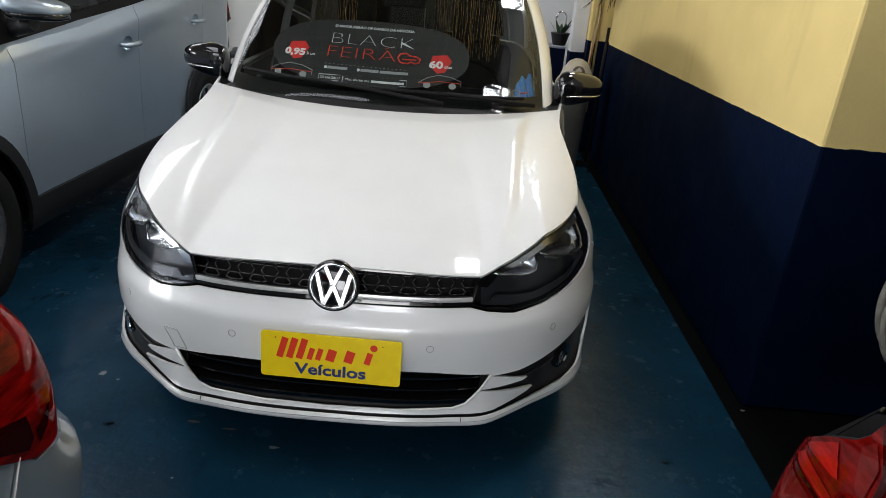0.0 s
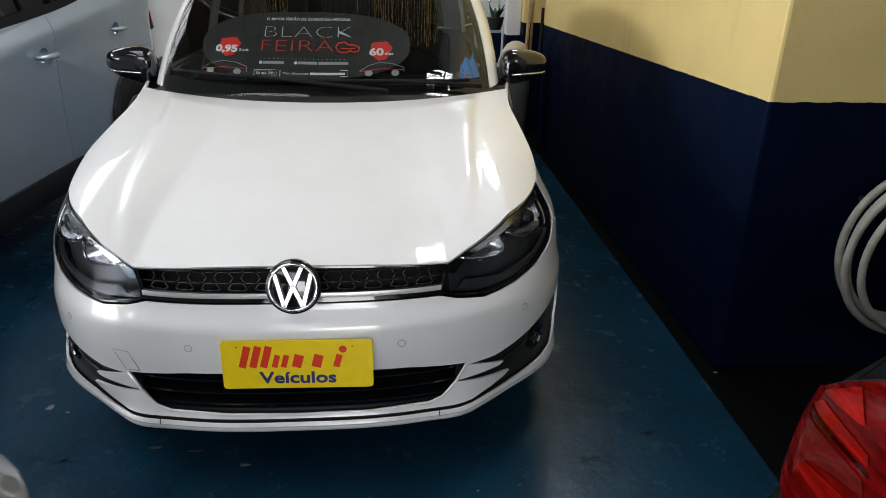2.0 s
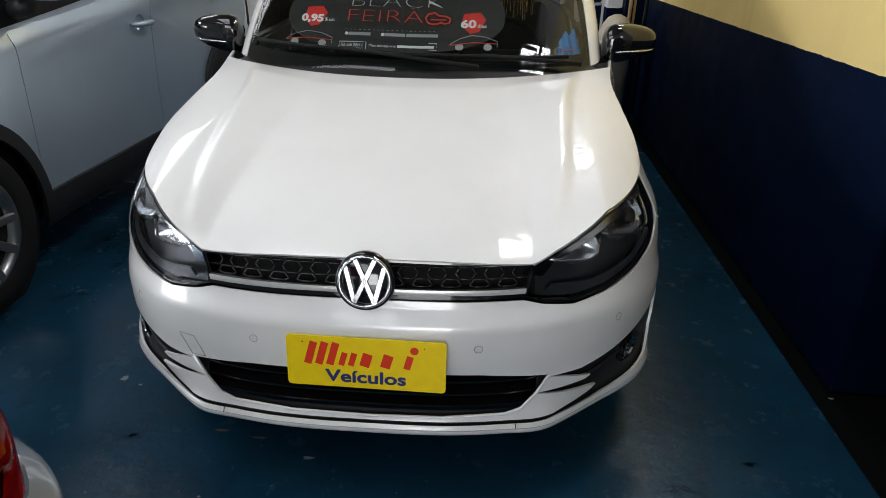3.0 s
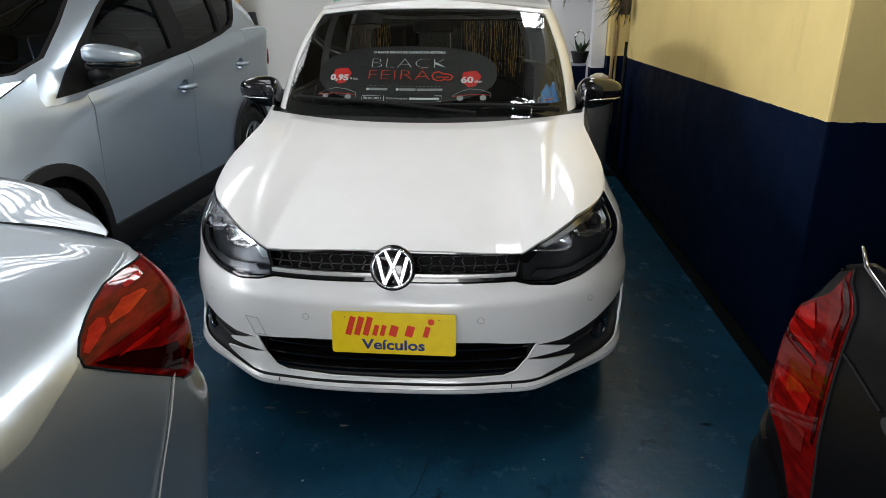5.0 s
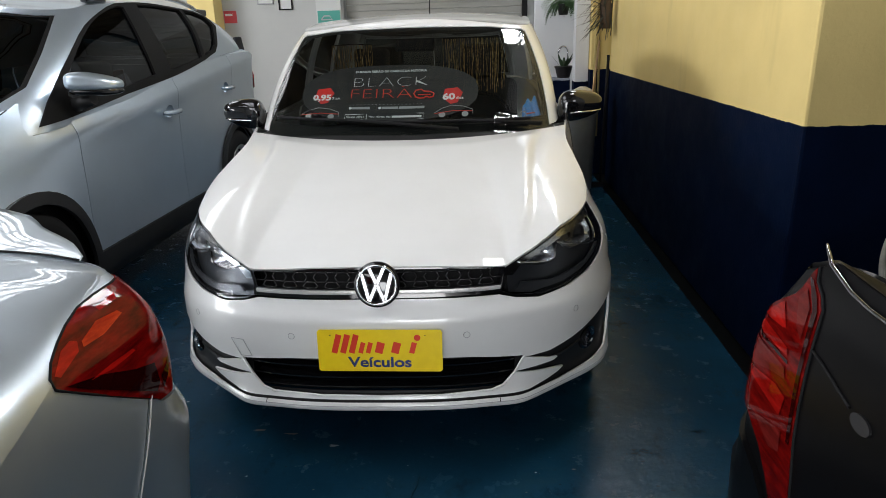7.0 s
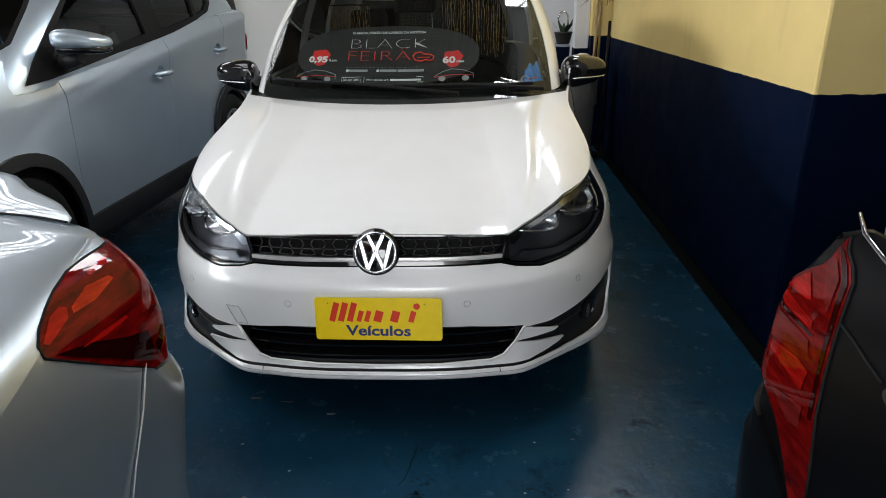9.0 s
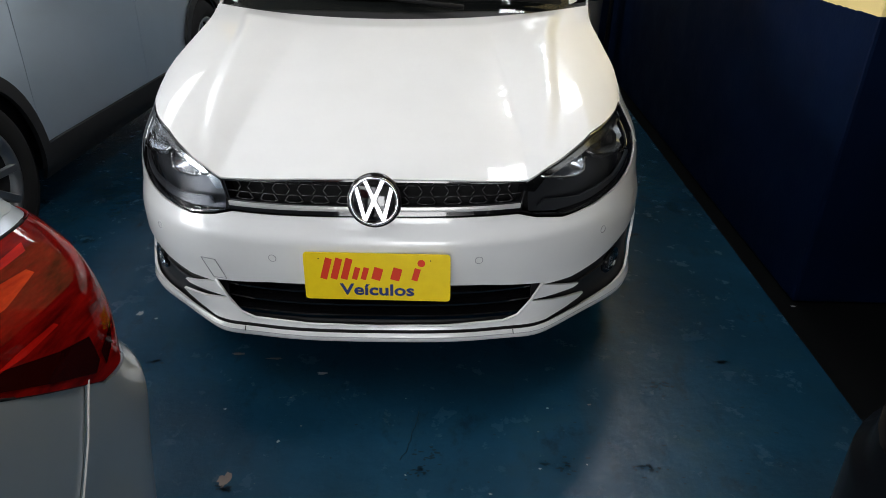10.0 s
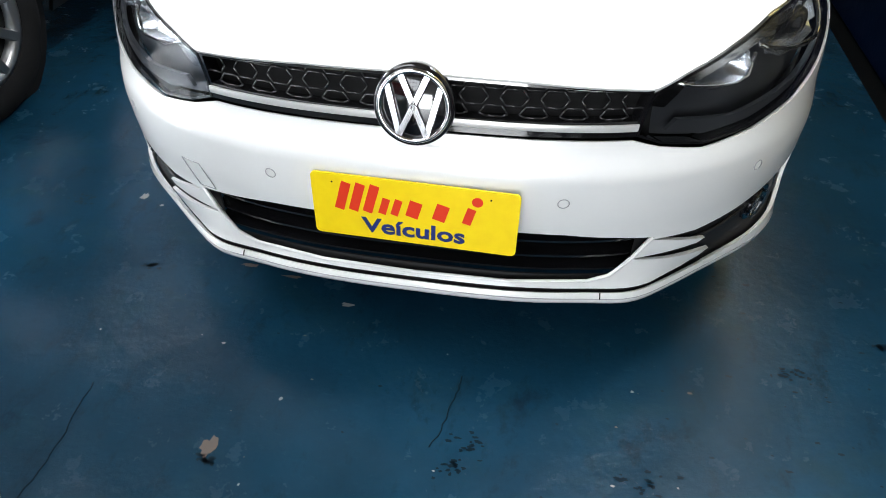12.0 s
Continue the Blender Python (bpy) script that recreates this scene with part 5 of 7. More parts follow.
            door = part("door", sheet(F, pts, holes + [bowl], (0.05, 0.025), 0.012, flip=flip), lacquer, car)
            q = [F(SY(hy + d), h + 0.02 * (hy - 2) * spec.get("handle_rise", 0), o) for d, o in ((-0.10, 0.006), (-0.08, 0.034), (0.0, 0.042), (0.08, 0.036), (0.10, 0.010))]
            part("door_handle", tube(bmesh.new(), q, [0.010, 0.015, 0.016, 0.016, 0.012], 10), lacquer, door)
            part("handle_recess", sheet(lambda s, z: shell(sg * s, z, -0.026 * max(0.0, 1 - ((s - SY(hy + 0.005)) / 0.058) ** 2 - ((z - bowl_z) / 0.040) ** 2) ** 0.6), bowl, (), (0.012, 0.012), 0, flip=flip), lacquer, door)
        part("sill", sheet(moved(shell, sg, spec.get("clad", 0.0)), [(SY(wf + arch + 0.02), low - 0.06), (SY(wr - arch - 0.02), low - 0.06), (SY(wr - arch - 0.02), low + 0.097), (SY(wf + arch + 0.02), low + 0.097)], (), (0.1, 0.04), 0.015, flip=flip), PLASTIC if spec.get("clad") else lacquer, car)
        if spec.get("clad"):
            for w in (wf, wr):
                outer = [p for p in ring(SY(w), wheel_r, arch + 0.055, n=48)]
                part("arch_cladding", sheet(moved(shell, sg, 0.010 + spec.get("flare", 0.0)), outer, [ring(SY(w), wheel_r, arch - 0.004, n=48), [(SY(w) - 1, -1), (SY(w) + 1, -1), (SY(w) + 1, low), (SY(w) - 1, low)]], (0.03, 0.03), 0.02, flip=flip), PLASTIC, car)
        for w in (wf, wr):
            wheel(car, (sg * (pl.half - 0.125), w, wheel_r), wheel_r, 0.22, wheel_r * 0.66, 5, sg, flip)
            part("wheel_housing", lathe(bmesh.new(), [(arch + 0.01, -0.14), (arch + 0.01, 0.13), (arch - 0.04, 0.14), (0.0, 0.14)], 32, Matrix.Translation((sg * (pl.half - 0.20), w, wheel_r)) @ pose(0, 0, 0, 0, -90 * sg, 0)), MATT_BLACK, car)
        # rear quarter, bumper and tail lamp, parted at their joints
        lamp = spec["tail_lamp"]
        lamp = [(E - d, z) for d, z in lamp]
        top = [(SY(y), bf(y)) for y in np.linspace(y_d2, y_tail, 6)]
        if spec.get("round_shoulder"):
            top = [(s, float(np.interp(E - s, [0.93, 1.03, 1.135, 1.185, 1.35], [1.043, 1.030, 1.002, 0.976, 0.93])) + 0.004) for s in np.linspace(SY(y_d2), E - 0.94, 14)]
        top[0] = (SY(y_d2) + 0.002, top[0][1])
        rear_top = [(E - d, z) for d, z in spec["tail_top"]]
        joint = [(E - d, z) for d, z in spec["bumper_joint"]]
        quarter = [(SY(y_d2) + 0.002, low + 0.05)] + [(joint[-1][0] - 0.003, low + 0.05)] + [(s - 0.003, z) for s, z in joint[::-1][1:]]
        quarter += [(E - d, z + 0.003) for d, z in spec["bumper_top"]] + rear_top[::-1] + top[::-1]
        part("rear_quarter", sheet(F, quarter, [arch_r, grow(lamp, 0.0015)], (0.03, 0.025), 0.012, flip=flip), lacquer, car)
        bumper = joint[::-1] + [(E - d, z) for d, z in spec["bumper_top"]] + [(E - 0.0005, low)]
        part("rear_bumper", sheet(lambda s, z: shell(sg * s, z, spec.get("bumper_out", 0.006) * min(1, max(0, (s - joint[0][0]) / 0.05 + 0.2))), bumper, [arch_r], (0.03, 0.02), 0.02, flip=flip), lacquer, car)
        tl = part("tail_lamp", sheet(lambda s, z: shell(sg * s, z, spec["lamp_out"](E - s, z)), lamp, (), (0.012, 0.012), 0.03, flip=flip), spec.get("lens", RED_LENS), car)
        visible = [p for p in lamp if E - p[0] > 0.82]
        part("lamp_gasket", tube(bmesh.new(), [shell(sg * a, z, 0.001) for a, z in visible], 0.0022, 6), MATT_BLACK, tl)
        for poly, mat, nm in spec["lamp_marks"]:
            poly = [(E - d, z) for d, z in poly]
            part(nm, sheet(lambda s, z: shell(sg * s, z, spec["lamp_out"](E - s, z) + 0.0015), poly, (), (0.012, 0.012), 0.0, flip=flip), mat, tl)
        # mirror
        mx, my, mz, mw = spec["mirror"]
        bm = bmesh.new()
        bmesh.ops.create_icosphere(bm, subdivisions=3, radius=1.0)
        for v in bm.verts:
            x, y, z = (math.copysign(abs(c) ** 0.6, c) for c in v.co)
            rise = 0.066 * (1 - 0.26 * (x + 1)) if z > 0 else 0.030 - 0.008 * x
            v.co = (sg * (mx + mw * x), my + (0.080 - 0.012 * x) * y + 0.055 * x, mz + rise * z + 0.010 * (1 - x))
        if sg < 0:
            bmesh.ops.reverse_faces(bm, faces=bm.faces)
        mir = part("door_mirror", soft(bm), spec.get("mirror_paint", lacquer), car)
        bm = bmesh.new()
        bmesh.ops.create_icosphere(bm, subdivisions=3, radius=1.0)
        for v in bm.verts:
            x, y, z = (math.copysign(abs(c) ** 0.7, c) for c in v.co)
            v.co = (sg * (mx + mw * 0.97 * x), my + 0.07 * y + 0.05 * x + 0.004, mz - 0.026 + 0.024 * z + 0.004 * (1 - x))
        part("mirror_base", soft(bm), GLOSS_BLACK, mir)
        part("mirror_foot", tube(bmesh.new(), [(sg * (mx - mw - 0.09), my + 0.04, mz - 0.10), (sg * (mx - mw), my + 0.02, mz - 0.08), (sg * (mx - mw * 0.3), my + 0.01, mz - 0.06)], [0.04, 0.035, 0.03], 10), PLASTIC, mir)
        # side windows
        for w in spec["windows"]:
            part("side_window", sheet(lambda q, t: cabin(sg * q, t, -0.006), grow(w, 0.012), (), (0.08, 0.08), 0.0, flip=flip), TINTED, car)
        if "pillar" in spec:
            part("pillar_cover", sheet(lambda q, t: cabin(sg * q, t, 0.008), spec["pillar"], spec["windows"], (0.06, 0.08), 0.022, flip=flip), MATT_BLACK, car)
        bw = spec.get("rear_q", (3.45, 4.0))
        part("tailgate_frame", sheet(lambda q, t: cabin(sg * q, t), [(3.3, 0), (4, 0), (4, 1), (3.3, 1)], [[(bw[0], 0.06), (4.0, 0.06), (4.0, 0.9), (bw[0], 0.88)]], (0.06, 0.08), 0.02, flip=flip), lacquer, car)
        part("rear_window", sheet(lambda q, t: cabin(sg * q, t, -0.004), [(bw[0] - 0.01, 0.05), (4.0, 0.05), (4.0, 0.91), (bw[0] - 0.01, 0.89)], (), (0.06, 0.1), 0.0, flip=flip), TINTED, car)
    ws = spec.get("screen") or [(-0.955, 0.05), (-0.8, 0.03), (0, 0.02), (0.8, 0.03), (0.955, 0.05), (0.945, 0.5), (0.93, 0.94), (0, 0.97), (-0.93, 0.94), (-0.945, 0.5)]
    wide = [grow(w, 0.018 if "pillar" in spec else 0.0) for w in spec["windows"]]
    part("cabin_frame", sheet(cabin, [(-3.3, -0.1), (3.3, -0.1), (3.3, 1), (-3.3, 1)], [ws] + wide + [mirrored(w) for w in wide], (0.05, 0.06), 0.02), lacquer, car)
    part("screen_border", sheet(lambda q, t: cabin(q, t, -0.002), grow(ws, 0.010), [grow(ws, -0.022)], (0.08, 0.08), 0.0), MATT_BLACK, car)
    part("windscreen", sheet(lambda q, t: cabin(q, t, -0.005), grow(ws, 0.01), (), (0.08, 0.08), 0.0), SMOKED, car)
    part("roof", sheet(cabin.top, [(-1, 0.0), (1, 0.0), (1, 4), (-1, 4)], (), (0.1, 0.08), 0.0), lacquer, car)
    # deck between the rear window and the tail
    ek = spec["tail_top"]

    def deck(u, w):
        a = abs(u)
        k = -1 if u < 0 else 1
        d = a * ek[0][0]
        z = float(np.interp(d, [p[0] for p in ek[::-1]], [p[1] for p in ek[::-1]]))
        r = shell(E - d if d > 0.001 else E, z + 0.003)
        b = cabin(4 - a * 0.72, 0.0)
        mid = spec.get('deck_rise', 0.018) * 4 * w * (1 - w)
        return k * (r[0] * w + b[0] * (1 - w)), r[1] * w + b[1] * (1 - w), r[2] * w + b[2] * (1 - w) + mid

    end_s = E - ek[0][0]

    def shoulder(w, k):
        s0 = SY(y_d2)
        s = s0 + (end_s - s0) * w
        y = float(np.interp(s, pl.s, pl.y))
        z = bf(y) if y <= y_tail else float(np.interp(s, [SY(y_tail), end_s], [bf(y_tail), ek[0][1]]))
        a = shell(s, z + 0.001, -0.001)
        if w < 0.55:
            q = spec.get("q_door", 2.8) + (3.28 - spec.get("q_door", 2.8)) * w / 0.55
            b = cabin(q, 0.0)
        else:
            v = (w - 0.55) / 0.45
            b = deck(1.0, v)
        m = spec.get("shoulder_rise", 0.008) * 4 * k * (1 - k)
        return tuple(a[n] * (1 - k) + b[n] * k + (m if n == 2 else 0) for n in range(3))

    for sg in () if spec.get("round_shoulder") else (-1, 1):
        part("shoulder", sheet(lambda w, k: (sg * shoulder(w, k)[0], *shoulder(w, k)[1:]), [(0, 0), (0.985, 0), (0.985, 1), (0, 1)], (), (0.03, 0.34), 0.004, flip=sg < 0), lacquer, car)
    if not spec.get("round_shoulder"):
        part("rear_deck", sheet(deck, [(-1, 0), (1, 0), (1, 1), (-1, 1)], (), (0.05, 0.1), 0.01, flip=True), lacquer, car)
    part("underbody", slab(-pl.half + 0.16, pl.half - 0.16, 0.5, pl.length - 0.4, 0.2, 0.3, bevel=0.02), MATT_BLACK, car)
    part("cabin_floor", slab(-pl.half + 0.12, pl.half - 0.12, 0.9, pl.length - 0.5, 0.32, 0.80, bevel=0.05), MATT_BLACK, car)
    part("dashboard", slab(-pl.half + 0.14, pl.half - 0.14, y_ws - 0.1, y_ws + 0.55, 0.80, cabin(0, 0)[2] - 0.03, bevel=0.06), MATT_BLACK, car)
    for x in (-0.38, 0.38):
        s = new("seat")
        s.parent = car
        bm = slab(x - 0.25, x + 0.25, -0.07, 0.07, 0, 0.58, bevel=0.05, seg=3)
        bm.transform(Matrix.Translation((0, y_ws + 1.25, 0.56)) @ pose(0, 0, 0, -14, 0, 0))
        part("backrest", soft(bm), FABRIC, s)
        bm = slab(x - 0.13, x + 0.13, -0.05, 0.05, 0.60, 0.78, bevel=0.04, seg=3)
        bm.transform(Matrix.Translation((0, y_ws + 1.25, 0.56)) @ pose(0, 0, 0, -14, 0, 0))
        part("headrest", soft(bm), FABRIC, s)
    return car


suv_spec = dict(
    wheel_r=0.355, wheels=(0.90, 3.56), arch=0.395, belt=[(0.9, 1.06), (1.2, 1.055), (1.45, 1.07), (1.87, 1.112), (2.2, 1.16), (2.57, 1.215), (3.3, 1.30), (4.2, 1.34)], joints=(1.05, 1.36, 2.50, 3.53, 4.05),
    wing_top=[(0.46, 0.97), (0.75, 1.065), (1.05, 1.15)], wing_rear=[(1.12, 1.172), (1.20, 1.165), (1.27, 1.11)], nose_top=0.90, handle_z=0.97, handle_rise=3.6, clad=0.012, flare=0.016, low=0.28, rise=0.02,
    mirror=(1.02, 1.40, 1.225, 0.10), mirror_paint=BLUE_SILVER, screen=[(-0.945, 0.26), (-0.865, 0.139), (-0.72, 0.10), (-0.4, 0.05), (0, 0.03), (0.4, 0.05), (0.72, 0.10), (0.865, 0.139), (0.945, 0.26), (0.955, 0.55), (0.95, 0.93), (0, 0.97), (-0.95, 0.93), (-0.955, 0.55)],
    windows=[[(1.24, 0.10), (1.55, 0.07), (1.83, 0.10), (1.65, 0.93), (1.56, 0.945), (1.47, 0.925), (1.38, 0.882), (1.30, 0.825), (1.235, 0.745), (1.19, 0.64), (1.165, 0.52), (1.15, 0.38), (1.16, 0.22), (1.19, 0.13)], [(1.99, 0.10), (2.54, 0.09), (2.64, 0.93), (2.2, 0.955), (1.85, 0.955)], [(2.60, 0.10), (2.80, 0.13), (2.88, 0.21), (3.05, 0.60), (3.05, 0.80), (2.93, 0.90), (2.71, 0.93)]],
    pillar=[(1.085, -0.055), (1.23, -0.05), (1.6, 0.0), (2.60, 0.03), (2.84, 0.08), (2.93, 0.20), (3.10, 0.60), (3.10, 0.83), (2.95, 0.95), (2.2, 0.99), (1.54, 0.985), (1.43, 0.95), (1.335, 0.895), (1.25, 0.83), (1.195, 0.765), (1.155, 0.67), (1.125, 0.53), (1.095, 0.36), (1.075, 0.12)],
    tail_lamp=[(0.50, 1.20), (0.95, 1.16), (1.08, 1.10), (1.02, 1.02), (0.80, 0.98), (0.50, 0.96)], tail_top=[(1.05, 1.27), (0.7, 1.25), (0.4, 1.24), (0.0, 1.24)],
    bumper_joint=[(1.05, 0.80), (1.06, 0.7), (1.08, 0.28)], bumper_top=[(1.05, 0.80), (0.6, 0.80), (0.0005, 0.80)], lamp_out=lambda d, z: 0.012, lamp_marks=[])
suv = saloon("suv_car", "blue-grey metallic sport utility car with black cladding and roof rails", SUV, SUV_CABIN, SUV_AT, 1.0, BLUE_SILVER, suv_spec)
for sg in (-1, 1):
    pts = [SUV_CABIN.top(sg * 0.93, q) for q in np.linspace(1.35, 3.25, 14)]
    pts = [(x, y, z + 0.055 - 0.045 * (abs(i - 6.5) / 6.5) ** 4) for i, (x, y, z) in enumerate(pts)]
    rail = part("roof_rail", tube(bmesh.new(), pts, [0.012] + [0.016] * 12 + [0.012], 8), SATIN, suv)
    for q in (1.4, 3.2):
        x, y, z = SUV_CABIN.top(sg * 0.93, q)
        part("rail_foot", slab(x - 0.022, x + 0.022, y - 0.11, y + 0.11, z - 0.005, z + 0.05, bevel=0.015), GLOSS_BLACK, rail)

SEDAN_CABIN = Cabin(
    belt=[(0, 0, 1.05, 1.0), (0.5, 0.45, 1.10, 1.0), (0.85, 0.70, 1.22, 1.0), (1.0, 0.76, 1.32, 1.0), (1.2, 0.79, 1.5, 1.0), (2.0, 0.80, 2.4, 1.02), (3.0, 0.76, 3.55, 1.05), (3.3, 0.68, 3.78, 1.055), (3.6, 0.42, 3.88, 1.058), (4, 0, 3.90, 1.06)],
    roof=[(0, 0, 1.75, 1.42), (0.5, 0.36, 1.77, 1.415), (0.85, 0.52, 1.85, 1.40), (1.0, 0.57, 1.95, 1.40), (1.2, 0.59, 2.05, 1.41), (2.0, 0.60, 2.45, 1.44), (3.0, 0.56, 2.95, 1.43), (3.3, 0.50, 3.15, 1.42), (3.6, 0.3, 3.2, 1.42), (4, 0, 3.22, 1.42)])
sedan_spec = dict(
    squat=0.98, wheel_r=0.31, wheels=(0.90, 3.42), arch=0.36, belt=[(0.9, 0.96), (1.4, 1.0), (2.4, 1.02), (3.4, 1.05), (4.1, 1.055)], joints=(1.25, 1.45, 2.45, 3.20, 4.02),
    wing_top=[(0.46, 0.80), (0.8, 0.90), (1.25, 0.98)], nose_top=0.74, handle_z=0.88, mirror=(0.95, 1.6, 1.02, 0.10),
    windows=[[(1.22, 0.05), (1.95, 0.05), (1.95, 0.90), (1.5, 0.90)], [(2.05, 0.05), (2.95, 0.06), (2.85, 0.85), (2.05, 0.90)]],
    tail_lamp=[(0.60, 0.985), (0.80, 1.015), (0.90, 1.028), (0.951, 1.030), (1.009, 1.030), (1.057, 1.028), (1.105, 1.019), (1.143, 1.008), (1.179, 0.993), (1.201, 0.977), (1.204, 0.962), (1.150, 0.923), (1.077, 0.873), (0.985, 0.812), (0.90, 0.795), (0.60, 0.785)],
    tail_top=[(0.93, 1.045), (0.80, 1.037), (0.5, 1.035), (0.0, 1.035)],
    bumper_joint=[(1.014, 0.838), (1.05, 0.77), (1.096, 0.685), (1.16, 0.54), (1.17, 0.30)], bumper_top=[(1.014, 0.838), (0.985, 0.806), (0.90, 0.789), (0.6, 0.778), (0.0005, 0.775)], bumper_out=0.004, deck_rise=0.004, lens=SALOON_LENS, round_shoulder=True,
    lamp_out=lambda d, z: 0.0015 + 0.008 * max(0.0, 1 - ((d - 0.93) / 0.20) ** 2) * max(0.0, 1 - ((z - 0.92) / 0.13) ** 2),
    lamp_marks=[([(0.978, 0.857), (0.940, 0.878), (0.955, 0.847), (0.974, 0.832)], RED_DARK, "lens_end"),
                ([(1.108, 0.993), (1.056, 1.004), (1.003, 0.999), (0.998, 0.992), (1.063, 0.983), (1.113, 0.985)], LAMP_ORANGE, "reflector"),
                ([(1.032, 1.018), (0.973, 1.020), (0.981, 1.012), (1.032, 1.012)], LAMP_BRIGHT, "lens_chamber"),
                ([(1.152, 0.998), (1.125, 1.002), (1.115, 0.996), (1.126, 0.984), (1.185, 0.972), (1.192, 0.978)], LAMP_BRIGHT, "lens_chamber"),
                ([(1.138, 0.940), (1.089, 0.941), (1.028, 0.938), (1.023, 0.932), (1.086, 0.932)], LAMP_BRIGHT, "lens_rib"),
                ([(1.188, 0.958), (1.112, 0.936), (1.042, 0.906), (0.990, 0.890), (0.985, 0.848), (0.998, 0.836), (1.077, 0.885), (1.150, 0.932)], RED_DARK, "lens_foot")])
sedan = saloon("saloon_car", "silver metallic saloon with large wraparound red tail lamps", SEDAN, SEDAN_CABIN, SEDAN_AT, 0.0, PALE_SILVER, sedan_spec)

# rounded shoulders from the flanks over to the lid
def saloon_shoulder(s, k):
    pl = SEDAN.plan
    d = pl.end - s
    z0 = float(np.interp(d, [0.80, 0.93, 1.03, 1.135, 1.185, 1.35], [1.033, 1.043, 1.030, 1.002, 0.976, 0.93]))
    a, b = SEDAN(s, z0, 0.001), SEDAN(s, z0 - 0.012, 0.001)
    y = min(a[1], 4.21)
    c = (0.0, y - 0.01 + 0.20 * min(1.0, max(0.0, (1.05 - d) / 0.2)), float(np.interp(y, [3.2, 3.9, 4.21], [1.105, 1.088, 1.063])))
    h = (c[2] - a[2]) / 0.012
    m = tuple(a[n] + (a[n] - b[n]) * h for n in range(3))
    return tuple(a[n] * (1 - k) ** 2 + 2 * m[n] * k * (1 - k) + c[n] * k * k for n in range(3))


for sg in (-1, 1):
    part("shoulder", sheet(lambda s, k: (sg * saloon_shoulder(s, k)[0], *saloon_shoulder(s, k)[1:]), [(SEDAN.plan.s_of_y(3.2), 0), (SEDAN.plan.end - 0.82, 0), (SEDAN.plan.end - 0.82, 1), (SEDAN.plan.s_of_y(3.2), 1)], (), (0.02, 0.06), 0.004, flip=sg < 0), PALE_SILVER, sedan)
# boot lid: a raised panel with a lipped trailing edge
LID_F, LID_B = spline([(0, 4.272), (0.4, 4.258), (0.5, 4.248), (0.6, 4.234), (0.65, 4.224), (0.706, 4.210)]), spline([(0, 4.49), (0.32, 4.46), (0.46, 4.43), (0.525, 4.375), (0.65, 4.285), (0.706, 4.22)])
LID_Z = spline([(0, 1.115), (0.32, 1.100), (0.46, 1.082), (0.525, 1.072), (0.65, 1.061), (0.706, 1.056)])


LID_S = spline([(0, 1.061), (0.34, 1.061), (0.55, 1.060), (0.65, 1.057), (0.706, 1.053)])


def boot_lid(x, w):
    a = abs(x)
    y0, y1, z0, z1 = LID_F(a), LID_B(a), LID_S(a), LID_Z(a)
    if w <= 1:
        return x, y0 + (y1 - y0) * w, z0 + (z1 - z0) * w + 0.010 * 4 * w * (1 - w) * (1 - (a / 0.706) ** 2)
    return x, y1 + 0.012 * math.sin((w - 1) * math.pi) - 0.02 * (w - 1), z1 - 0.17 * (w - 1) * (1 - (a / 0.706) ** 4)


lid = part("boot_lid", sheet(boot_lid, [(-0.706, 0), (0.706, 0), (0.706, 1.6), (-0.706, 1.6)], (), (0.03, 0.1), 0.003, flip=False), PALE_SILVER, sedan)
part("lid_seam", tube(bmesh.new(), [(x, LID_F(abs(x)) - 0.002, LID_S(abs(x)) + 0.001) for x in np.linspace(-0.706, 0.706, 60)], 0.0022, 6), MATT_BLACK, lid)
for sg in (-1, 1):
    ES = SEDAN.plan.end
    part("bumper_seam", tube(bmesh.new(), [SEDAN(sg * (ES - d), z, 0.0045) for d, z in ((1.014, 0.838), (1.05, 0.77), (1.096, 0.685), (1.16, 0.54), (1.17, 0.30))], 0.0016, 6), WHITE_PRINT, sedan)

BLACK_CABIN = Cabin(
    belt=[(0, 0, 1.0, 1.0), (0.5, 0.45, 1.05, 1.0), (0.85, 0.70, 1.15, 1.0), (1.0, 0.76, 1.25, 1.01), (1.2, 0.80, 1.4, 1.02), (2.0, 0.825, 2.3, 1.06), (3.0, 0.81, 3.35, 1.105), (3.3, 0.755, 3.60, 1.075), (3.6, 0.48, 3.66, 0.93), (4, 0, 3.68, 0.90)],
    roof=[(0, 0, 1.62, 1.46), (0.5, 0.36, 1.64, 1.455), (0.85, 0.54, 1.72, 1.44), (1.0, 0.59, 1.8, 1.44), (1.2, 0.61, 1.95, 1.455), (2.0, 0.63, 2.4, 1.49), (3.0, 0.60, 3.2, 1.47), (3.3, 0.56, 3.46, 1.45), (3.6, 0.36, 3.52, 1.44), (4, 0, 3.54, 1.44)])
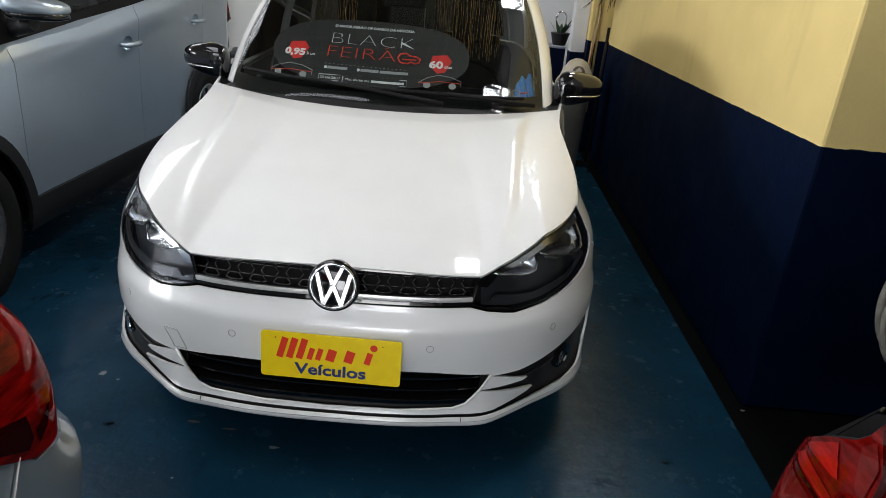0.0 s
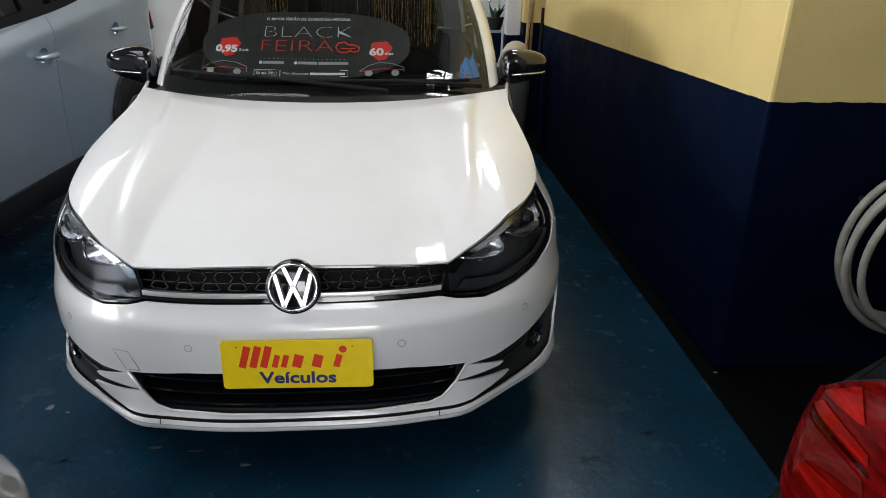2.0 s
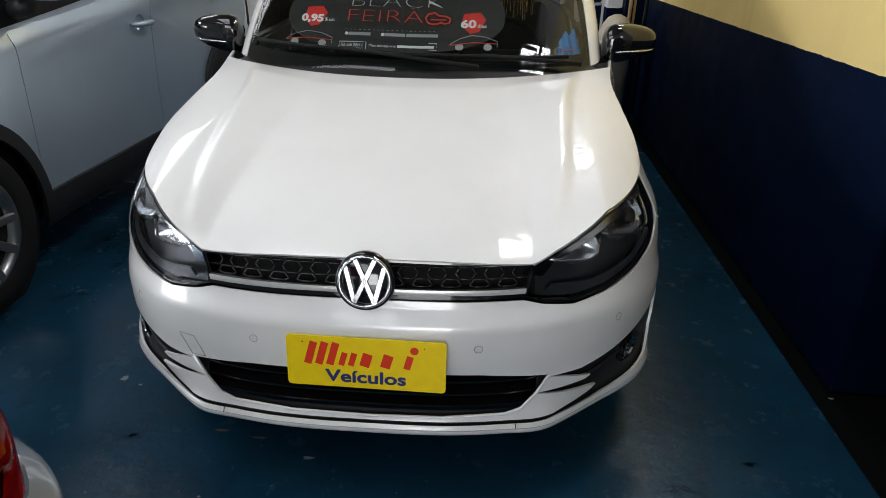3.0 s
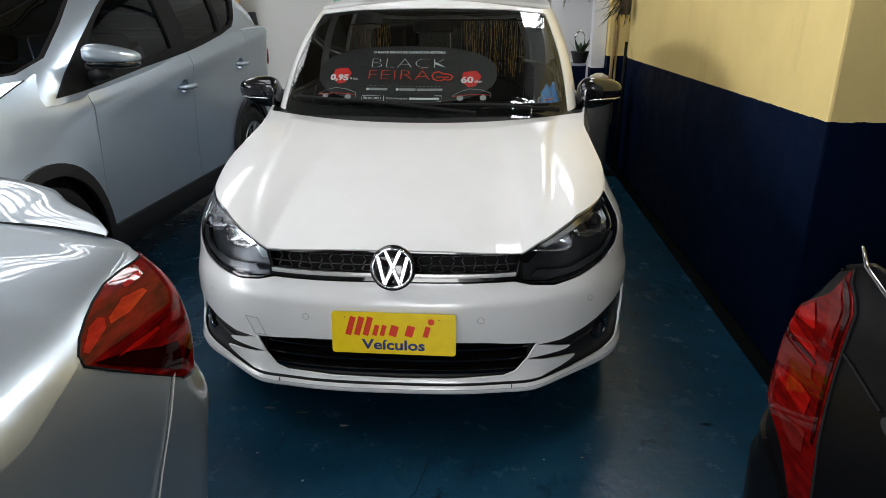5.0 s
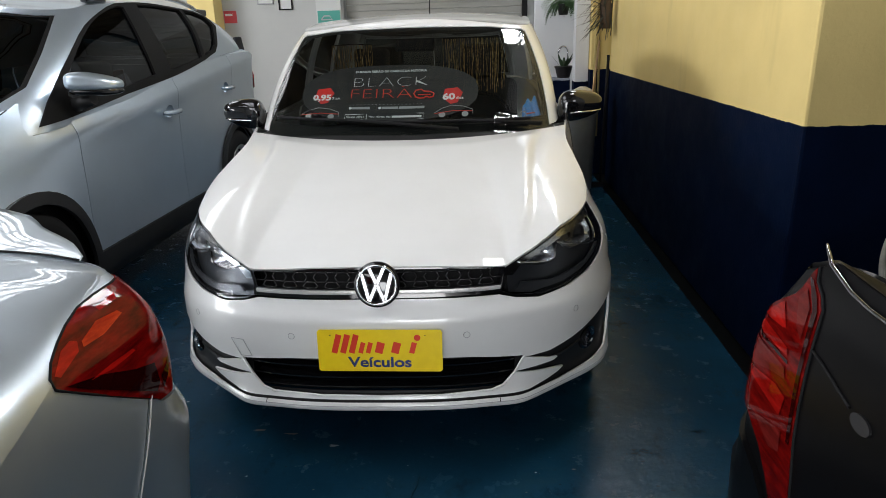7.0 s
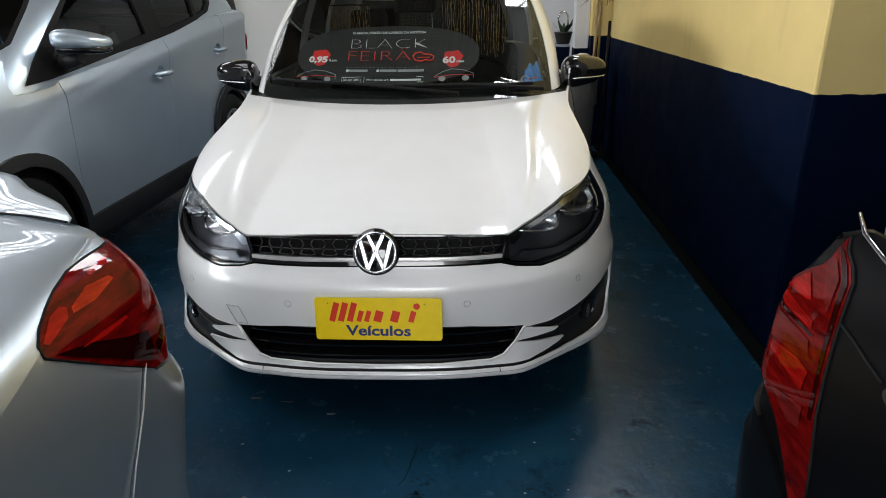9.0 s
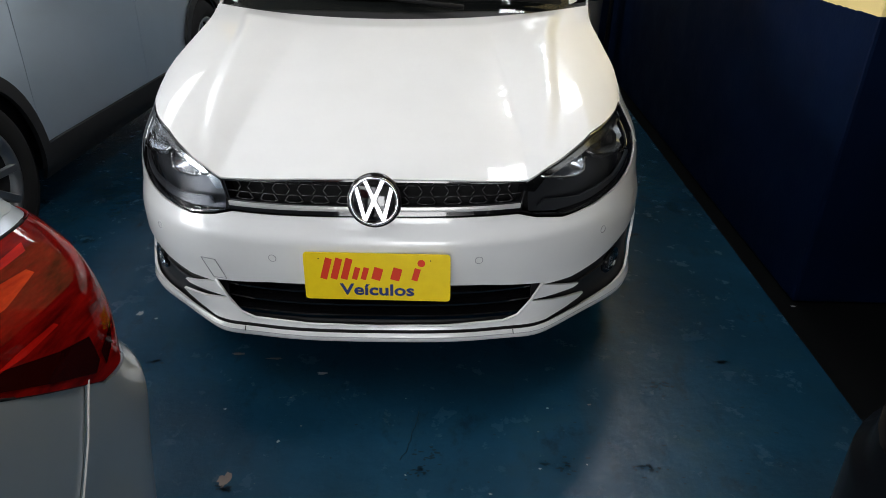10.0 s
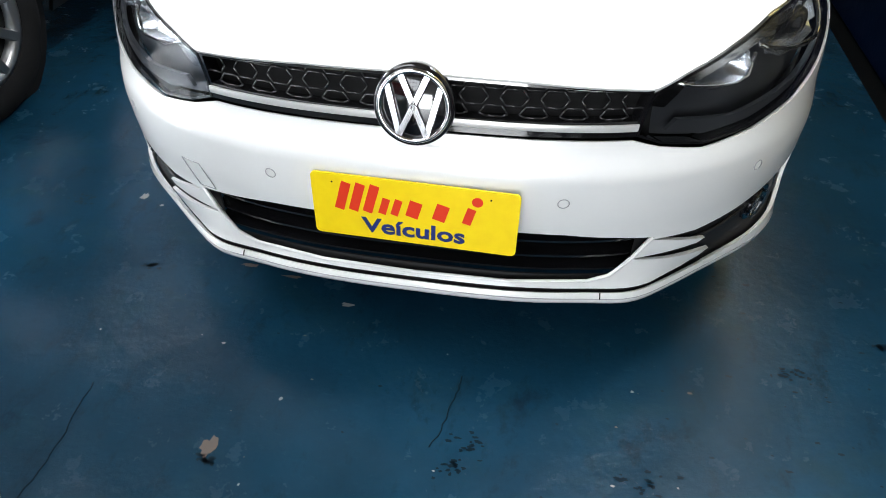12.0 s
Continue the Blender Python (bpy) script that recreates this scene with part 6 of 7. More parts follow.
black_spec = dict(
    wheel_r=0.31, wheels=(0.85, 3.36), arch=0.36, belt=[(0.9, 0.96), (1.4, 1.02), (2.3, 1.06), (3.3, 1.10), (3.7, 1.115)], joints=(1.2, 1.40, 2.35, 3.10, 3.66),
    wing_top=[(0.46, 0.82), (0.8, 0.91), (1.2, 1.0)], nose_top=0.76, handle_z=0.90, mirror=(0.95, 1.5, 1.04, 0.10),
    windows=[[(1.22, 0.05), (1.95, 0.05), (1.95, 0.90), (1.5, 0.90)], [(2.05, 0.05), (2.75, 0.06), (2.70, 0.88), (2.05, 0.90)], [(2.82, 0.07), (3.06, 0.10), (3.16, 0.30), (3.04, 0.82), (2.77, 0.87)]],
    tail_lamp=[(0.80, 0.860), (0.80, 0.920), (0.863, 0.962), (0.925, 0.998), (0.960, 1.024), (0.995, 1.048), (1.006, 1.062), (1.014, 1.084), (1.021, 1.096), (1.029, 1.080), (1.050, 1.068), (1.064, 1.052), (1.068, 1.009), (1.073, 0.968), (1.079, 0.920), (1.086, 0.870), (1.103, 0.800), (1.110, 0.720), (1.075, 0.715), (1.032, 0.775), (1.000, 0.806), (0.950, 0.832), (0.87, 0.845)],
    tail_top=[(0.992, 1.082), (0.95, 1.005), (0.9, 0.95), (0.8, 0.90), (0.4, 0.88), (0.0, 0.88)],
    bumper_joint=[(1.115, 0.712), (1.13, 0.58), (1.16, 0.5), (1.17, 0.30)], bumper_top=[(1.115, 0.712), (1.07, 0.706), (1.0, 0.755), (0.95, 0.775), (0.86, 0.785), (0.5, 0.785), (0.0005, 0.785)], bumper_out=0.008,
    lamp_out=lambda d, z: 0.004 + 0.014 * 0.2 * max(0.0, 1 - ((d - 0.90) / 0.18) ** 2) * max(0.0, 1 - ((z - 0.90) / 0.20) ** 2),
    lens=HATCH_LENS, lamp_marks=[([(1.016, 1.082), (1.026, 1.080), (1.046, 1.066), (1.060, 1.048), (1.064, 1.008), (1.069, 0.966), (1.076, 0.915), (1.083, 0.860), (1.075, 0.860), (1.068, 0.912), (1.060, 0.966), (1.054, 1.008), (1.050, 1.044), (1.038, 1.058)], RED_DARK, "lens_edge"),
                                  ([(0.928, 0.992), (0.978, 1.030), (1.003, 0.999), (0.994, 0.996)], HATCH_PANEL, "lens_chamber"),
                                  ([(0.916, 0.968), (0.937, 0.985), (1.022, 0.977), (1.027, 0.966)], HATCH_PANEL, "lens_chamber"),
                                  ([(0.910, 0.960), (0.916, 0.965), (1.032, 0.962), (1.033, 0.957)], RED_DARK, "lens_rib"),
                                  ([(0.912, 0.954), (1.028, 0.951), (1.037, 0.936), (0.993, 0.927), (0.931, 0.907)], HATCH_GREY, "lens_chamber"),
                                  ([(0.939, 0.893), (0.946, 0.907), (1.018, 0.918), (1.049, 0.914), (1.045, 0.882)], HATCH_PANEL, "lens_chamber"),
                                  ([(0.975, 0.845), (1.041, 0.862), (1.058, 0.866), (1.062, 0.834), (1.034, 0.824)], HATCH_GREY, "lens_chamber"),
                                  ([(1.008, 1.049), (1.021, 1.066), (1.042, 1.046), (1.045, 1.000), (1.026, 1.012)], HATCH_GREY, "lens_edge")])
black_car = saloon("black_car", "glossy black hatchback with tall red tail lamps", BLACK_CAR, BLACK_CABIN, BLACK_AT, 0.0, BLACK_PAINT, black_spec)
DARK_CHROME = material("dark_chrome", (0.30, 0.30, 0.31), 0.12, 1.0)
for sg in (-1, 1):
    part("window_trim", tube(bmesh.new(), [BLACK_CABIN(sg * q, t, 0.006) for q, t in ((1.2, 0.02), (2.0, 0.02), (2.75, 0.03), (3.0, 0.03))], 0.003, 8), DARK_CHROME, black_car)
    EB = BLACK_CAR.plan.end
    part("window_trim", tube(bmesh.new(), [BLACK_CAR(sg * (EB - d), z, 0.003) for d, z in ((1.6, 1.088), (1.3, 1.090), (1.15, 1.091), (1.106, 1.095), (1.080, 1.101), (1.045, 1.109), (1.015, 1.127))], [0.0032] * 6 + [0.002], 8), DARK_CHROME, black_car)
    part("body_seam", tube(bmesh.new(), [BLACK_CAR(sg * (EB - d), z, 0.0012) for d, z in ((1.073, 0.998), (1.10, 0.994), (1.122, 0.989), (1.15, 0.983), (1.176, 0.978))], 0.0022, 6), MATT_BLACK, black_car)
    part("oval_badge", sheet(lambda s, z: BLACK_CAR(sg * s, z, 0.003), ring(EB - 1.204, 0.973, 0.020, 0.010, 24), (), (0.006, 0.006), 0.004, flip=sg < 0), PLASTIC, black_car)

# ---- promotional banner behind the windscreen ----
def on_screen(a, b, out):
    """A place on the windscreen's inside, a metres across and b (0 to 1) up."""
    lo, hi = -1.0, 1.0
    for _ in range(24):
        mid = (lo + hi) / 2
        if FOX_CABIN(mid, b)[0] < a:
            lo = mid
        else:
            hi = mid
    return FOX_CABIN((lo + hi) / 2, b, out)


banner = thing("promotional_banner", "black oval promotional board with white and red lettering behind the windscreen", "sign", m=pose(-0.012, 0.018, 0, 0, 0, 1.2))
BX, BT = -0.092, 0.345
oval = []
for i in range(56):
    th = 2 * math.pi * i / 56
    c, s_ = math.cos(th), math.sin(th)
    oval.append((BX + 0.436 * math.copysign(abs(c) ** 0.75, c), BT + (0.245 if s_ > 0 else 0.235) * math.copysign(abs(s_) ** 0.85, s_)))
BOARD = material("banner_print", (0.012, 0.012, 0.013), 0.5)
base(BOARD, ramp(BOARD, cloud(BOARD, coords(BOARD, (1, 6, 9)), 5, 4), [(0.3, (0.006, 0.006, 0.0065)), (0.7, (0.020, 0.0195, 0.020))]))
part("board", sheet(lambda a, b: on_screen(a, b, -0.014), oval, (), (0.04, 0.03), 0.003), BOARD, banner)
LEN = 0.79


def lay(ob, x, t, out=-0.0125):
    """Moves flat lettering onto the banner with its middle at (x, t)."""
    for v in ob.data.vertices:
        v.co = on_screen(x + v.co.x, t + v.co.y / LEN, out + v.co.z)
    return ob


def banner_word(text, x0, x1, t, h, mat, thin=0.0, shear=0.0):
    return lay(words(text, h, mat, "banner_word", banner, width=x1 - x0, offset=thin, depth=0.0), (x0 + x1) / 2, t)


def banner_bar(x0, x1, t0, t1, mat, name="banner_bar", out=-0.0128):
    return part(name, sheet(lambda a, b: on_screen(a, b, out), [(x0, t0), (x1, t0), (x1, t1), (x0, t1)], (), (0.05, 0.05), 0), mat, banner)


def banner_line(pts, w, mat, name="banner_line"):
    return part(name, tube(bmesh.new(), [on_screen(a, b, -0.0125) for a, b in pts], w, 5), mat, banner)


NEON = material("red_orange_print", (0.85, 0.06, 0.03), 0.5)
banner_word("O MAIOR FEIRÃO DE CARROS DA HISTÓRIA", -0.266, 0.092, 0.530, 0.0155, WHITE_PRINT, 0.0006)
banner_word("BLACK", -0.267, 0.097, 0.431, 0.068, WHITE_PRINT, -0.0035)
banner_word("FEIRÃ", -0.277, 0.020, 0.330, 0.066, NEON, -0.003)
loop = [(0.045, 0.30), (0.035, 0.33), (0.045, 0.355), (0.070, 0.362), (0.085, 0.345), (0.115, 0.340), (0.131, 0.325), (0.128, 0.300), (0.110, 0.292), (0.095, 0.302), (0.080, 0.290), (0.060, 0.290), (0.045, 0.30)]
banner_line(loop, 0.0032, NEON)
banner_line([(0.055, 0.318), (0.115, 0.318)], 0.0022, NEON)
for cx, ct in ((-0.412, 0.325), (0.218, 0.305)):
    part("red_hexagon", sheet(lambda a, b: on_screen(a, b, -0.0134), [(cx + dx, ct + dt) for dx, dt in ((-0.035, 0.055), (0.028, 0.066), (0.052, 0.02), (0.026, -0.06), (-0.008, -0.072), (-0.045, -0.02))], (), (0.05, 0.05), 0), material("red_hexagon_print", (0.62, 0.02, 0.015), 0.5), banner)
banner_word("0,95", -0.465, -0.372, 0.305, 0.036, WHITE_PRINT, 0.0022)
banner_word("% a.m.", -0.366, -0.325, 0.300, 0.016, WHITE_PRINT, 0.0004)
banner_word("60", 0.172, 0.232, 0.292, 0.038, WHITE_PRINT, 0.0022)
banner_word("dias", 0.236, 0.272, 0.281, 0.016, WHITE_PRINT, 0.0004)
for i in range(40):
    if i % 2 == 0:
        x = -0.277 + 0.365 * i / 40
        banner_bar(x, x + 0.0065, 0.2415, 0.2445, GREY_PRINT, "dotted_rule")
for x0, x1 in ((-0.262, -0.175), (-0.118, -0.04), (-0.035, 0.088)):
    banner_bar(x0, x1, 0.207, 0.226, GREY_PRINT)
for x in (-0.270, -0.127):
    part("round_mark", sheet(lambda a, b: on_screen(a, b, -0.0128), ring(x, 0.2165, 0.007, 0.0105, 12), (), (0.02, 0.02), 0), WHITE_PRINT, banner)
box_pts = [(-0.293, 0.124), (0.086, 0.128), (0.086, 0.168), (-0.293, 0.164), (-0.293, 0.124)]
banner_line(box_pts, 0.0016, WHITE_PRINT)
banner_line([(-0.188, 0.125), (-0.188, 0.165)], 0.0014, WHITE_PRINT)
banner_word("Só até 28/11", -0.284, -0.200, 0.145, 0.014, WHITE_PRINT, 0.0003)
banner_word("Mais ofertas em:", -0.176, -0.072, 0.146, 0.013, WHITE_PRINT)
banner_bar(-0.066, 0.076, 0.139, 0.154, WHITE_PRINT)
for x0, x1 in ((-0.515, -0.325), (0.135, 0.315)):
    w = x1 - x0
    banner_line([(x0, 0.165), (x0 + 0.2 * w, 0.20), (x0 + 0.45 * w, 0.222), (x0 + 0.75 * w, 0.212), (x1, 0.185), (x1, 0.15)], 0.0016, GREY_PRINT)
    banner_line([(x0, 0.160), (x0 + 0.5 * w, 0.178), (x1, 0.170)], 0.0016, NEON)
    for k in (0.2, 0.8):
        part("round_mark", sheet(lambda a, b: on_screen(a, b, -0.0128), ring(x0 + k * w, 0.15, 0.016, 0.021, 12), (), (0.02, 0.02), 0), GREY_PRINT, banner)
tag = thing("round_sticker", "small round grey and red sticker on the windscreen", "sticker", m=pose(-0.012, 0.018, 0, 0, 0, 1.2))
part("sticker_ring", tube(bmesh.new(), [on_screen(0.552 + 0.017 * math.cos(a), 0.112 + 0.024 * math.sin(a), -0.006) for a in np.linspace(0, 2 * math.pi, 21)], 0.0022, 5), GREY_PRINT, tag)
part("sticker_bar", tube(bmesh.new(), [on_screen(0.570, 0.112, -0.006), on_screen(0.612, 0.118, -0.006)], 0.003, 5), material("dull_red_print", (0.35, 0.06, 0.04), 0.5), tag)
# bright blue rippled sheet behind the windscreen's lower right corner
BRIGHT_BLUE = material("bright_blue_sheet", (0.03, 0.22, 0.55), 0.6)
bm = sheet(lambda a, b: (0.60 + 0.055 * a - 0.03 * b, 1.242 + 0.065 * a + 0.12 * b, 0.985 + 0.12 * b + 0.012 * math.sin(9 * a)), [(-1, 0), (1, 0), (1, 1), (-0.2, 0.9), (-0.8, 0.4)], (), (0.1, 0.1), 0.004)
tagged(part("blue_sheet", bm, BRIGHT_BLUE), "bright blue sheet on the dashboard edge", "cloth").matrix_basis = pose(-0.012, 0.018, 0, 0, 0, 1.2)

# ---- along the right-hand wall ----
GREY_HOSE = material("grey_hose_rubber", (0.34, 0.32, 0.28), 0.5)
base(GREY_HOSE, ramp(GREY_HOSE, cloud(GREY_HOSE, coords(GREY_HOSE), 14, 4), [(0.3, (0.24, 0.225, 0.195)), (0.7, (0.40, 0.38, 0.34))]))
hose = thing("coiled_hose", "pale grey rubber hose coiled on a wall holder", "hose")
HX, HZ = 2.125, 0.555
for k, (r, dy, dx, dz) in enumerate(((0.300, 0.575, 0.012, 0.006), (0.302, 0.548, -0.004, 0.016), (0.296, 0.522, 0.008, 0.0), (0.304, 0.495, -0.008, -0.012), (0.290, 0.468, 0.022, -0.016))):
    bm = tube(bmesh.new(), [(HX + dx + (r + 0.004 * math.sin(3 * a + k)) * math.cos(a), dy + 0.006 * math.sin(2 * a + k), HZ + dz + (r + 0.004 * math.cos(2 * a)) * math.sin(a)) for a in np.linspace(0, 2 * math.pi, 57)], 0.0135, 10, cap=False)
    part("hose_turn", bm, GREY_HOSE, hose)
for a in (0.6, 2.5):
    bm = tube(bmesh.new(), [(HX + 0.26 * math.cos(a), 0.65, HZ + 0.26 * math.sin(a)), (HX + 0.26 * math.cos(a), 0.45, HZ + 0.26 * math.sin(a)), (HX + 0.30 * math.cos(a), 0.435, HZ + 0.31 * math.sin(a))], 0.010, 8)
    part("holder", bm, STEEL, hose)

BIN = material("grey_bin_plastic", (0.30, 0.30, 0.29), 0.4)
base(BIN, ramp(BIN, cloud(BIN, coords(BIN), 6, 5), [(0.3, (0.24, 0.24, 0.23)), (0.7, (0.34, 0.34, 0.33))]))
dustbin = thing("dustbin", "grey plastic dustbin with a domed cream lid", "bin", m=pose(1.205, 4.215, 0))
part("bin_body", lathe(bmesh.new(), [(0.105, 0.0), (0.112, 0.006), (0.135, 0.70), (0.146, 0.705), (0.146, 0.725), (0.13, 0.725)], 32), BIN, dustbin)
LID = material("cream_bin_lid", (0.52, 0.47, 0.38), 0.4)
part("bin_lid", lathe(bmesh.new(), [(0.150, 0.715), (0.152, 0.735), (0.146, 0.775), (0.120, 0.850), (0.075, 0.915), (0.03, 0.938), (0.0, 0.940)], 32), LID, dustbin)
part("lid_flap", lathe(bmesh.new(), [(0.052, -0.004), (0.052, 0.004), (0.0, 0.006)], 20, Matrix.Translation((0.0, -0.116, 0.84)) @ pose(0, 0, 0, 62, 0, 0)), material("dark_flap", (0.10, 0.09, 0.08), 0.5), dustbin)

pole = thing("squeegee", "dark floor squeegee leaning on the wall", "squeegee")
part("handle", tube(bmesh.new(), [(1.405, 4.259, 0.03), (1.448, 4.368, 1.20)], 0.013, 10), MATT_BLACK, pole)
part("head", slab(1.30, 1.45, 4.242, 4.275, 0.0, 0.05, bevel=0.008), MATT_BLACK, pole)
broom = thing("broom", "wooden-handled broom leaning in the corner", "broom")
part("handle", tube(bmesh.new(), [(1.27, 4.434, 0.12), (1.425, 4.761, 1.33)], 0.011, 10), material("broom_wood", (0.32, 0.20, 0.10), 0.5), broom)
part("bristles", tube(bmesh.new(), [(1.262, 4.412, 0.0), (1.27, 4.434, 0.13)], [0.06, 0.03], 10), material("straw", (0.35, 0.24, 0.09), 0.9), broom)

# far corner: piers, low wall, pipes
single("pier", slab(1.365, 1.62, 4.859, 5.132, 0, H, bevel=0.006), WALL, "yellow plaster pier with navy foot", "wall", "structure")
single("column", slab(1.225, 1.362, 4.969, 5.154, 0, H, bevel=0.008), WALL_WHITE, "white column with navy foot", "column", "structure")
single("low_wall", slab(0.2, 1.224, 5.296, 5.569, 0, 0.945, bevel=0.008), two_tone("navy_ledge_plaster", (0.0026, 0.0068, 0.024), (0.30, 0.32, 0.38), 0.925), "navy painted low wall with a ledge", "wall", "structure")
single("wall_ward", slab(0.92, 2.5, 6.388, 6.552, 0, 2.2), plaster("white_plaster", (0.74, 0.75, 0.77)), "white plaster wall behind the ledge", "wall", "structure")
for x, y, r in ((1.402, 4.805, 0.016), (1.440, 4.816, 0.012)):
    part("pipe", tube(bmesh.new(), [(x, y, 0.4), (x, y, H)], r, 12), plaster("yellow_pipe_paint", (0.66, 0.50, 0.20)), )["kind"] = "structure"

TERRA = material("dark_planter_plastic", (0.018, 0.016, 0.015), 0.5)
SOIL = material("soil", (0.03, 0.02, 0.013), 0.95)
LEAF = material("dark_leaf", (0.035, 0.085, 0.025), 0.45)
base(LEAF, ramp(LEAF, cloud(LEAF, coords(LEAF), 12, 4), [(0.3, (0.012, 0.028, 0.012)), (0.7, (0.03, 0.06, 0.022))]))
FERN = material("fern_leaf", (0.07, 0.17, 0.05), 0.5)
base(FERN, ramp(FERN, cloud(FERN, coords(FERN), 15, 4), [(0.3, (0.025, 0.065, 0.02)), (0.7, (0.065, 0.145, 0.045))]))
GREY_LEAF = material("grey_green_leaf", (0.035, 0.036, 0.024), 0.6)
BARK = material("bark", (0.085, 0.055, 0.035), 0.9)
bump(BARK, cloud(BARK, coords(BARK, (1, 1, 0.2)), 60, 5), 0.8, 0.01)


def blade(bm, root, way, length, width, droop=0.3, fold=0.2, n=6):
    """One leaf: a tapering, folded, drooping strip with thickness to its midrib."""
    root, way = Vector(root), Vector(way).normalized()
    side = way.cross(Vector((0, 0, 1)))
    side = side.normalized() if side.length > 0.05 else Vector((1, 0, 0))
    p, rows = root.copy(), []
    for i in range(n + 1):
        q = i / n
        w = width * max(0.04, math.sin(math.pi * min(0.98, 0.12 + 0.86 * q)))
        up = side.cross(way).normalized()
        rows.append([bm.verts.new(p - side * w), bm.verts.new(p - up * w * fold), bm.verts.new(p + side * w)])
        way = (way + Vector((0, 0, -droop / n))).normalized()
        p = p + way * (length / n)
    for a, b in zip(rows, rows[1:]):
        for k in (0, 1):
            bm.faces.new((a[k], a[k + 1], b[k + 1], b[k])).smooth = True


rng = random.Random(4)
pot = thing("potted_plant", "small upright plant in a dark bowl on the ledge", "plant", m=pose(1.165, 5.416, 0.945))
part("bowl", lathe(bmesh.new(), [(0.060, 0.0), (0.066, 0.004), (0.092, 0.105), (0.098, 0.110), (0.098, 0.122), (0.088, 0.122), (0.080, 0.100), (0.0, 0.098)], 28), TERRA, pot)
part("soil", lathe(bmesh.new(), [(0.082, 0.096), (0.06, 0.106), (0.0, 0.108)], 20), SOIL, pot)
bm = bmesh.new()
for i in range(13):
    a = rng.uniform(0, 6.28)
    blade(bm, (0.03 * math.cos(a), 0.03 * math.sin(a), 0.10), (0.5 * math.cos(a), 0.5 * math.sin(a), rng.uniform(0.8, 1.6)), rng.uniform(0.10, 0.19), 0.017, 0.45)
part("leaves", bm, LEAF, pot)
tap = thing("tap", "chrome gooseneck tap above the ledge", "tap", m=pose(1.20, 5.526, 0.945))
part("spout", tube(bmesh.new(), [(0.02, 0, 0.0), (0.02, 0, 0.26)] + [(0.02 - 0.05 + 0.05 * math.cos(a), 0, 0.26 + 0.06 * math.sin(a)) for a in np.linspace(0.3, 2.7, 9)] + [(-0.085, 0, 0.25)], 0.009, 8), CHROME, tap)
part("tap_foot", lathe(bmesh.new(), [(0.022, 0.0), (0.022, 0.03), (0.012, 0.045), (0.0, 0.045)], 16, Matrix.Translation((0.02, 0, 0))), CHROME, tap)
fern = thing("hanging_fern", "bright green fern hanging from the white wall", "plant", m=pose(1.235, 6.224, 1.62))
bm = bmesh.new()
for i in range(44):
    a = rng.uniform(0, 6.28)
    reach = rng.uniform(0.5, 1.0)
    d = Vector((math.cos(a) * reach, math.sin(a) * 0.5 * reach - 0.2, rng.uniform(0.0, 0.9))).normalized()
    p = Vector((0, 0, 0.12))
    L = rng.uniform(0.18, 0.34)
    for j in range(14):
        d = (d + Vector((0, 0, -0.19))).normalized()
        p = p + d * L / 14
        sd = d.cross(Vector((0, 0, 1)))
        sd = sd.normalized() if sd.length > 0.05 else Vector((1, 0, 0))
        for k in (-1, 1):
            blade(bm, p, sd * k + d * 0.5, 0.045 * (1.2 - j / 14), 0.008, 0.5, n=3)
part("fronds", bm, FERN, fern)
part("pot", lathe(bmesh.new(), [(0.05, -0.02), (0.075, 0.09), (0.078, 0.10), (0.0, 0.098)], 20), TERRA, fern)
part("hanger", tube(bmesh.new(), [(0, 0, 0.09), (0, 0.05, 0.6), (0, 0.14, 0.62)], 0.004, 6), STEEL, fern)
orchid = thing("wall_orchid", "dry spiky air plant tied to a bark log on the wall", "plant", m=pose(1.41, 4.39, 1.60))
bm = tube(bmesh.new(), [(0.0, 0, -0.17), (0.004, 0, -0.08), (-0.004, 0, 0.05), (0.0, 0, 0.20), (0.003, 0, 0.3)], [0.045, 0.052, 0.048, 0.043, 0.035], 14)
part("log", bm, BARK, orchid)
bm = bmesh.new()
for i in range(60):
    z = rng.uniform(-0.14, 0.30)
    a = rng.uniform(math.pi * 0.65, math.pi * 1.45)
    blade(bm, (0.035 * math.cos(a), 0.035 * math.sin(a), z), (math.cos(a), 0.5 * math.sin(a), rng.uniform(-0.7, 0.5)), rng.uniform(0.12, 0.30), 0.011, 0.45, n=5)
part("leaves", bm, GREY_LEAF, orchid)
bm = bmesh.new()
for i in range(26):
    a = rng.uniform(0, 6.28)
    z = rng.uniform(-0.14, 0.22)
    tube(bm, [(0.05 * math.cos(a), 0.05 * math.sin(a), z), (0.058 * math.cos(a + 0.1), 0.058 * math.sin(a + 0.1), z - 0.07), (0.05 * math.cos(a + 0.2), 0.05 * math.sin(a + 0.2), z - 0.14)], 0.003, 4)
part("roots", bm, GREY_LEAF, orchid)
part("wall_tie", tube(bmesh.new(), [(0, 0, 0.24), (0.06, 0.0, 0.25)], 0.004, 6), STEEL, orchid)

# ---- back of the hall ----
single("wall_pier", slab(-2.07, -1.71, 7.775, 7.972, 0, H, bevel=0.006), PALE_WALL, "pale plaster pier on the back wall", "wall", "structure")
bm = bmesh.new()
for i in range(38):
    box(bm, -1.66, 0.84, 7.901, 7.922, 0.02 + i * 0.084, 0.02 + i * 0.084 + 0.080, bevel=0.004, seg=1)
single("door_2", bm, plaster("beige_shutter_paint", (0.30, 0.29, 0.26)), "closed beige slatted roller shutter", "door", "structure")
single("trim", slab(0.84, 0.915, 7.841, 7.961, 0, H), MATT_BLACK, "dark gap beside the shutter", "trim", "structure")
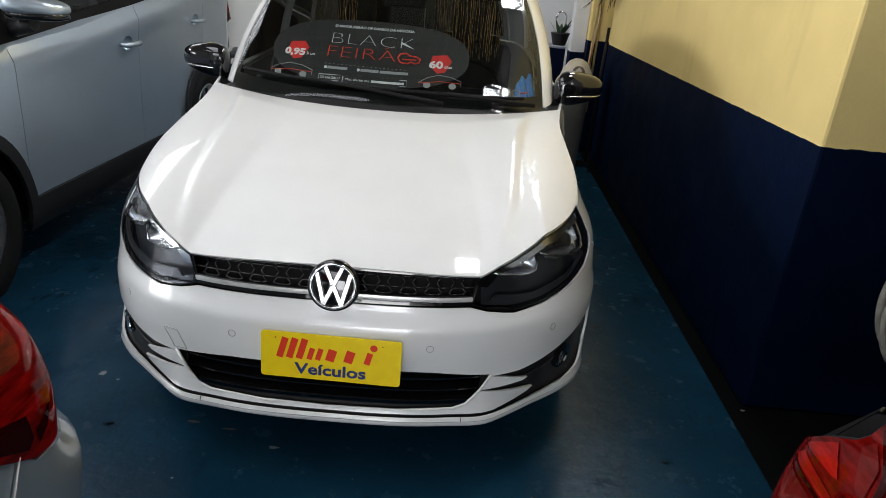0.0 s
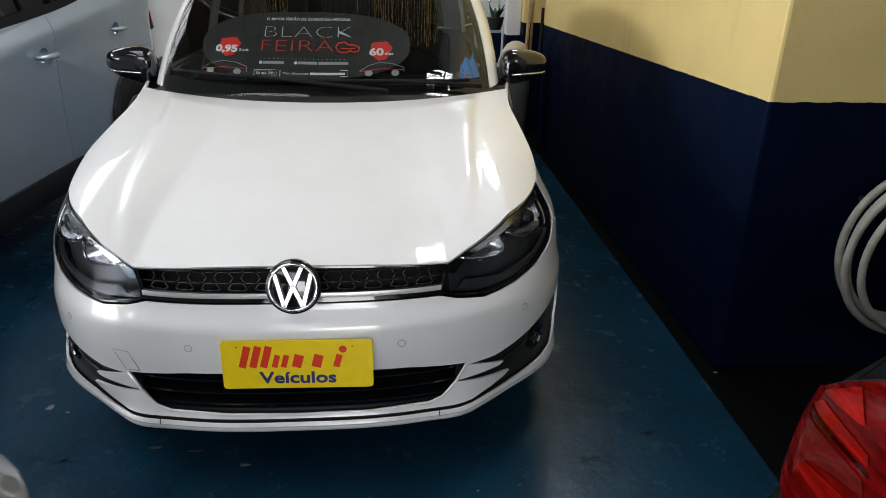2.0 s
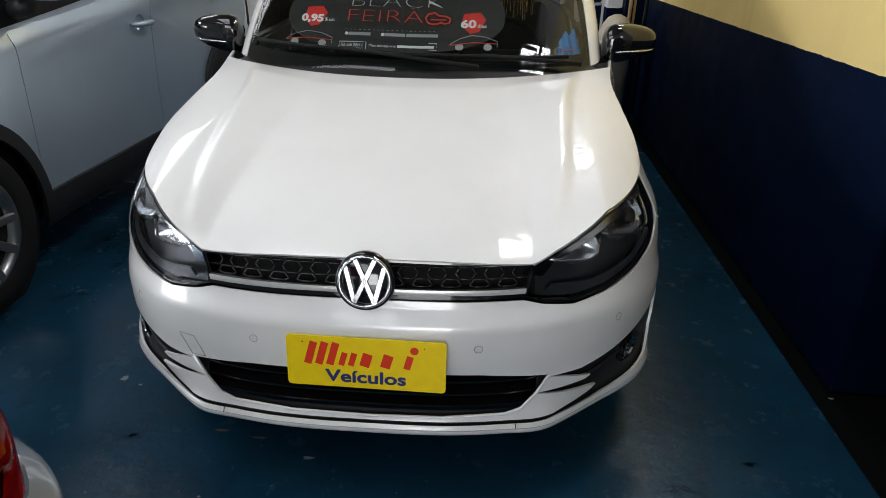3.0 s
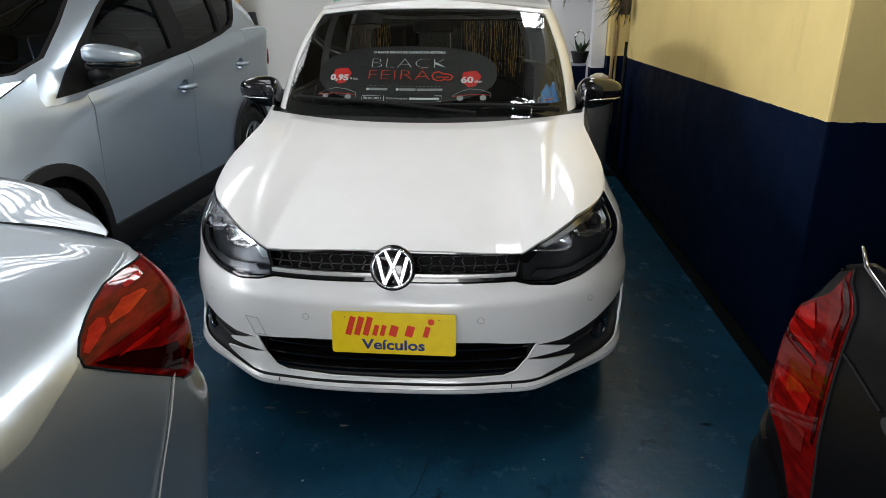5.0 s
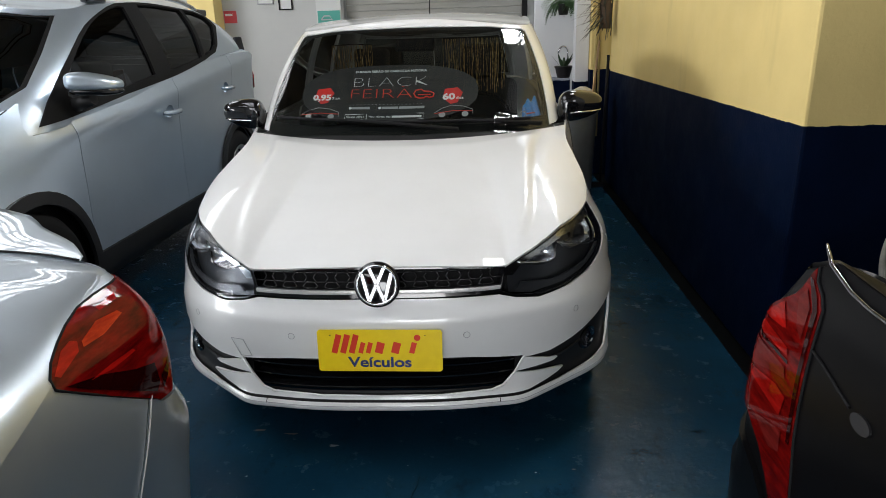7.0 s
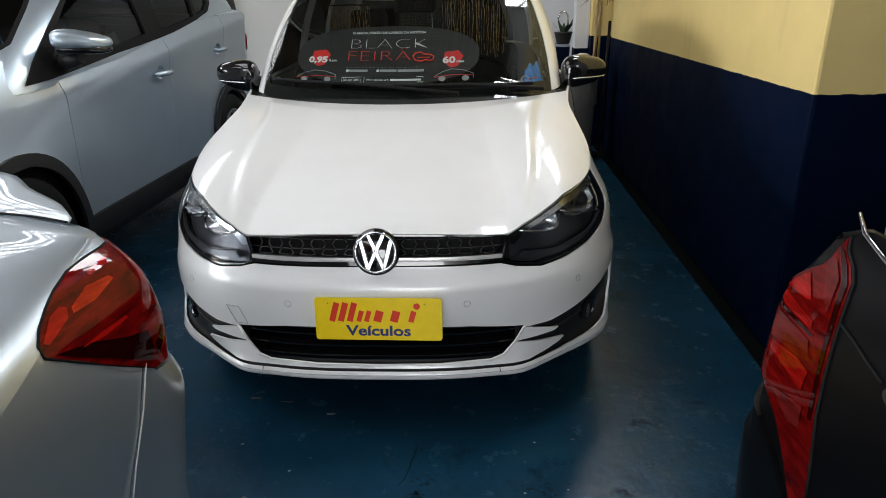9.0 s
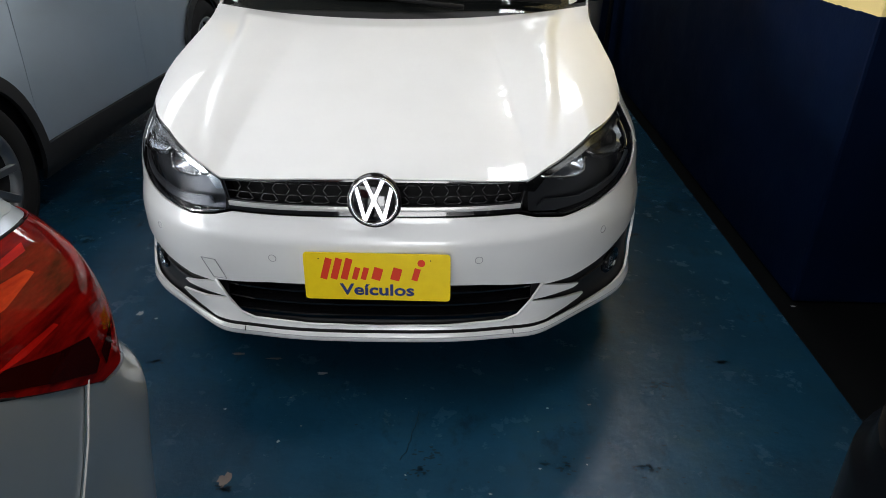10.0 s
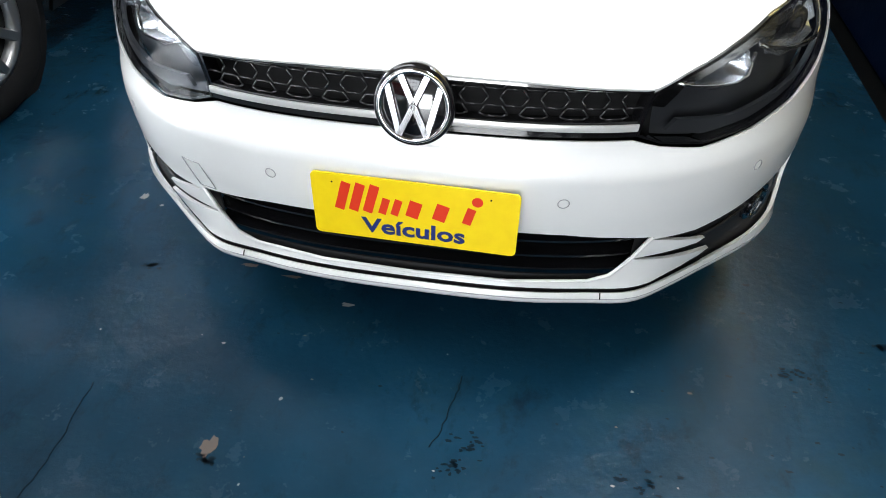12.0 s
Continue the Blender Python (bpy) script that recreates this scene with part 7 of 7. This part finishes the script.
single("column_west", slab(-3.88, -3.50, 7.644, 7.972, 0, H, bevel=0.006), WALL, "yellow plaster pier with navy foot", "column", "structure")
for i, (x0, x1, z0, z1, art) in enumerate(((-2.97, -2.73, 1.92, 2.15, True), (-2.656, -2.453, 1.835, 2.132, False))):
    pf = thing("picture_frame", "small framed picture with a pale mount" if art else "black-framed white certificate on the wall", "picture", "frames on the back wall")
    bm = bmesh.new()
    for a in ((x0, x1, z0, z0 + 0.018), (x0, x1, z1 - 0.018, z1), (x0, x0 + 0.018, z0, z1), (x1 - 0.018, x1, z0, z1)):
        box(bm, a[0], a[1], 7.939, 7.969, a[2], a[3], bevel=0.003, seg=1)
    part("frame", bm, GREY_PRINT if art else MATT_BLACK, pf)
    part("sheet", slab(x0 + 0.016, x1 - 0.016, 7.955, 7.969, z0 + 0.016, z1 - 0.016), material("frame_paper", (0.55, 0.55, 0.54), 0.6), pf)
    if art:
        part("picture_shape", slab(x0 + 0.06, x1 - 0.06, 7.951, 7.954, z0 + 0.06, z0 + 0.13, bevel=0.001, seg=1), GREY_PRINT, pf)
poster = thing("poster", "green and red printed poster on the pier", "poster")
part("poster_sheet", slab(-2.05, -1.73, 7.766, 7.773, 1.52, 1.80), material("teal_print", (0.05, 0.30, 0.24), 0.5), poster)
part("poster_band", slab(-2.05, -1.73, 7.762, 7.765, 1.52, 1.62), material("dull_red_poster", (0.40, 0.05, 0.05), 0.5), poster)
stroke([(-0.1, 0.0), (-0.06, 0.05), (0.02, 0.05), (0.06, 0.0), (-0.1, 0.0)], 0.008, GREY_PRINT, poster, "poster_mark").matrix_basis = Matrix.Translation((-1.90, 7.76, 1.68)) @ pose(0, 0, 0, 90, 0, 0)
sign = thing("red_sign", "small red and white printed sign on the back wall", "sign")
part("sign_sheet", slab(-3.49, -3.30, 7.956, 7.969, 1.68, 1.85), material("red_sign_print", (0.55, 0.05, 0.06), 0.5), sign)
part("sign_band", slab(-3.47, -3.36, 7.953, 7.955, 1.78, 1.81), WHITE_PRINT, sign)
chair = thing("office_chair", "black mesh office chair on a five-star foot", "chair", m=pose(-2.33, 6.279, 0, 0, 0, 105))
bm = slab(-0.22, 0.22, -0.02, 0.02, 0, 0.62, bevel=0.015, seg=2)
bmesh.ops.subdivide_edges(bm, edges=[e for e in bm.edges if abs(e.verts[0].co.x - e.verts[1].co.x) > 0.3], cuts=8)
for v in bm.verts:
    v.co.y += 0.9 * v.co.x ** 2
bm.transform(Matrix.Translation((0, 0.24, 0.86)) @ pose(0, 0, 0, -8, 0, 0))
part("backrest", bm, FABRIC, chair)
part("seat", slab(-0.24, 0.24, -0.24, 0.24, 0.46, 0.54, bevel=0.035, seg=3), FABRIC, chair)
part("back_bar", tube(bmesh.new(), [(0, 0.12, 0.46), (0, 0.27, 0.50), (0, 0.28, 0.95)], 0.018, 8), MATT_BLACK, chair)
part("stem", tube(bmesh.new(), [(0, 0, 0.09), (0, 0, 0.46)], 0.025, 12), SATIN, chair)
for i in range(5):
    a = 2 * math.pi * i / 5
    leg = part("leg", tube(bmesh.new(), [(0, 0, 0.10), (0.28 * math.cos(a), 0.28 * math.sin(a), 0.065)], [0.025, 0.015], 8), MATT_BLACK, chair)
    part("castor", lathe(bmesh.new(), [(0.028, -0.018), (0.030, 0), (0.028, 0.018)], 14, Matrix.Translation((0.28 * math.cos(a), 0.28 * math.sin(a), 0.030)) @ pose(0, 0, 0, 90, 0, math.degrees(a))), MATT_BLACK, leg)
string = thing("bunting", "string of small coloured paper pennants under the roof", "bunting")
part("cord", tube(bmesh.new(), [(-8.9, 7.753, 2.42), (-7.5, 7.753, 2.33), (-6.0, 7.753, 2.31), (-4.6, 7.753, 2.36), (-3.9, 7.731, 2.42)], 0.004, 5), GREY_PRINT, string)
for i, c in enumerate(((0.7, 0.7, 0.7), (0.02, 0.35, 0.2), (0.6, 0.04, 0.03), (0.75, 0.55, 0.15), (0.03, 0.12, 0.5)) * 3):
    x = -8.3 + i * 0.28
    if x < -4.0:
        part("pennant", slab(x - 0.02, x + 0.02, 7.742, 7.747, 2.20, 2.325), material("pennant_paper", c, 0.7), string)


# gold tinsel fringes hung inside the white car below its headliner
GOLD_TINSEL = material("gold_tinsel", (0.85, 0.58, 0.22), 0.3, 0.8)
base(GOLD_TINSEL, ramp(GOLD_TINSEL, cloud(GOLD_TINSEL, coords(GOLD_TINSEL, (60, 60, 9)), 3.0, 4), [(0.35, (0.10, 0.06, 0.02)), (0.6, (0.80, 0.52, 0.20)), (0.75, (1.0, 0.85, 0.55))]))
tinsel_rng = random.Random(11)
for x0, x1, z0, z1, n in ((-0.57, -0.33, 1.10, 1.372, 22), (0.09, 0.45, 1.06, 1.392, 30)):
    fringe = thing("tinsel_fringe", "gold tinsel fringe hung below the headliner of the white hatchback", "decoration", "tinsel fringes")
    part("cord", tube(bmesh.new(), [(x0, 2.12, z1), ((x0 + x1) / 2, 2.12, z1 + 0.004), (x1, 2.12, z1)], 0.004, 6), MATT_BLACK, fringe)
    for i in range(n):
        x = x0 + (x1 - x0) * i / (n - 1) + tinsel_rng.uniform(-0.004, 0.004)
        w, low = tinsel_rng.uniform(0.0012, 0.0032), z0 + tinsel_rng.uniform(0, 0.06)
        bm, rows = bmesh.new(), []
        for k in range(9):
            z, a = z1 - (z1 - low) * k / 8, tinsel_rng.uniform(-1.2, 1.2)
            c = Vector((x + tinsel_rng.uniform(-0.0035, 0.0035), 2.12 + tinsel_rng.uniform(-0.01, 0.01), z))
            d = Vector((math.cos(a), math.sin(a), 0)) * w
            rows.append([bm.verts.new(c + q) for q in (d, Vector((-d.y, d.x, 0)) * 0.4, -d, Vector((d.y, -d.x, 0)) * 0.4)])
        for p, q in zip(rows, rows[1:]):
            for m in range(4):
                bm.faces.new((p[m], p[(m + 1) % 4], q[(m + 1) % 4], q[m]))
        bm.faces.new(rows[0]), bm.faces.new(rows[-1][::-1])
        part("tinsel_strip", bm, GOLD_TINSEL, fringe)
